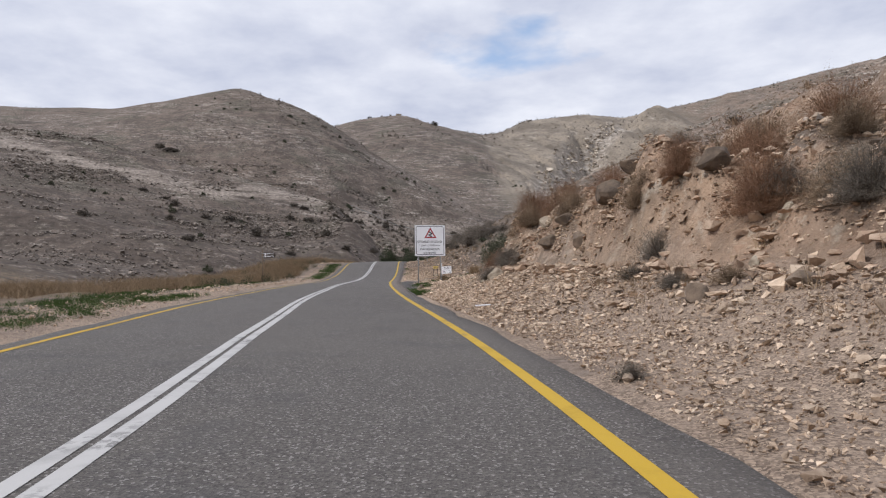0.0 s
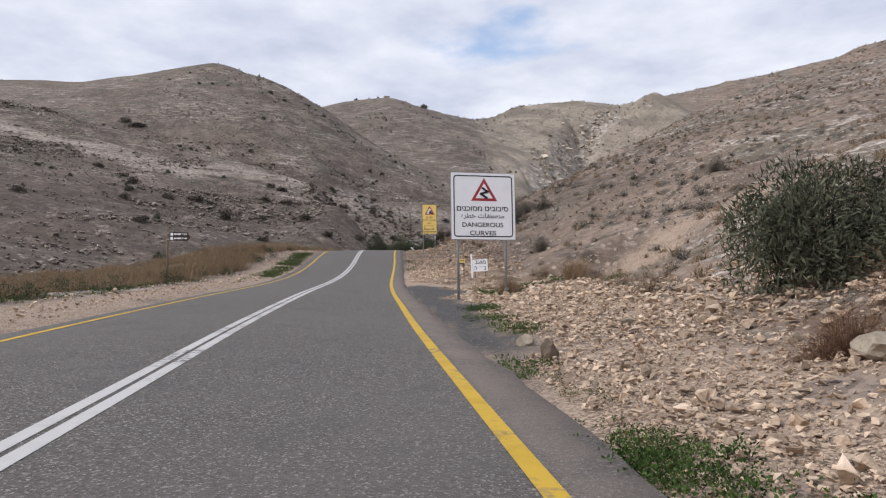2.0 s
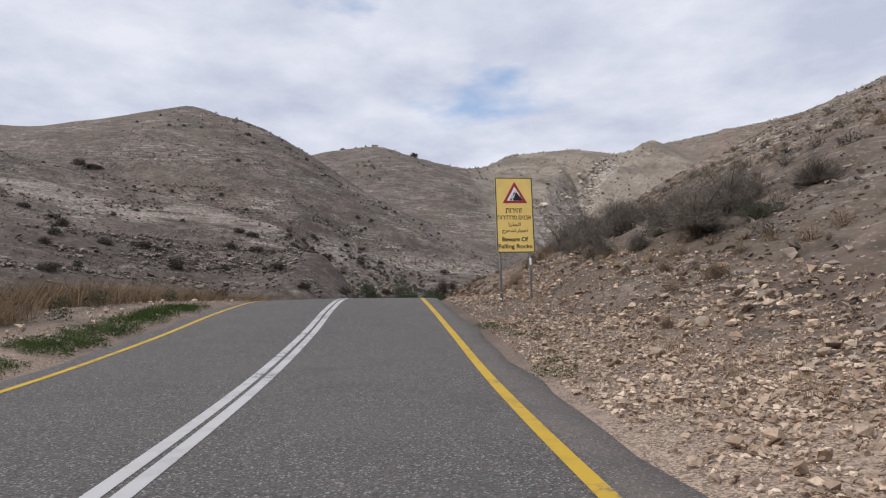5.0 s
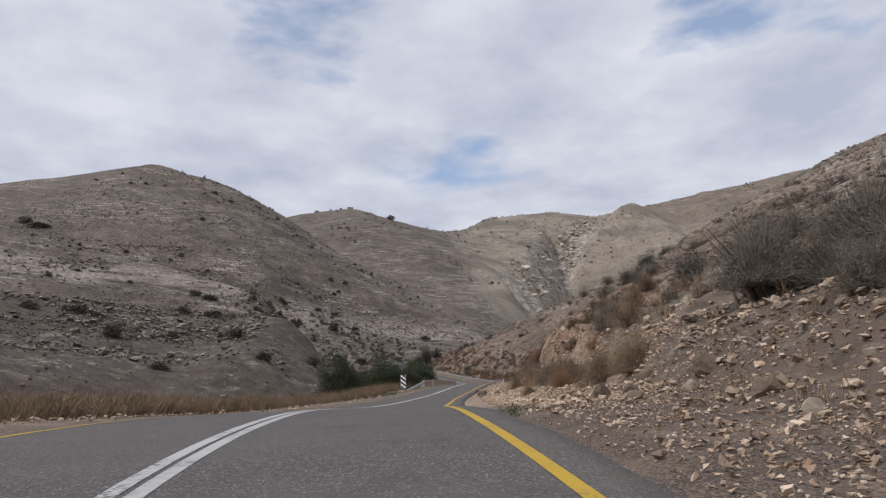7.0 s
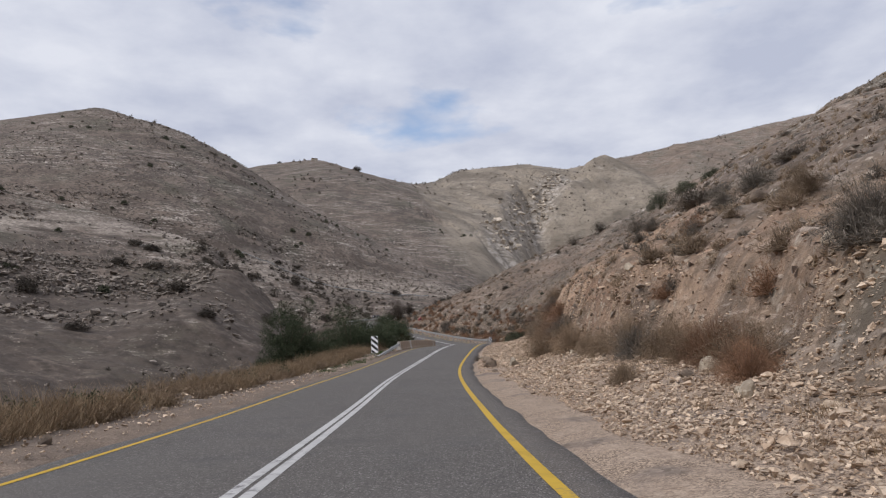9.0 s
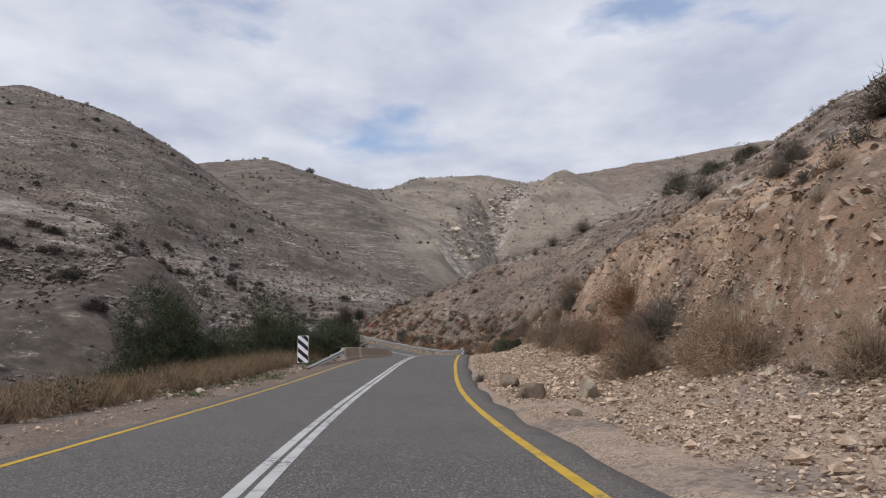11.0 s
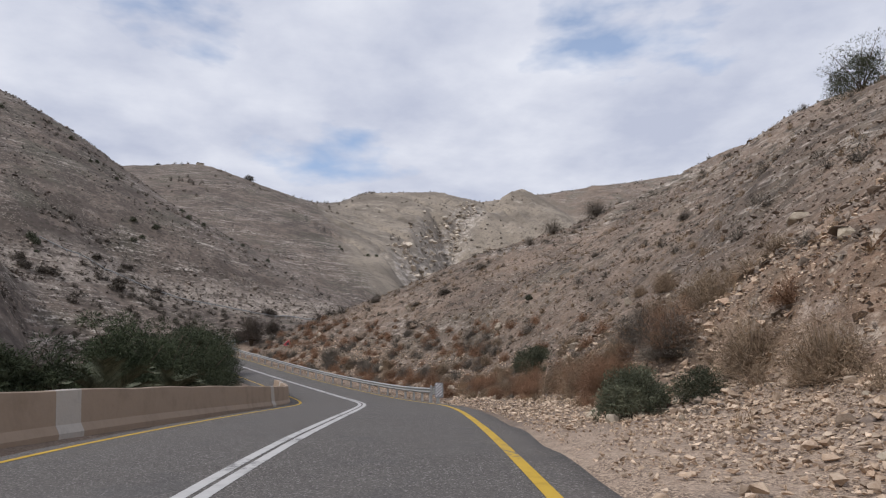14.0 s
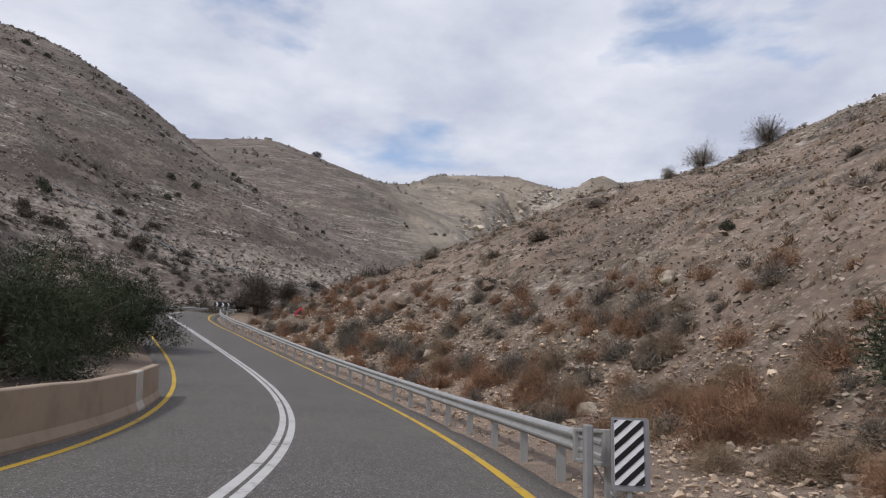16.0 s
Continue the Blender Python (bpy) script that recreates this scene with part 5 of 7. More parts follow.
def barrier_piece(name, y0, y1, owner, material, grow=0.0, label=""):
    ys = np.linspace(y0, y1, max(2, int((y1 - y0) / 0.8) + 1))
    n, verts, faces = len(JERSEY), [], []
    for y in ys:
        d = np.interp(y, [168, 180, 195, 209], [-4.74, -4.34, -3.76, -3.56])
        p = at_road(y, d)
        q = at_road(y, d + 1) - p
        q.z = 0
        wav = 0.012 * math.sin(y * 1.7) + float(np.interp(y, [190, 207], [0.0, 0.07]))
        for u, v in JERSEY:
            w = p + q.normalized() * (u + math.copysign(grow, u)) + Vector((0, 0, v + (grow if v > 0.5 else 0) + wav * (v > 0.5))) - owner.location
            verts.append(w[:])
    for i in range(len(ys) - 1):
        for k in range(n):
            j = (k + 1) % n
            faces.append((i * n + k, (i + 1) * n + k, (i + 1) * n + j, i * n + j))
    faces += [tuple(range(n)), tuple(range((len(ys) - 1) * n, len(ys) * n))[::-1]]
    ob = mesh_object(name, verts, faces, material, False, owner)
    return tagged(ob, label)


barrier = thing("concrete_barrier", Matrix.Translation(at_road(168.4, -4.7)), "long tan concrete barrier with whitewashed bands", "barrier")
for y0, y1 in ((168.4, 173.6), (173.62, 190.5), (190.52, 209.6)):
    barrier_piece("section", y0, y1, barrier, M_CONCRETE)
for y in (173.6, 190.5, 206.3):
    barrier_piece("whitewash_band", y - 0.42, y + 0.42, barrier, M_CONCRETE_PALE, 0.004, "whitewashed band")
barrier_piece("end_patch", 168.37, 168.75, barrier, M_CONCRETE_PALE, 0.005, "chipped whitewashed end")

# fence rail along the old road on the far hillside
far_rail = thing("guardrail", Matrix.Translation(on_ground(-40, 322)), "distant guardrail along the hillside track", "guardrail")
fp = [on_ground(x, y) + Vector((0, 0, 0.6)) for x, y in zip(np.linspace(-44, 16, 25), np.linspace(320, 339, 25))]
beam(fp, [Vector((0.3, -0.95, 0))] * 25, "beam", far_rail, far_rail.location)
for p in fp[::1]:
    part("post", box(p - far_rail.location - Vector((0, 0, 0.4)), (0.12, 0.12, 1.1)), M_STEEL, far_rail)

# ---- stones ----
rng = np.random.default_rng(7)
PEBBLES = [chip_shape(100 + k, 8 + k % 4) for k in range(14)]


def strew_beside(count, y_low, y_high, d_low, d_high, squeeze=1.0):
    """Random places beside the road, closer together towards d_low for squeeze > 1."""
    i = rng.uniform(station(y_low), station(y_high), count)
    d = d_low + (d_high - d_low) * rng.uniform(0, 1, count) ** squeeze
    k = i.astype(int)
    x = ROAD[k, 0] + (i - k) * (ROAD[k + 1, 0] - ROAD[k, 0]) + RIGHT[k, 0] * d
    y = ROAD[k, 1] + (i - k) * (ROAD[k + 1, 1] - ROAD[k, 1]) + RIGHT[k, 1] * d
    return x, y


def earthy(x, y):
    """True where a stone is left out: on the earthy stretch of the verge, on the track and on the sandy strip."""
    d = road_frame(x, y)[1]
    bare = ((np.abs(y - 56.4) < 3.2) & (d < 18)) | (ramp(92, 97, y) * ramp(138, 128, y) * ramp(5.5, 4.8, d + 0.8 * fbm(x, y, 2.5, 2, 93)) > 0.35)
    return bare | (rng.uniform(0, 1, len(x)) > np.interp(y, [70, 80, 94, 98], [1.0, 0.35, 0.35, 1.0]))


def strew_stones(name, x, y, size, material, label):
    z = height(x, y)
    strewn(name, PEBBLES, np.stack([x, y, z + 0.012 + 0.22 * size], -1), size, rng.uniform(0, 6.28, len(x)), material, label, "stones", rng.uniform(0.5, 1.0, len(x)))


def pick_clumps(x, y, size, seed, keep):
    """Keeps more of the places where a slow noise is high, so that things gather in drifts."""
    n = fbm(x, y, size, 3, seed) + rng.uniform(-0.25, 0.25, len(x))
    return n > np.quantile(n, 1 - keep)


x, y = strew_beside(60000, -12, 246, 4.2, 11.5, 1.2)
k = pick_clumps(x, y, 5, 71, 0.66) & (land(x, y, False)[6] < 0.3) & ~earthy(x, y)
x, y = x[k], y[k]
_, d, _ = road_frame(x, y)
coarse = 0.055 + 0.055 * ramp(4.8, 8, d) * (1 + 1.4 * fbm(x, y, 9, 2, 74))
strew_stones("verge_stones", x, y, np.clip(coarse * np.exp(0.55 * rng.standard_normal(len(x))), 0.025, 0.34), M_RUBBLE, "loose pale limestone rubble along the verge")
x, y = strew_beside(56000, -12, 246, 4.7, 10.5, 0.85)
lie = land(x, y)
k = pick_clumps(x, y, 4, 77, 0.62) & (lie[6] < 0.3) & (lie[8] < rng.uniform(0.3, 1.3, len(x))) & ~earthy(x, y)
x, y = x[k], y[k]
strew_stones("verge_cobbles", x, y, np.clip(0.080 * np.exp(0.40 * rng.standard_normal(len(x))), 0.05, 0.26), M_RUBBLE, "pale broken limestone pieces on the verge")
# the small broken stone that covers the verge, thick in drifts
GRIT = [chip_shape(140 + k, 5 + k % 2) for k in range(12)]


def strew_grit(name, x, y, size, material, label):
    strewn(name, GRIT, np.stack([x, y, height(x, y) + 0.008 + 0.18 * size], -1), size, rng.uniform(0, 6.28, len(x)), material, label, "stones", rng.uniform(0.55, 1.1, len(x)))


x, y = strew_beside(150000, -12, 186, 4.25, 10.5, 1.15)
k = pick_clumps(x, y, 3, 79, 0.72) & (land(x, y, False)[6] < 0.3) & ~earthy(x, y)
x, y = x[k], y[k]
strew_grit("verge_grit", x, y, np.clip(0.058 * np.exp(0.42 * rng.standard_normal(len(x))), 0.025, 0.16), M_RUBBLE, "broken limestone chips strewn over the verge")
x, y = strew_beside(46000, -12, 190, 5.6, 10.0, 0.8)
lie = land(x, y, False)
k = pick_clumps(x, y, 4, 75, 0.7) & (lie[6] < 0.3) & (lie[8] < rng.uniform(0.2, 1.2, len(x))) & ~earthy(x, y)
x, y = x[k], y[k]
strew_grit("rubble", x, y, np.clip(0.080 * np.exp(0.40 * rng.standard_normal(len(x))), 0.04, 0.22), M_RUBBLE, "fist-sized pale rubble below the bank")
x, y = strew_beside(26000, -12, 28, 4.2, 9.0, 1.1)
k = pick_clumps(x, y, 2, 83, 0.8)
strew_grit("verge_chips", x[k], y[k], np.clip(0.045 * np.exp(0.4 * rng.standard_normal(k.sum())), 0.02, 0.12), M_RUBBLE, "fine pale limestone chips on the verge")
x, y = strew_beside(11000, 58, 78, 4.2, 8.0, 1.2)
k = pick_clumps(x, y, 2, 84, 0.8)
strew_grit("verge_chips", x[k], y[k], np.clip(0.045 * np.exp(0.4 * rng.standard_normal(k.sum())), 0.02, 0.12), M_RUBBLE, "fine pale limestone chips on the verge")
x, y = strew_beside(11000, 64, 98, 4.6, 11.5, 0.9)
k = pick_clumps(x, y, 3, 81, 0.6)
strew_grit("earth_stones", x[k], y[k], np.clip(0.075 * np.exp(0.5 * rng.standard_normal(k.sum())), 0.03, 0.35), M_CLAY_BLOCK, "red-brown stones and clods on the earthy verge")
# heaps of larger rounded blocks at the foot of the bank
for n, y0, y1, d0, d1 in ((380, 164, 178, 6.2, 9.0), (220, 128, 150, 5.6, 8.6), (200, -4, 24, 5.4, 7.6)):
    x, y = strew_beside(n, y0, y1, d0, d1, 0.8)
    k = pick_clumps(x, y, 4, 76, 0.7)
    strew_stones("heaped_stones", x[k], y[k], np.clip(0.16 * np.exp(0.35 * rng.standard_normal(k.sum())), 0.1, 0.5), M_RUBBLE, "heaped pale limestone blocks at the bank's foot")
x, y = strew_beside(12000, -12, 215, -8.6, -4.3, 1.0)
strew_stones("shoulder_stones", x, y, np.clip(0.055 * np.exp(0.6 * rng.standard_normal(len(x))), 0.02, 0.28), M_RUBBLE, "loose stones on the far shoulder")
x, y = strew_beside(84000, -12, 256, 9, 66, 1.35)
k = pick_clumps(x, y, 8, 72, 0.6) & (np.abs(y - 56.4) > 3.2)
x, y = x[k], y[k]
strew_grit("slope_stones", x, y, np.clip(0.135 * np.exp(0.62 * rng.standard_normal(len(x))), 0.05, 0.7), M_SLOPE_STONE, "weathered stones scattered over the hillside")
x, y = strew_beside(62000, 172, 258, 7.0, 46, 1.25)
k = pick_clumps(x, y, 6, 78, 0.75)
x, y = x[k], y[k]
strew_grit("scree_stones", x, y, np.clip(0.115 * np.exp(0.5 * rng.standard_normal(len(x))), 0.06, 0.6), M_SLOPE_STONE, "grey-brown scree on the slope above the guardrail")
# blocks and clods that stick out of the cut bank
x, y = strew_beside(36000, -12, 190, 7.6, 17, 1.0)
_, bare, *_ = land(x, y)
k = bare > rng.uniform(0.15, 0.8, len(x))
x, y = x[k], y[k]
strew_grit("bank_blocks", x, y, np.clip(0.10 * np.exp(0.6 * rng.standard_normal(len(x))), 0.04, 0.5), M_CLAY_BLOCK, "ochre clods and blocks in the cut bank")
x, y = strew_beside(2600, 0, 25.5, 7.2, 12.5, 1.0)
strew_stones("cliff_rocks", x, y, np.clip(0.17 * np.exp(0.5 * rng.standard_normal(len(x))), 0.06, 0.5), M_CLAY_BLOCK, "broken ochre rock in the low cliff")
x, y = rng.uniform(-150, 20, 30000), rng.uniform(110, 440, 30000)
k = pick_clumps(x, y * 2.2, 22, 73, 0.42)
x, y = x[k], y[k]
s, d, _ = road_frame(x, y)
k = (d < -32) | (y > 300)
x, y = x[k], y[k]
strew_stones("hill_stones", x, y, np.clip(0.5 * np.exp(0.5 * rng.standard_normal(len(x))), 0.2, 1.8), M_LEDGE, "pale limestone ledges and blocks on the far slope")
x, y = rng.uniform(-150, 40, 40000), rng.uniform(290, 365, 40000)
ledge = land(x, y)[7]
k = ledge > rng.uniform(0.3, 1.9, len(x))
x, y = x[k], y[k]
strew_stones("ledge_stones", x, y, np.clip(0.5 * np.exp(0.45 * rng.standard_normal(len(x))), 0.2, 1.5), M_LEDGE, "rock cut along the old hillside track")

# stony lower flank of the left hill, its blocks in bands along the contour
x, y = rng.uniform(-175, -34, 60000), rng.uniform(150, 330, 60000)
z = height(x, y)
k = (fbm(z * 1.0, (x - y) * 0.06, 3.0, 3, 98) + 0.8 * fbm(x, y, 34, 3, 99) + rng.uniform(-0.2, 0.2, len(x))) > 0.34
k &= road_frame(x, y)[1] < -32
x, y = x[k], y[k]
strew_stones("flank_stones", x, y, np.clip(0.62 * np.exp(0.5 * rng.standard_normal(len(x))), 0.25, 2.2), M_LEDGE, "pale limestone blocks in bands along the hillside")
# bare rock in the gully of the pale hill
x, y = [], []
for (ax, ay), (bx, by), n in (((173, 690), (129, 640), 120), ((148, 662), (132, 628), 70), ((129, 640), (104, 582), 90), ((95, 560), (73, 505), 90)):
    u = rng.uniform(0, 1, n)
    x.append(ax + (bx - ax) * u + rng.normal(0, 5, n)), y.append(ay + (by - ay) * u + rng.normal(0, 5, n))
x, y = np.concatenate(x), np.concatenate(y)
strew_stones("gully_rocks", x, y, np.clip(2.6 * np.exp(0.5 * rng.standard_normal(len(x))), 1.0, 7.0), M_GULLY, "pale outcrops of rock in the distant gully")

BOULDERS = []
for k in range(6):
    v, t = stone_shape(300 + k, 0.30, 3)
    for material, tone in ((M_LIMESTONE, "pale"), (M_BASALT, "brown")):
        me = bpy.data.meshes.new("boulder")
        me.from_pydata(v.tolist(), [], t.tolist())
        me.materials.append(material)
        BOULDERS.append((me, tone))


def boulder(x, y, size, tone, k, squash=1.0, sink=0.18):
    me = BOULDERS[2 * (k % 6) + (0 if tone == "pale" else 1)][0]
    ob = new("boulder", me)
    ob.matrix_world = Matrix.Translation(on_ground(x, y) + Vector((0, 0, (0.36 - sink) * size * squash))) @ pose(0, 0, 0, 8 * math.sin(k * 2.1), 7 * math.cos(k * 1.3), k * 67) @ Matrix.Diagonal((size, size, size * squash, 1))
    return tagged(ob, "pale limestone boulder on the stony verge" if tone == "pale" else "weathered brown boulder on the stony slope", "boulder", "boulders along the road")


for k, (x, y, size, tone) in enumerate([(0.30, 139.0, 1.05, "brown"), (1.35, 137.6, 0.95, "pale"), (-0.3, 134.4, 0.42, "brown"), (0.9, 143.4, 0.95, "brown"), (-0.38, 30.3, 0.5, "brown"), (-0.5, 31.6, 0.35, "pale"),
                                        (6.33, 8.67, 0.85, "brown"), (4.75, 5.77, 0.5, "brown"), (5.5, 4.1, 0.55, "brown"), (1.6, 115.9, 0.7, "pale"), (-0.27, 98.85, 0.7, "brown"), (-1.41, 96.7, 0.5, "brown"),
                                        (-2.0, 94.8, 0.45, "brown"), (-0.33, 95.0, 0.7, "brown"), (10.4, 161.1, 0.9, "brown"), (9.7, 156.4, 1.0, "brown"), (8.6, 174.4, 0.45, "pale"), (9.1, 173.2, 0.55, "brown"),
                                        (8.3, 173.0, 0.4, "pale"), (17.0, 208, 1.5, "brown"), (16.6, 228.2, 1.5, "brown"), (12.6, 234.8, 1.5, "brown"), (11.6, 246.2, 1.3, "brown"), (8.8, 244.0, 1.0, "pale"), (14.4, 206.4, 0.8, "pale"), (14.8, 184.2, 0.8, "brown"),
                                        (-9.1, 145.4, 0.45, "pale"), (-6.0, 157.3, 0.35, "pale"), (-12.7, 113.4, 0.4, "brown"), (1.62, 149.8, 0.35, "pale"), (-1.3, 91.1, 0.6, "brown"), (20.4, 213.5, 1.0, "pale"), (4.9, 17.6, 0.9, "brown"), (5.2, 18.9, 1.1, "brown"), (5.0, 16.2, 0.8, "brown"), (5.6, 14.6, 1.2, "brown"), (4.5, 22.4, 0.6, "pale"), (4.6, 20.6, 0.7, "pale"), (5.9, 12.8, 1.0, "brown")]):
    boulder(x, y, size, tone, k)
x, y = strew_beside(230, -6, 236, 6.3, 17, 1.2)
for k in range(len(x)):
    boulder(float(x[k]), float(y[k]), float(np.clip(0.30 * math.exp(0.45 * rng.standard_normal()), 0.16, 0.9)), "pale" if rng.uniform() < 0.72 else "brown", k + 40)

# ---- shrubs ----
def plant_mesh(name, shape, material):
    v, t = shape
    me = bpy.data.meshes.new(name)
    me.vertices.add(len(v))
    me.vertices.foreach_set("co", np.ascontiguousarray(v, np.float32).ravel())
    me.loops.add(len(t) * 3)
    me.loops.foreach_set("vertex_index", np.ascontiguousarray(t, np.int32).ravel())
    me.polygons.add(len(t))
    me.polygons.foreach_set("loop_start", np.arange(0, len(t) * 3, 3, dtype=np.int32))
    me.update(calc_edges=True)
    me.polygons.foreach_set("use_smooth", np.zeros(len(t), bool))
    me.materials.append(material)
    return me


def leafy(seed, count, size=0.045, slim=0.22):
    """The foliage of a leafy bush about 1 m across."""
    g = np.random.default_rng(seed)
    az, el = g.uniform(0, 6.28, 40), np.arcsin(g.uniform(0.0, 1.0, 40))
    reach = g.uniform(0.6, 1.0, 40)
    c = np.stack([np.cos(az) * np.cos(el) * 0.40 * reach, np.sin(az) * np.cos(el) * 0.40 * reach, np.sin(el) * 0.56 * reach + 0.05], -1)
    v, t = leaves(g, c, np.full((40, 3), 0.15) * g.uniform(0.7, 1.3, (40, 1)), count // 40, size, slim, -0.2)
    v[:, 2] = np.maximum(v[:, 2], 0)
    return v, t


def stems(seed, count, width, tall, thick):
    """Bare stems that fan out from one root."""
    g = np.random.default_rng(seed)
    az, el = g.uniform(0, 6.28, count), g.uniform(0.3, 1.5, count)
    end = np.stack([np.cos(az) * np.cos(el) * width * 0.5, np.sin(az) * np.cos(el) * width * 0.5, np.sin(el) * tall], -1) * g.uniform(0.6, 1.0, (count, 1))
    q = np.stack([-np.sin(az), np.cos(az), 0 * az], -1) * thick
    o = np.stack([0 * az, 0 * az, 0 * az + 1], -1) * thick
    root = np.stack([np.cos(az), np.sin(az), 0 * az - 0.4], -1) * 0.04 * width
    v = np.stack([root - q, root + q, root + o, end], 1).reshape(-1, 3)
    k = np.arange(count)[:, None] * 4
    return v, np.concatenate([k + [0, 1, 3], k + [1, 2, 3], k + [2, 0, 3]])


# each kind: meshes for its twigs or leaves, and for its stems
SHRUBS = {"dry": [plant_mesh("crown", twigs(10 + k, 8500, 1.0, 0.62, 0.085, 0.0034, 0, 0.2), M_DRY) for k in range(4)],
          "rust": [plant_mesh("crown", twigs(20 + k, 13000, 1.0, 0.66, 0.075, 0.0025, 0, 0.2), M_RUST) for k in range(4)],
          "grey": [plant_mesh("crown", twigs(30 + k, 8500, 1.0, 0.60, 0.085, 0.0034, 0, 0.2), M_GREY) for k in range(4)],
          "tan": [plant_mesh("crown", twigs(35 + k, 12000, 1.0, 0.66, 0.075, 0.0026, 0, 0.2), M_TAN) for k in range(4)],
          "straw": [plant_mesh("blades", blades(40 + k, 1500, 0.75, 0.95, 0.008, 0.7), M_STRAW) for k in range(3)],
          "leaf": [plant_mesh("crown", leafy(50 + k, 9000), M_LEAF_OLIVE) for k in range(3)]}
SMALL = {"dry": [plant_mesh("shrub", twigs(110 + k, 1100, 1.0, 0.62, 0.17, 0.010, 0, 0.2), M_DRY) for k in range(3)],
         "rust": [plant_mesh("shrub", twigs(120 + k, 1100, 1.0, 0.66, 0.16, 0.010, 0, 0.2), M_RUST) for k in range(3)],
         "grey": [plant_mesh("shrub", twigs(130 + k, 1100, 1.0, 0.60, 0.17, 0.010, 0, 0.2), M_GREY) for k in range(3)],
         "straw": [plant_mesh("grass_clump", blades(140 + k, 420, 0.75, 0.8, 0.012, 0.8), M_STRAW) for k in range(3)]}
STEMS = [plant_mesh("stem", stems(60 + k, 60, 0.9, 0.55, 0.004), M_TWIG_BARK) for k in range(3)]
WORDS = {"dry": ("shrub", "dry brown thorny shrub on the stony slope", "shrub"), "rust": ("shrub", "rust-brown dead shrub at the foot of the bank", "shrub"), "grey": ("shrub", "grey leafless shrub on the stony slope", "shrub"),
         "tan": ("shrub", "tan feathery dead shrub at the foot of the bank", "shrub"), "straw": ("grass_clump", "tall clump of straw-coloured dry grass", "grass"), "leaf": ("bush", "dull green bush at the foot of the slope", "bush")}
MADE = {}


def shrub(kind, x, y, size, tall=1.0):
    """A large shrub: stems and a cloud of twigs or leaves."""
    name, label, category = WORDS[kind]
    k = MADE[kind] = MADE.get(kind, -1) + 1
    m = Matrix.Translation(on_ground(x, y, 0.04 * size)) @ pose(0, 0, 0, 0, 0, 137.5 * k + 40 * len(kind)) @ Matrix.Diagonal((size, size, size * tall, 1))
    if kind == "straw":
        ob = new(name, SHRUBS[kind][k % 3])
        ob.matrix_world = m
        return tagged(ob, label, category, "grass on the slope")
    ob = thing(name, m, label, category, "shrubs on the slope")
    for mesh in (STEMS[k % 3], SHRUBS[kind][k % len(SHRUBS[kind])]):
        new(mesh.name.split(".")[0], mesh).parent = ob
    return ob


def small_shrub(kind, x, y, size):
    name, label, category = WORDS[kind]
    k = MADE[kind] = MADE.get(kind, -1) + 1
    ob = new(name, SMALL[kind][k % 3])
    ob.matrix_world = Matrix.Translation(on_ground(x, y, 0.04 * size)) @ pose(0, 0, 0, 0, 0, 137.5 * k) @ Matrix.Diagonal((size, size, size, 1))
    return tagged(ob, label, category, "shrubs on the slope")


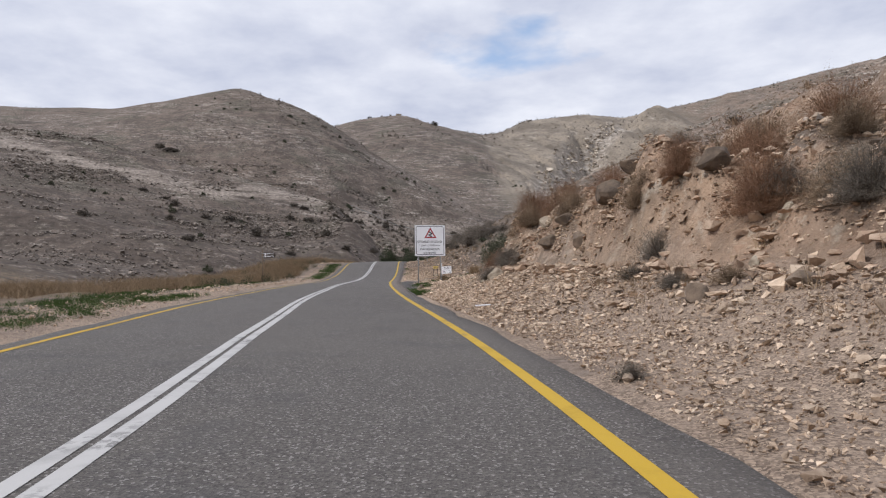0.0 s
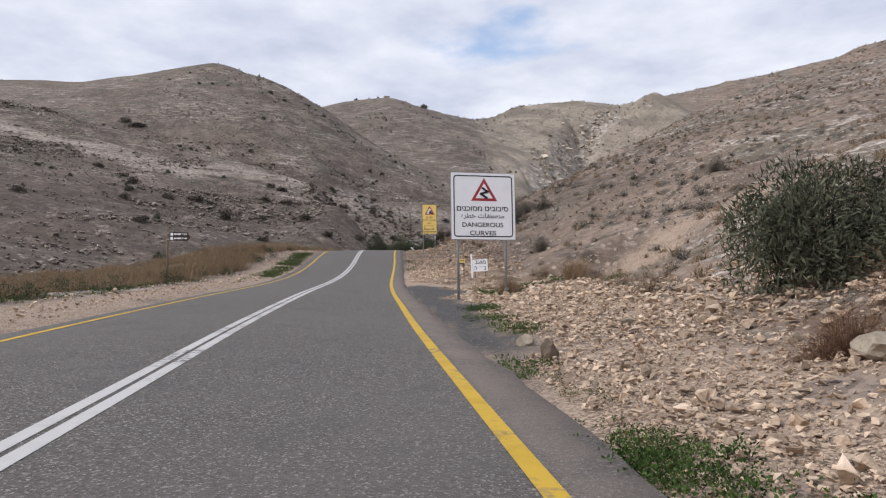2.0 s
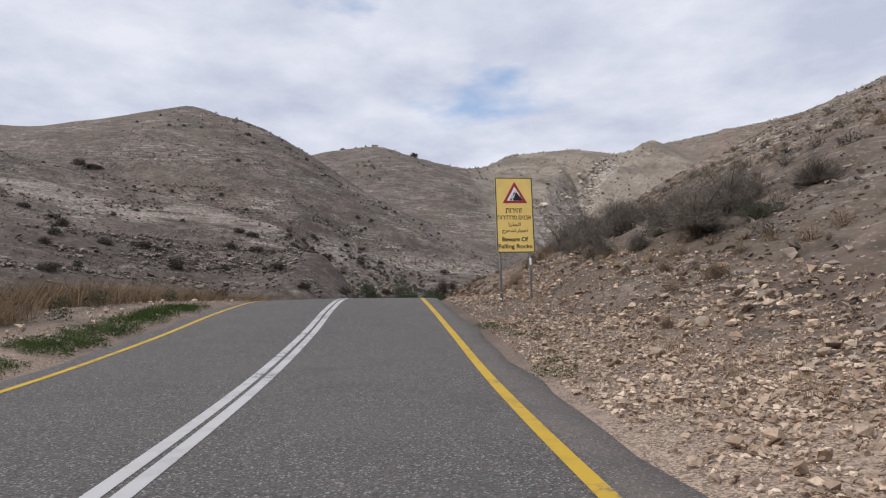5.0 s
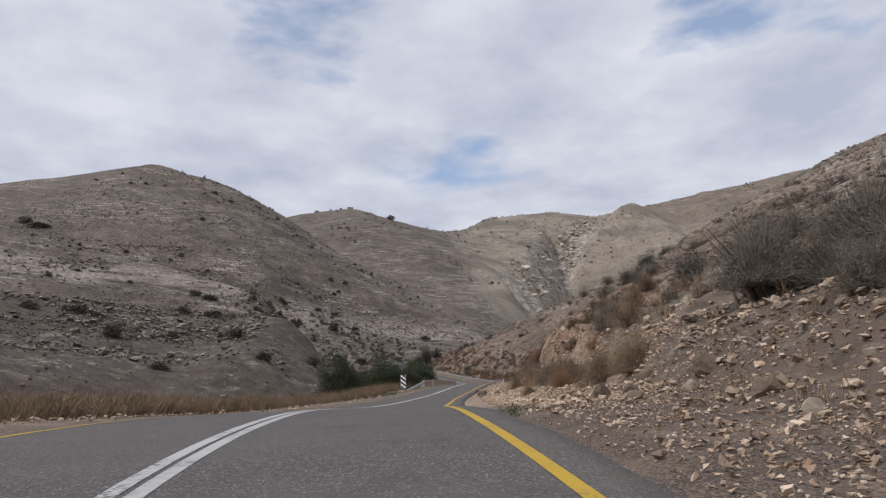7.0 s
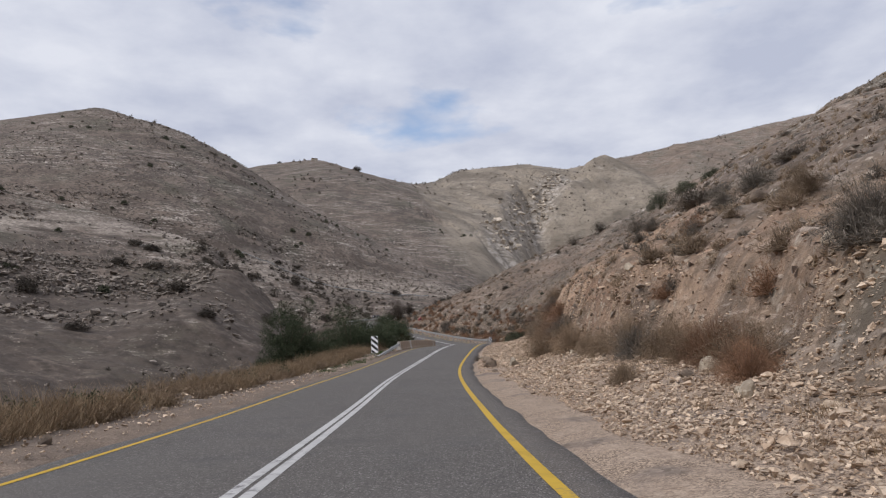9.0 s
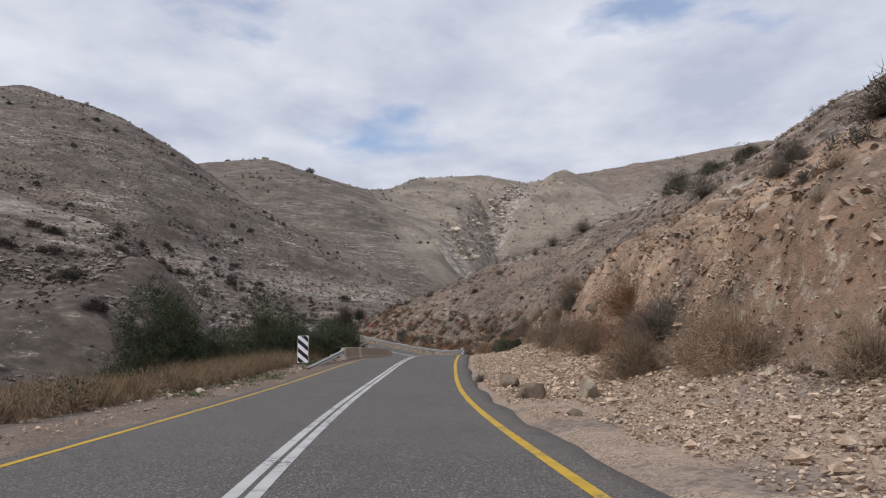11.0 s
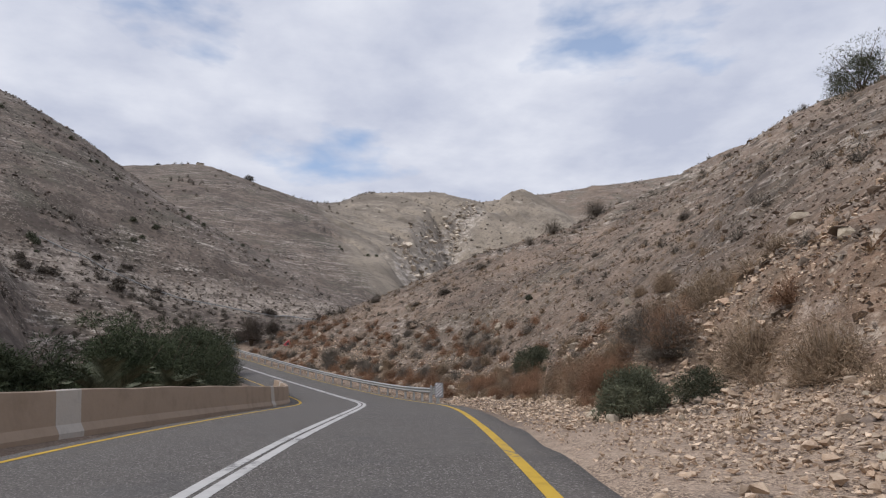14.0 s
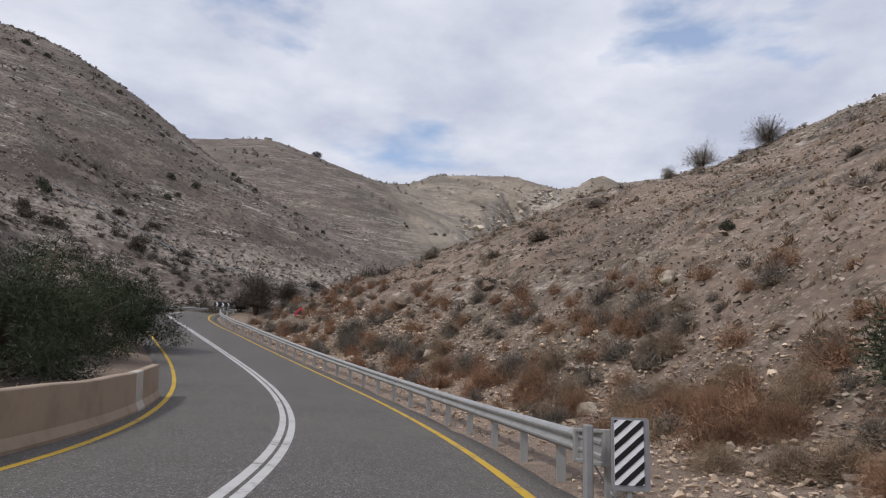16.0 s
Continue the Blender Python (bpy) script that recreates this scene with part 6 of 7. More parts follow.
# x, y, width, and how tall for its width
PLACED = {
    "leaf": [(8.9, 173.4, 1.7, 1.00), (15.6, 194.3, 1.6, 1.00), (3.9, 31.8, 2.5, 1.40), (5.2, 31.8, 2.5, 1.10), (5, 30, 2.2, 1.00), (16.8, 197.8, 2.7, 0.92), (9.7, 174.1, 1.6, 1.0), (10.4, 176.2, 1.3, 1.00), (17.6, 198.6, 1.7, 1.00), (23.5, 214, 0.8, 1.00), (10.1, 172.6, 1.2, 1.00), (5.4, 82, 1.4, 0.70)],
    "rust": [(7.8, 237.4, 1.7, 0.90), (10.2, 230.6, 1.8, 0.90), (12.8, 219.5, 1.9, 0.90), (13.4, 214.8, 2.0, 0.90), (14.2, 206.8, 1.8, 0.90), (15.0, 203.0, 2.0, 0.85), (13.2, 202.6, 1.7, 0.80), (6.6, 7.4, 2.3, 1.05), (6.0, 9.8, 1.6, 1.10), (5.9, 15.5, 1.9, 1.00), (7.8, 10.5, 2.3, 1.00), (2.9, 25.6, 1.4, 0.90), (10.8, 178.1, 2.0, 1.00), (11.8, 179.4, 2.2, 1.00), (12.1, 176.5, 2.4, 1.00), (12.9, 188.4, 1.8, 0.90), (13.5, 191.5, 1.7, 0.90), (14.4, 199.9, 1.7, 0.75), (13.8, 195.6, 1.5, 0.80), (15.6, 196.2, 1.7, 0.80), (2.6, 28.6, 1.6, 0.80), (3.4, 27, 1.8, 0.80), (4.8, 25.6, 2.4, 0.90), (6.4, 26, 2.8, 0.90), (5.5, 143.2, 3.6, 0.95), (6.7, 146.2, 3.2, 0.9), (2.2, 116.6, 2.9, 0.92), (7.3, 151.2, 3.2, 0.90), (3.6, 28.2, 1.9, 1.00), (5.6, 21.8, 2.9, 0.91), (8.2, 11.5, 2.9, 0.90), (9, 9, 2.5, 0.90), (0.9, 113, 1.9, 1.00), (11.2, 178.2, 2.8, 0.90), (15, 201.4, 1.9, 1.00), (15, 199.2, 1.6, 0.90),
             (14.2, 210.6, 2.4, 1.00), (12.9, 184, 2.5, 0.90), (14, 190.6, 2.3, 1.00), (15.4, 197.2, 1.6, 0.90), (12.2, 180.6, 2.5, 0.90), (8.6, 157.4, 2.0, 1.00)],
    "tan": [(5.6, 11.9, 1.3, 1.00), (7.0, 12.7, 2.0, 1.00), (5.2, 18.2, 2.2, 1.00), (7.2, 21.4, 2.4, 0.90), (8, 18.4, 2.4, 0.90), (8.4, 14.6, 2.2, 0.90), (7.4, 153.2, 3.4, 0.95), (8.3, 159.2, 3.2, 0.92), (6.2, 148.6, 3.0, 0.90), (4, 135.4, 3.5, 0.92), (3, 121.2, 2.9, 0.90), (3.0, 109.0, 2.5, 0.91), (0.5, 105.2, 2.7, 0.92), (0.4, 101.4, 2.5, 0.95), (3.4, 125.4, 3.2, 0.90), (2.6, 119, 2.4, 1.00), (3.6, 139.4, 3.2, 0.90), (11, 165.8, 2.8, 0.90), (7.4, 15.6, 2.5, 0.92), (4.6, 24.6, 2.3, 0.90),
            (13.4, 185.6, 1.9, 1.00), (15.6, 203.4, 1.5, 1.00), (13, 222, 1.8, 1.00)],
    "grey": [(9.0, 232.1, 2.2, 1.00), (11.4, 226.5, 2.4, 0.90), (10.7, 228.6, 2.0, 0.90), (12.3, 223.0, 2.2, 0.90), (5.0, 242.7, 1.8, 0.90), (6.9, 234.6, 1.8, 0.90), (3.5, 252.0, 2.0, 0.90), (6.2, 247.6, 1.8, 0.90), (4.6, 250.0, 1.6, 0.90), (16.2, 246.9, 1.8, 1.00), (6.9, 4.8, 1.7, 1.10), (4.9, 7.3, 1.1, 0.60), (4.8, 9.5, 1.1, 0.60), (2.6, 22.6, 1.5, 0.75), (3.6, 23.9, 1.3, 1.20), (3.6, 85, 3.0, 0.90), (4.8, 86.6, 3.0, 0.95), (5.6, 88.4, 2.8, 0.90), (3.4, 90.2, 2.8, 0.90), (3, 93, 2.8, 0.95), (5.5, 92.4, 3.0, 0.90), (6.8, 85.4, 3.0, 0.90), (4, 97, 2.8, 0.95), (6.2, 99.4, 2.8, 0.90), (5.2, 95, 3.0, 0.90), (8.2, 83, 2.6, 0.80), (7.9, 104.6, 2.8, 0.90), (7.9, 155.4, 3.6, 0.92), (9, 161.4, 3.0, 0.90), (5.6, 141.6, 3.2, 0.90), (2.9, 123.4, 2.9, 0.91), (3.2, 111.8, 2.5, 0.90), (12.6, 167.8, 2.4, 1.00), (11, 163.2, 2.9, 1.00), (3.4, 24.4, 1.6, 1.00), (3.7, 22.8, 1.1, 1.00), (5.4, 67.2, 2.0, 1.00), (17.6, 67.6, 2.4, 1.00), (6.8, 12, 1.3, 1.00), (5.5, 10, 1.4, 1.00), (6.9, 7.2, 1.4, 1.00), (2.8, 2.4, 0.5, 0.92),
             (2, 93, 2.2, 1.00), (1.6, 87.4, 2.1, 1.00), (2.2, 84.2, 1.5, 1.00), (12.7, 134, 2.2, 1.00), (12.8, 143.4, 2.2, 1.00), (11.4, 142.6, 1.6, 1.00), (1, 147.6, 0.8, 1.00), (14.2, 188.3, 1.9, 1.00), (9.9, 164.6, 2.8, 1.00), (8.8, 233, 2.3, 1.00),
             (11.6, 224.8, 2.5, 1.00), (16, 227.6, 1.5, 1.00), (9, 231, 2.0, 0.90), (17.6, 201.2, 1.2, 1.00), (14.6, 215, 2.0, 1.00), (13.6, 218.2, 2.0, 1.00), (12, 176.4, 3.0, 0.90), (12.6, 178.6, 2.5, 0.90), (18.6, 209, 1.6, 1.00), (15.4, 205.6, 1.7, 0.90)],
    "dry": [(7.2, 6.0, 1.9, 1.00), (5.3, 5.9, 0.9, 0.60), (9.4, 13.0, 2.2, 1.00), (8.8, 20.0, 2.2, 1.00), (12.4, 180.0, 2.3, 0.95), (13.2, 183.0, 2.0, 0.90), (13.9, 186.0, 2.0, 0.90), (14.2, 197, 1.7, 0.70), (13.5, 198.8, 1.5, 0.70), (14, 202.2, 1.8, 0.70), (14.8, 204.6, 1.7, 0.80), (16.6, 200.8, 1.7, 0.80), (15.9, 205, 1.8, 0.80), (4.6, 137.2, 3.0, 0.90), (11.8, 165, 3.1, 1.00), (9.6, 162.8, 2.9, 1.00), (13.4, 176.4, 2.4, 1.00), (14.6, 181, 2.2, 1.00), (6.6, 15, 1.5, 1.00), (8, 6.9, 1.4, 1.00), (4.6, 61.2, 2.2, 1.00), (1.6, 80.2, 0.8, 1.00), (2, 77.6, 1.0, 1.00), (-0.5, 74.4, 0.6, 1.00), (1.8, 114.4, 2.7, 0.90), (0.4, 118.6, 1.4, 1.00), (3.2, 128.2, 2.4, 1.00), (8.4, 121, 2.2, 1.00), (11.5, 172.7, 2.6, 1.00),
            (10.6, 169.8, 2.4, 1.00), (17.3, 207.5, 1.8, 1.00), (13.4, 186.8, 2.2, 1.00), (12.3, 182.4, 2.2, 1.00), (20.3, 189, 2.2, 1.00), (16.7, 203.3, 1.6, 1.00), (19.2, 210.4, 1.3, 1.00), (15.4, 212.4, 2.1, 1.00), (13.9, 197.6, 1.4, 0.90), (22, 194.2, 1.4, 1.00),
            (3.6, 131, 2.2, 1.00), (12.6, 220, 2.0, 1.00), (14.6, 208.4, 1.9, 0.90), (15.8, 199.9, 1.7, 0.90), (13.8, 193.4, 1.6, 0.90), (14.4, 195.6, 1.6, 0.90), (14.9, 194, 1.6, 1.00), (10.4, 228.6, 2.0, 1.00)],
    "straw": [(2.9, 44.4, 1.0, 0.90), (0.6, 43.8, 0.8, 0.90), (14.6, 204, 0.7, 0.90)],
}
for kind, rows in PLACED.items():
    for x, y, size, tall in rows:
        shrub(kind, x, y, size, tall)
x, y = strew_beside(80, 174, 214, 6.4, 12, 1.0)
for px, py in zip(x, y):
    small_shrub(("dry", "rust", "dry", "grey", "rust")[int(rng.integers(0, 5))], float(px), float(py), float(rng.uniform(0.6, 1.5)))

x, y = strew_beside(34, 103, 134, 10.2, 15.5, 1.0)
for px, py in zip(x, y):
    small_shrub(("dry", "grey", "dry", "rust")[int(rng.integers(0, 4))], float(px), float(py), float(rng.uniform(0.8, 1.9)))

# dwarf shrubs too many to count, on the slopes
FAR_TWIGS = {"dark": [twigs(60 + k, 190, 1.0, 0.62, 0.16, 0.030, 0, 0.2) for k in range(4)], "tiny": [twigs(70 + k, 40, 1.0, 0.6, 0.20, 0.065, 0, 0.2) for k in range(4)]}


SMALL_TWIGS = [twigs(190 + q, 900, 1.0, 0.62, 0.15, 0.010, 0, 0.2) for q in range(4)]


def strew_shrubs(name, shapes, x, y, size, material, label):
    strewn(name, shapes, np.stack([x, y, height(x, y) - 0.03 * size], -1), size, rng.uniform(0, 6.28, len(x)), material, label, "shrubs")


x, y = strew_beside(190, 200, 254, 6.2, 15, 1.2)
strew_shrubs("bank_shrubs", SMALL_TWIGS, x, y, rng.uniform(0.7, 1.7, len(x)), M_RUST, "rust-brown shrubs along the foot of the far bank")
x, y = strew_beside(80, 206, 254, 6.2, 14, 1.2)
strew_shrubs("bank_thorns", SMALL_TWIGS, x, y, rng.uniform(0.8, 1.9, len(x)), M_GREY, "grey thorn shrubs along the foot of the far bank")
x, y = strew_beside(900, -8, 256, 8.0, 42, 1.2)
k = pick_clumps(x, y, 12, 81, 0.5)
strew_shrubs("slope_shrubs", [twigs(150 + q, 620, 1.0, 0.6, 0.12, 0.010, 0, 0.2) for q in range(4)], x[k], y[k], rng.uniform(0.5, 1.3, k.sum()), M_DRY, "dry brown shrubs scattered over the lower slope")
x, y = strew_beside(7200, -12, 256, 10, 90, 1.3)
k = pick_clumps(x, y, 14, 82, 0.6)
strew_shrubs("dwarf_shrubs", FAR_TWIGS["tiny"], x[k], y[k], rng.uniform(0.25, 0.9, k.sum()), M_DRY, "dry dwarf shrubs scattered over the hillside")
x, y = strew_beside(2600, -12, 255, 12, 110, 1.2)
k = pick_clumps(x, y, 16, 83, 0.5)
strew_shrubs("thorn_shrubs", FAR_TWIGS["dark"], x[k], y[k], rng.uniform(0.5, 1.5, k.sum()), M_GREY, "grey thorn bushes scattered over the hillside")
x, y = strew_beside(330, 96, 168, -6.2, -12, 1.2)
strew_shrubs("wadi_shrubs", [twigs(160 + q, 480, 1.0, 0.6, 0.14, 0.014, 0, 0.2) for q in range(4)], x, y, rng.uniform(0.6, 1.7, len(x)), M_TAN, "tan dry shrubs among the reeds")
x, y = strew_beside(160, 40, 168, -6.8, -16, 1.2)
strew_shrubs("wadi_weeds", [leafy(170 + q, 300, 0.09, 0.3) for q in range(3)], x, y, rng.uniform(0.5, 1.3, len(x)), M_LEAF, "dark green weeds among the reeds")
x, y = rng.uniform(-190, 40, 9500), rng.uniform(40, 520, 9500)
s, d, _ = road_frame(x, y)
k = ((d < -30) | (y > 300)) & pick_clumps(x, y, 24, 84, 0.42)
x, y = x[k], y[k]
strew_shrubs("valley_shrubs", FAR_TWIGS["tiny"], x, y, rng.uniform(0.35, 1.2, len(x)), M_SCRUB, "grey dwarf shrubs on the opposite slope")
x, y = rng.uniform(-190, 60, 1500), rng.uniform(90, 480, 1500)
s, d, _ = road_frame(x, y)
k = ((d < -30) | (y > 300)) & pick_clumps(x, y * 1.8, 26, 85, 0.07)
x, y = x[k], y[k]
strew_shrubs("dark_bushes", [leafy(90 + q, 480, 0.13, 0.5) for q in range(3)], x, y, rng.uniform(1.0, 2.8, len(x)), M_LEAF_OLIVE, "dull green bushes on the opposite slope")
x, y = rng.uniform(-48, 16, 1300), rng.uniform(250, 338, 1300)
k = pick_clumps(x, y, 14, 87, 0.5) & (np.abs(road_frame(x, y)[1]) > 8)
strew_shrubs("hollow_brush", [twigs(180 + q, 300, 1.0, 0.62, 0.14, 0.020, 0, 0.2) for q in range(4)], x[k], y[k], np.clip(1.6 * np.exp(0.45 * rng.standard_normal(k.sum())), 0.6, 4.5), M_SCRUB, "dark brown brush in the hollow below the track")
x, y = rng.uniform(-140, 380, 2600), rng.uniform(520, 800, 2600)
k = pick_clumps(x, y, 40, 86, 0.4)
strew_shrubs("distant_bushes", FAR_TWIGS["tiny"], x[k], y[k], rng.uniform(1.2, 4.5, k.sum()), M_GREY, "dark bushes on the distant hills")

x, y = [], []
for crest, n in ((HILL_LEFT, 260), (HILL_MIDDLE, 200), (HILL_BACK, 420)):
    for (ax, ay, _, _), (bx, by, _, _) in zip(crest[:-1], crest[1:]):
        m = min(90, int(n * math.hypot(bx - ax, by - ay) / 500))
        u = rng.uniform(0, 1, m)
        x.append(ax + (bx - ax) * u + rng.normal(0, 2.5, m)), y.append(ay + (by - ay) * u - np.abs(rng.normal(0, 7, m)))
x, y = np.concatenate(x), np.concatenate(y)
strew_shrubs("crest_bushes", FAR_TWIGS["tiny"], x, y, np.clip(1.7 * np.exp(0.4 * rng.standard_normal(len(x))), 0.8, 4.5), M_GREY, "dark scrub along the crests of the far hills")

# ---- grass and herbs ----
REED = [blades(200 + k, 60, 1.2, 0.8, 0.015, 1.3) for k in range(6)]
TUFT = [blades(210 + k, 20, 0.5, 0.5, 0.016, 0.8) for k in range(4)]
HERB = []
for k in range(4):
    g = np.random.default_rng(220 + k)
    HERB.append(leaves(g, np.stack([g.uniform(-0.35, 0.35, 14), g.uniform(-0.35, 0.35, 14), g.uniform(0.01, 0.09, 14)], -1), np.full((14, 3), 0.07), 24, 0.027, 0.5, -0.4))


def strew_grass(name, shapes, x, y, size, material, label):
    strewn(name, shapes, np.stack([x, y, height(x, y)], -1), size, rng.uniform(0, 6.28, len(x)), material, label, "grass")


xs, ys, ss = [], [], []
for n, y0, y1, d0, d1, low, high in ((6500, 22, 104, -34, -9.0, 0.5, 1.1), (1500, 60, 100, -14, -8.0, 0.7, 1.5), (2900, 98, 160, -11.5, -6.4, 0.4, 1.25), (500, 155, 172, -11, -7.0, 0.6, 1.4), (900, 60, 160, -40, -14, 0.5, 1.0)):
    x, y = strew_beside(n, y0, y1, d1, d0, 1.3)
    k = pick_clumps(x, y, 3.2, 96, 0.5)
    xs.append(x[k]), ys.append(y[k]), ss.append(rng.uniform(low, high, k.sum()) * (0.75 + 0.5 * rng.uniform(0, 1, k.sum())))
strew_grass("reeds", REED, np.concatenate(xs), np.concatenate(ys), np.concatenate(ss), M_STRAW, "dry straw-coloured reeds and tall grass beside the road")
x, y = strew_beside(9000, -12, 250, 6.5, 45, 1.4)
k = pick_clumps(x, y, 7, 91, 0.5)
strew_grass("dry_tufts", TUFT, x[k], y[k], rng.uniform(0.3, 0.9, k.sum()), M_STRAW, "short dry grass tufts on the slope")
xs, ys, ss = [], [], []
for n, y0, y1, d0, d1 in ((600, 2, 24, -4.6, -9.0), (380, 24, 62, -7.6, -10.5), (520, 62, 84, -4.3, -5.6), (260, 43.2, 46.5, 6.4, 12), (90, 23, 30, 4.02, 4.45), (34, 32.5, 36, 4.7, 5.3), (24, 37.6, 39.2, 4.8, 5.4), (14, 70, 79, 4.1, 4.8), (8, 92, 97, 4.1, 4.4), (90, 142, 160, -4.5, -6.5), (60, 160, 168, -5, -6)):
    x, y = strew_beside(n, y0, y1, d0, d1, 1.2)
    k = pick_clumps(x, y, 2.2, 92, 0.55)
    xs.append(x[k]), ys.append(y[k]), ss.append(rng.uniform(0.5, 1.3, k.sum()))
strew_grass("green_herbs", HERB, np.concatenate(xs), np.concatenate(ys), np.concatenate(ss), M_HERB, "fresh green herbs along the road's edge")

# ---- trees ----
def tree(x, y, width, tall, seed, base=None, leaf=M_LEAF, label="dense dark green tamarisk tree beside the barrier", count=30000, name="tree"):
    """A many-stemmed tree: trunk, limbs and a ragged crown of small leaves."""
    g = np.random.default_rng(seed)
    foot = on_ground(x, y, 0.1)
    ob = thing(name, Matrix.Translation(foot), label, "tree", "trees along the wadi")
    part("trunk", tube([(0, 0, -0.2), (0.05 * width * 0.3, 0.04, 0.22 * tall), (0.1, 0.1, 0.45 * tall)], [0.03 * tall * 0.6, 0.024 * tall * 0.6, 0.014 * tall * 0.6], 9), M_BARK, ob, "rough brown trunk", True)
    tips = []
    for k in range(9):
        a = k * 2.4 + g.uniform(-0.3, 0.3)
        out = width * 0.5 * g.uniform(0.35, 0.85)
        up = tall * g.uniform(0.42, 0.9)
        p = [(0.02, 0.02, tall * g.uniform(0.03, 0.25)), (math.cos(a) * out * 0.45, math.sin(a) * out * 0.45, up * 0.6), (math.cos(a) * out, math.sin(a) * out, up)]
        part("limb", tube(p, [0.02 * tall * 0.55, 0.013 * tall * 0.5, 0.004 * tall], 6), M_BARK, ob, smooth=True)
        tips += p[1:]
    # the crown reaches down to the ground, with hollows between its clumps
    n = 130
    az, el = g.uniform(0, 6.28, n), np.arcsin(g.uniform(-0.12, 1, n))
    bump = g.uniform(0.6, 1.0, n) * (0.88 + 0.2 * np.sin(az * 3 + seed))
    c = np.stack([np.cos(az) * np.cos(el) * width * 0.46 * bump, np.sin(az) * np.cos(el) * width * 0.46 * bump, tall * (0.13 + 0.76 * np.sin(el) * bump)], -1)
    c = np.concatenate([c, np.array(tips)])
    r = np.stack([g.uniform(0.08, 0.15, len(c)) * width] * 2 + [g.uniform(0.06, 0.12, len(c)) * tall], -1)
    v, t = leaves(g, c, r, count // len(c), 0.16, 0.16, 0.1)
    v[:, 2] = np.maximum(v[:, 2], 0.05)
    tri_mesh("crown", v, t, leaf, ob)
    return ob


for k, (x, y, width, tall) in enumerate([(-12.9, 158.0, 5.2, 6.6), (-8.2, 170.5, 6.4, 5.7), (-7.4, 179.0, 4.8, 4.4), (-5.0, 181.6, 4.2, 2.9), (-3.0, 187.6, 4.4, 4.0), (-2.6, 194.5, 5.2, 4.9), (-2.2, 202.5, 6.0, 4.9), (-2.0, 210.6, 6.4, 4.7), (-3.4, 217.6, 7.0, 4.9), (-2.6, 224.4, 6.4, 4.6), (-9.5, 182.0, 5.5, 5.2), (-8.0, 200.0, 6.0, 5.0), (-11.2, 166.0, 4.6, 4.4)]):
    tree(x, y, width, tall, 400 + k, count=60000 if y < 160 else 44000 if y < 182 else 36000)


for k, (x, y, width, tall) in enumerate([(34.7, 189.4, 4.4, 3.8), (37.5, 186.6, 3.2, 2.0), (40.5, 184.6, 3.2, 2.2)]):
    tree(x, y, width, tall, 431 + k, leaf=M_LEAF_OLIVE, label="dark thorny evergreen tree on the ridge", count=12000)


def bare_tree(x, y, width, tall, seed, material, label, density=2600):
    g = np.random.default_rng(seed)
    ob = thing("bare_tree", Matrix.Translation(on_ground(x, y, 0.1)), label, "tree", "bare trees on the slope")
    for k in range(7):
        a, out = k * 0.9 + g.uniform(-0.3, 0.3), width * 0.5 * g.uniform(0.3, 0.8)
        p = [(0, 0, -0.1), (math.cos(a) * out * 0.5, math.sin(a) * out * 0.5, tall * 0.45), (math.cos(a) * out, math.sin(a) * out, tall * g.uniform(0.5, 0.78))]
        part("limb", tube(p, [0.018 * tall, 0.011 * tall, 0.004 * tall], 6), M_BARK, ob, smooth=True)
    v, t = twigs(seed, density, width, tall * 0.82, 0.10 * tall, 0.0045 * tall, 0, 0.3)
    v[:, 2] += tall * 0.16
    tri_mesh("twig_crown", v, t, material, ob)
    return ob


for k, (x, y, width, tall) in enumerate([(44.0, 239.6, 5.4, 3.4), (38.2, 240.6, 4.6, 2.9), (34.0, 238.6, 2.2, 1.7), (17.6, 157.6, 3.4, 2.2)]):
    bare_tree(x, y, width, tall, 500 + k, M_GREY, "leafless grey thorn tree on the ridge", 5200)
for k, (x, y, width, tall) in enumerate([(3.6, 82.6, 3.6, 2.6), (5.6, 84.4, 3.4, 2.6), (2.6, 98.0, 3.6, 2.8), (4.4, 100.6, 3.4, 2.7), (5.0, 96.6, 3.0, 2.4), (0.9, 254.4, 5.0, 5.6), (3.6, 256.4, 4.0, 3.6), (-0.8, 256.0, 3.0, 2.6)]):
    bare_tree(x, y, width, tall, 520 + k, M_GREY if k < 5 else M_DARK_TWIG, "dense leafless thicket of grey-brown branches", 6500)


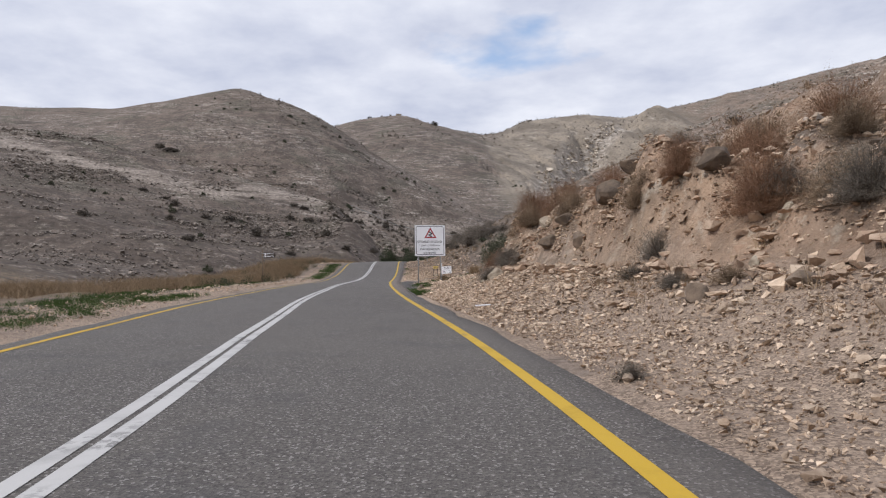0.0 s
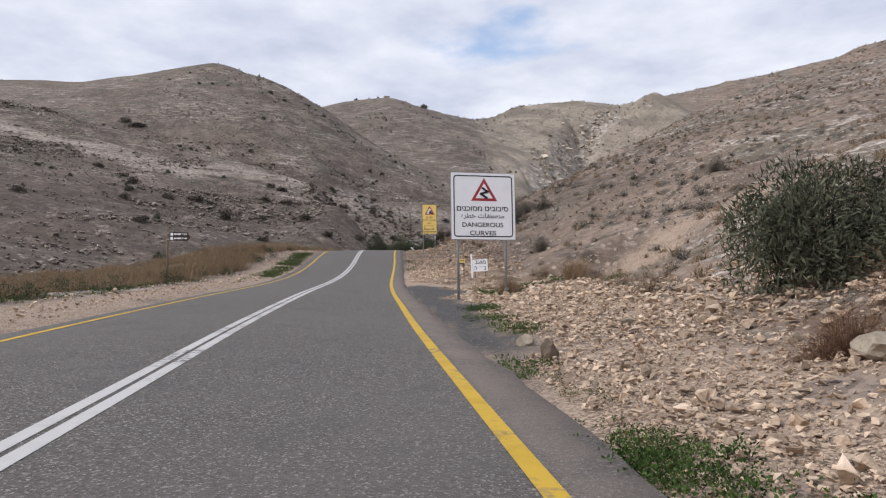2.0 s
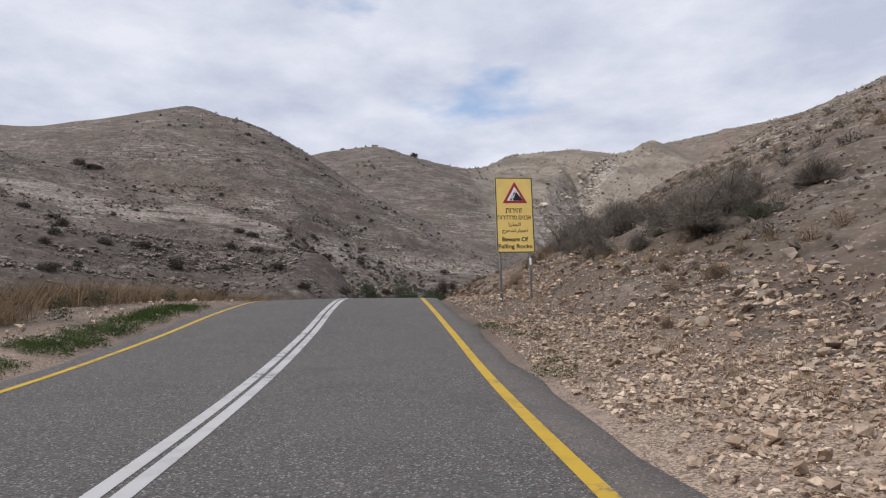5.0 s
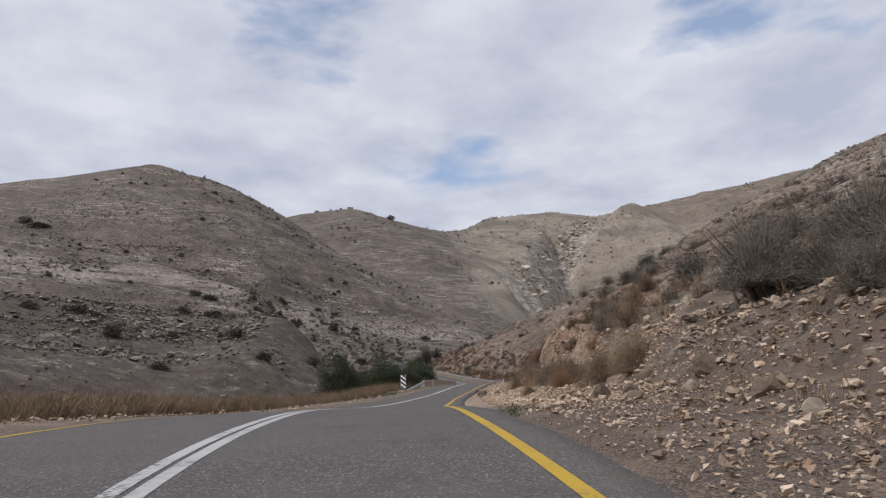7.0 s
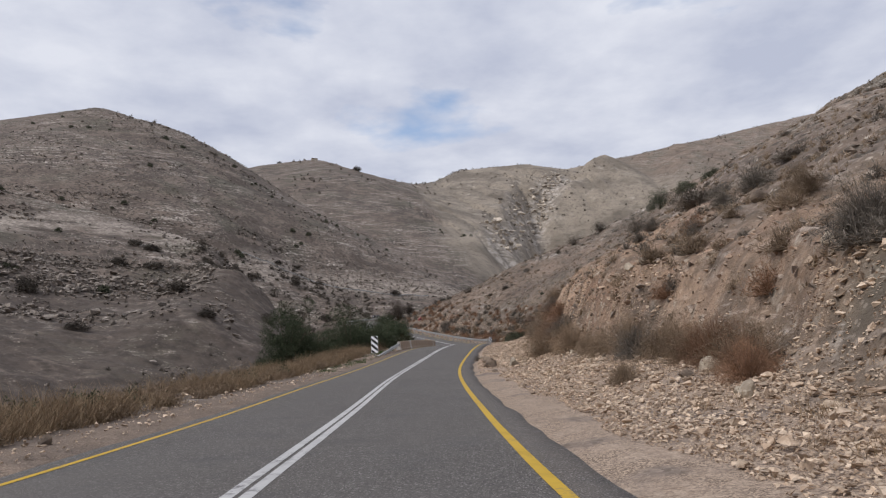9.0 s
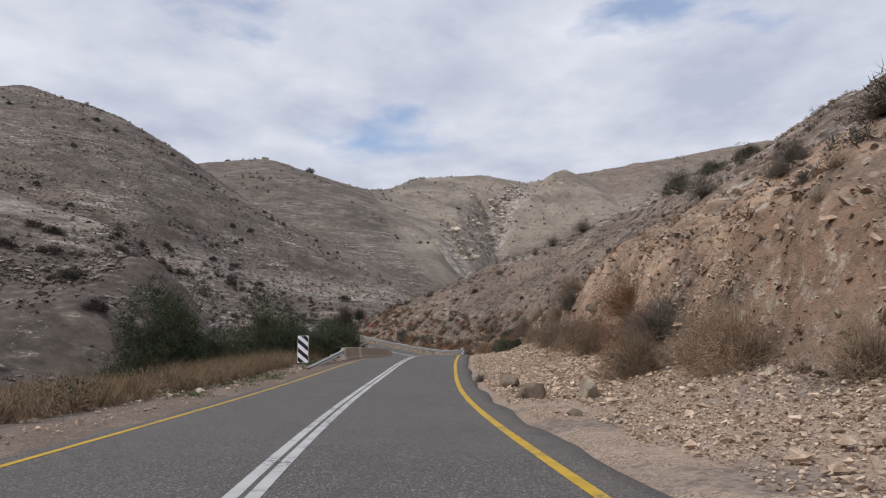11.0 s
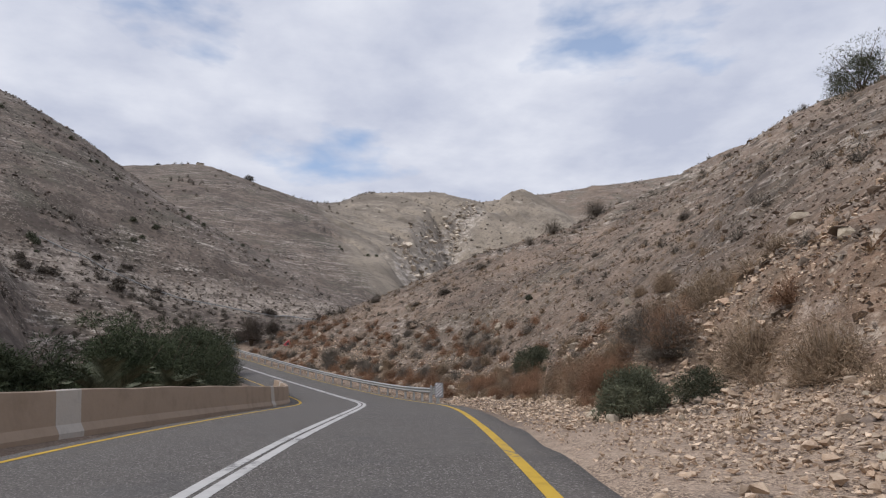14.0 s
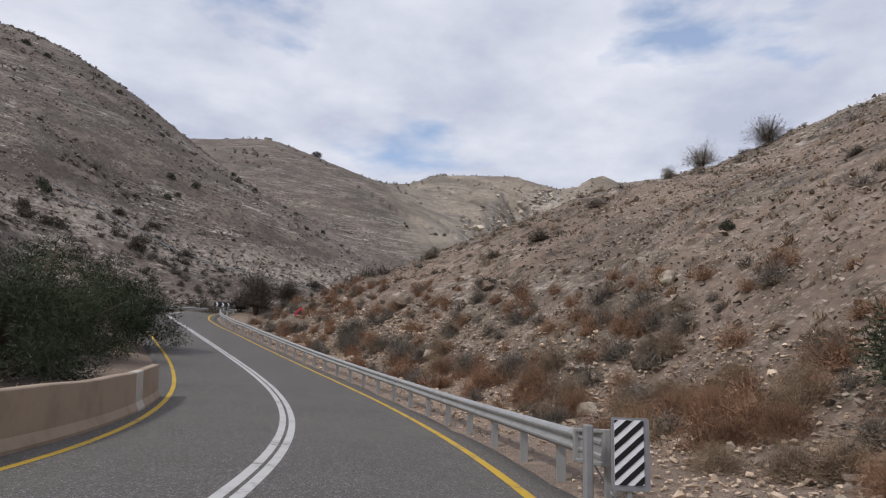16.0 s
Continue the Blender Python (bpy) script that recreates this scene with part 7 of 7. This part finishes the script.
def palm(x, y, size, seed):
    """A young date palm: arching fronds of stiff leaflets from one root."""
    g = np.random.default_rng(seed)
    ob = thing("palm", Matrix.Translation(on_ground(x, y)), "young grey-green palm with arching fronds", "palm", "palms behind the barrier")
    for k in range(15):
        a, rise = k * 2.4, g.uniform(0.55, 1.25)
        long = size * g.uniform(0.8, 1.15)
        s = np.linspace(0, 1, 9)
        flat, up = long * s * math.cos(rise), long * (s * math.sin(rise) - 0.42 * s**2.4)
        spine = np.stack([np.cos(a) * flat, np.sin(a) * flat, up + 0.2], -1)
        v, t = [], []
        side = np.array([-math.sin(a), math.cos(a), 0])
        for j in range(44):
            q = 0.12 + 0.88 * j / 44
            p = np.array([np.interp(q, s, spine[:, m]) for m in range(3)])
            w = np.array([np.interp(min(q + 0.05, 1), s, spine[:, m]) for m in range(3)]) - p
            w /= np.linalg.norm(w) + 1e-9
            for sgn in (-1, 1):
                tip = p + (side * sgn * 0.8 + w * 0.7 + np.array([0, 0, 0.25])) * 0.26 * size * (1 - 0.55 * q)
                n = len(v)
                v += [p - w * 0.018, p + w * 0.018, tip]
                t.append((n, n + 1, n + 2))
        for m in range(8):
            n = len(v)
            v += [spine[m] - side * 0.02, spine[m] + side * 0.02, spine[m + 1]]
            t.append((n, n + 1, n + 2))
        tri_mesh("frond", np.array(v), np.array(t), M_FROND, ob)
    return ob


for k, (x, y, size) in enumerate([(-2.5, 181.5, 2.4), (-1.5, 186.5, 2.2), (-1.9, 190.5, 2.2)]):
    palm(x, y, size, 600 + k)


# ---- single bushes and odd things on the far slopes ----
FAR_BUSH = [plant_mesh("crown", leafy(700 + k, 2600, 0.070, 0.3), M_SCRUB) for k in range(3)]
FAR_THORN = [plant_mesh("crown", twigs(710 + k, 2600, 1.0, 0.7, 0.16, 0.012, 0, 0.15), M_GREY) for k in range(3)]


def far_bush(x, y, size, k, thorn=False):
    ob = thing("bush", Matrix.Translation(on_ground(x, y, 0.05 * size)) @ pose(0, 0, 0, 0, 0, 71 * k) @ Matrix.Diagonal((size * (1.0 + 0.35 * math.sin(k * 2.3)), size, (0.66 + 0.14 * math.cos(k * 1.9)) * size, 1)),
               "grey thorn bush on the opposite hillside" if thorn else "dark brown bush on the opposite hillside", "bush", "bushes on the hillside")
    new("stem", STEMS[k % 3]).parent = ob
    new("crown", (FAR_THORN if thorn else FAR_BUSH)[k % 3]).parent = ob


for k, (x, y, size) in enumerate([(-58.4, 262.2, 3.4), (-54.1, 260.8, 4.2), (-56.0, 245.5, 5.0), (-49.8, 247.3, 3.7), (-40.2, 229.0, 5.2), (-30.0, 206.4, 4.7), (-39.1, 310.8, 4.6), (-43.0, 309.0, 4.0), (-27.6, 319.4, 5.0), (-21.1, 327.9, 3.6), (-60.5, 217.0, 5.4), (4.2, 337.0, 5.2),
                                  (-45.0, 197.3, 3.7), (-44.8, 311.9, 3.6), (-33.8, 326.4, 3.2), (-28.8, 332.5, 3.6), (-8.6, 640.0, 9.0), (-74.0, 676.0, 5.0), (-20.0, 240.0, 3.6), (-14.0, 246.0, 3.2), (-24.0, 228.0, 3.6), (-9.0, 262.0, 3.0), (-17.0, 292.0, 4.2), (-6.0, 300.0, 3.4), (-104.7, 233.1, 4.4), (-95.6, 229.6, 4.8), (-88.9, 222.0, 4.6), (-77.6, 219.3, 4.4), (-72.0, 226.0, 4.6), (-84.0, 206.0, 4.0), (-141.3, 333.5, 6.0), (-134.0, 330.0, 6.5), (-98.6, 183.3, 4.4), (-66.9, 176.0, 3.6)]):
    far_bush(x, y, size, k)
for k, (x, y, size) in enumerate([(9.2, 234.1, 3.0), (21.1, 231.9, 2.2), (18.2, 233.3, 1.9), (16.7, 228.5, 1.8), (26.2, 234.7, 2.0), (17.4, 142.7, 3.6), (14.3, 140.1, 3.2), (7.8, 113.2, 3.4), (30.0, 214.0, 1.4), (15.8, 245.8, 2.0), (33.0, 205.0, 1.8), (28.0, 166.0, 1.6),
                                  (20.0, 138.0, 2.6), (12.9, 131.0, 2.8), (22.6, 128.0, 2.6), (-3.0, 256.0, 3.4), (-7.0, 250.0, 3.0), (-12.0, 236.0, 3.2), (-30.0, 246.0, 3.0)]):
    far_bush(x, y, size, k, True)

hut = thing("stone_hut", Matrix.Translation(on_ground(-44.0, 664.0, 0.4)) @ pose(0, 0, 0, 0, 0, 15), "small ruined stone hut on a hill's summit", "hut")
part("wall", box((0, 0, 0.75), (5.0, 3.6, 1.9), None, 0.15), M_LIMESTONE, hut)
part("roof", box((0, 0, 1.82), (5.3, 3.9, 0.25), None, 0.08), M_BASALT, hut, "flat dark roof")

trunk = thing("dead_trunk", Matrix.Translation(on_ground(2.6, 99.1, 0.05)), "bleached leaning trunk of a dead shrub", "dead tree")
part("trunk", tube([(0.1, 0, -0.1), (-0.12, 0, 0.55), (-0.42, 0.05, 1.25)], [0.06, 0.05, 0.025], 7), M_DEAD_WOOD, trunk, smooth=True)
part("branch", tube([(-0.1, 0, 0.5), (0.12, 0.1, 0.95), (0.16, 0.1, 1.3)], [0.035, 0.025, 0.012], 6), M_DEAD_WOOD, trunk, smooth=True)

fallen = thing("fallen_warning_sign", Matrix.Translation(on_ground(5.2, 246.4, -0.05)) @ pose(0, 0, 0, -24, 12, 8), "fallen triangular warning sign with a red border", "sign")
part("sign_plate", plate([(-0.55, 0.0), (0.55, 0.0), (0.0, 0.95)], 0.0, 0.01), M_BASALT_PAINT, fallen)
part("red_border", plate([(-0.55, 0.0), (0.55, 0.0), (0.0, 0.95)], -0.008, 0.004, [(-0.30, 0.14), (0.30, 0.14), (0.0, 0.66)]), M_RED, fallen, "red border")

scrap = thing("litter_board", Matrix.Translation(on_ground(1.86, 13.58, -0.03)) @ pose(0, 0, 0, 5, -3, 8), "flat white scrap board lying on the gravel", "litter")
part("board", box((0, 0, 0.05), (0.40, 0.16, 0.025), None, 0.006), M_WHITE, scrap)
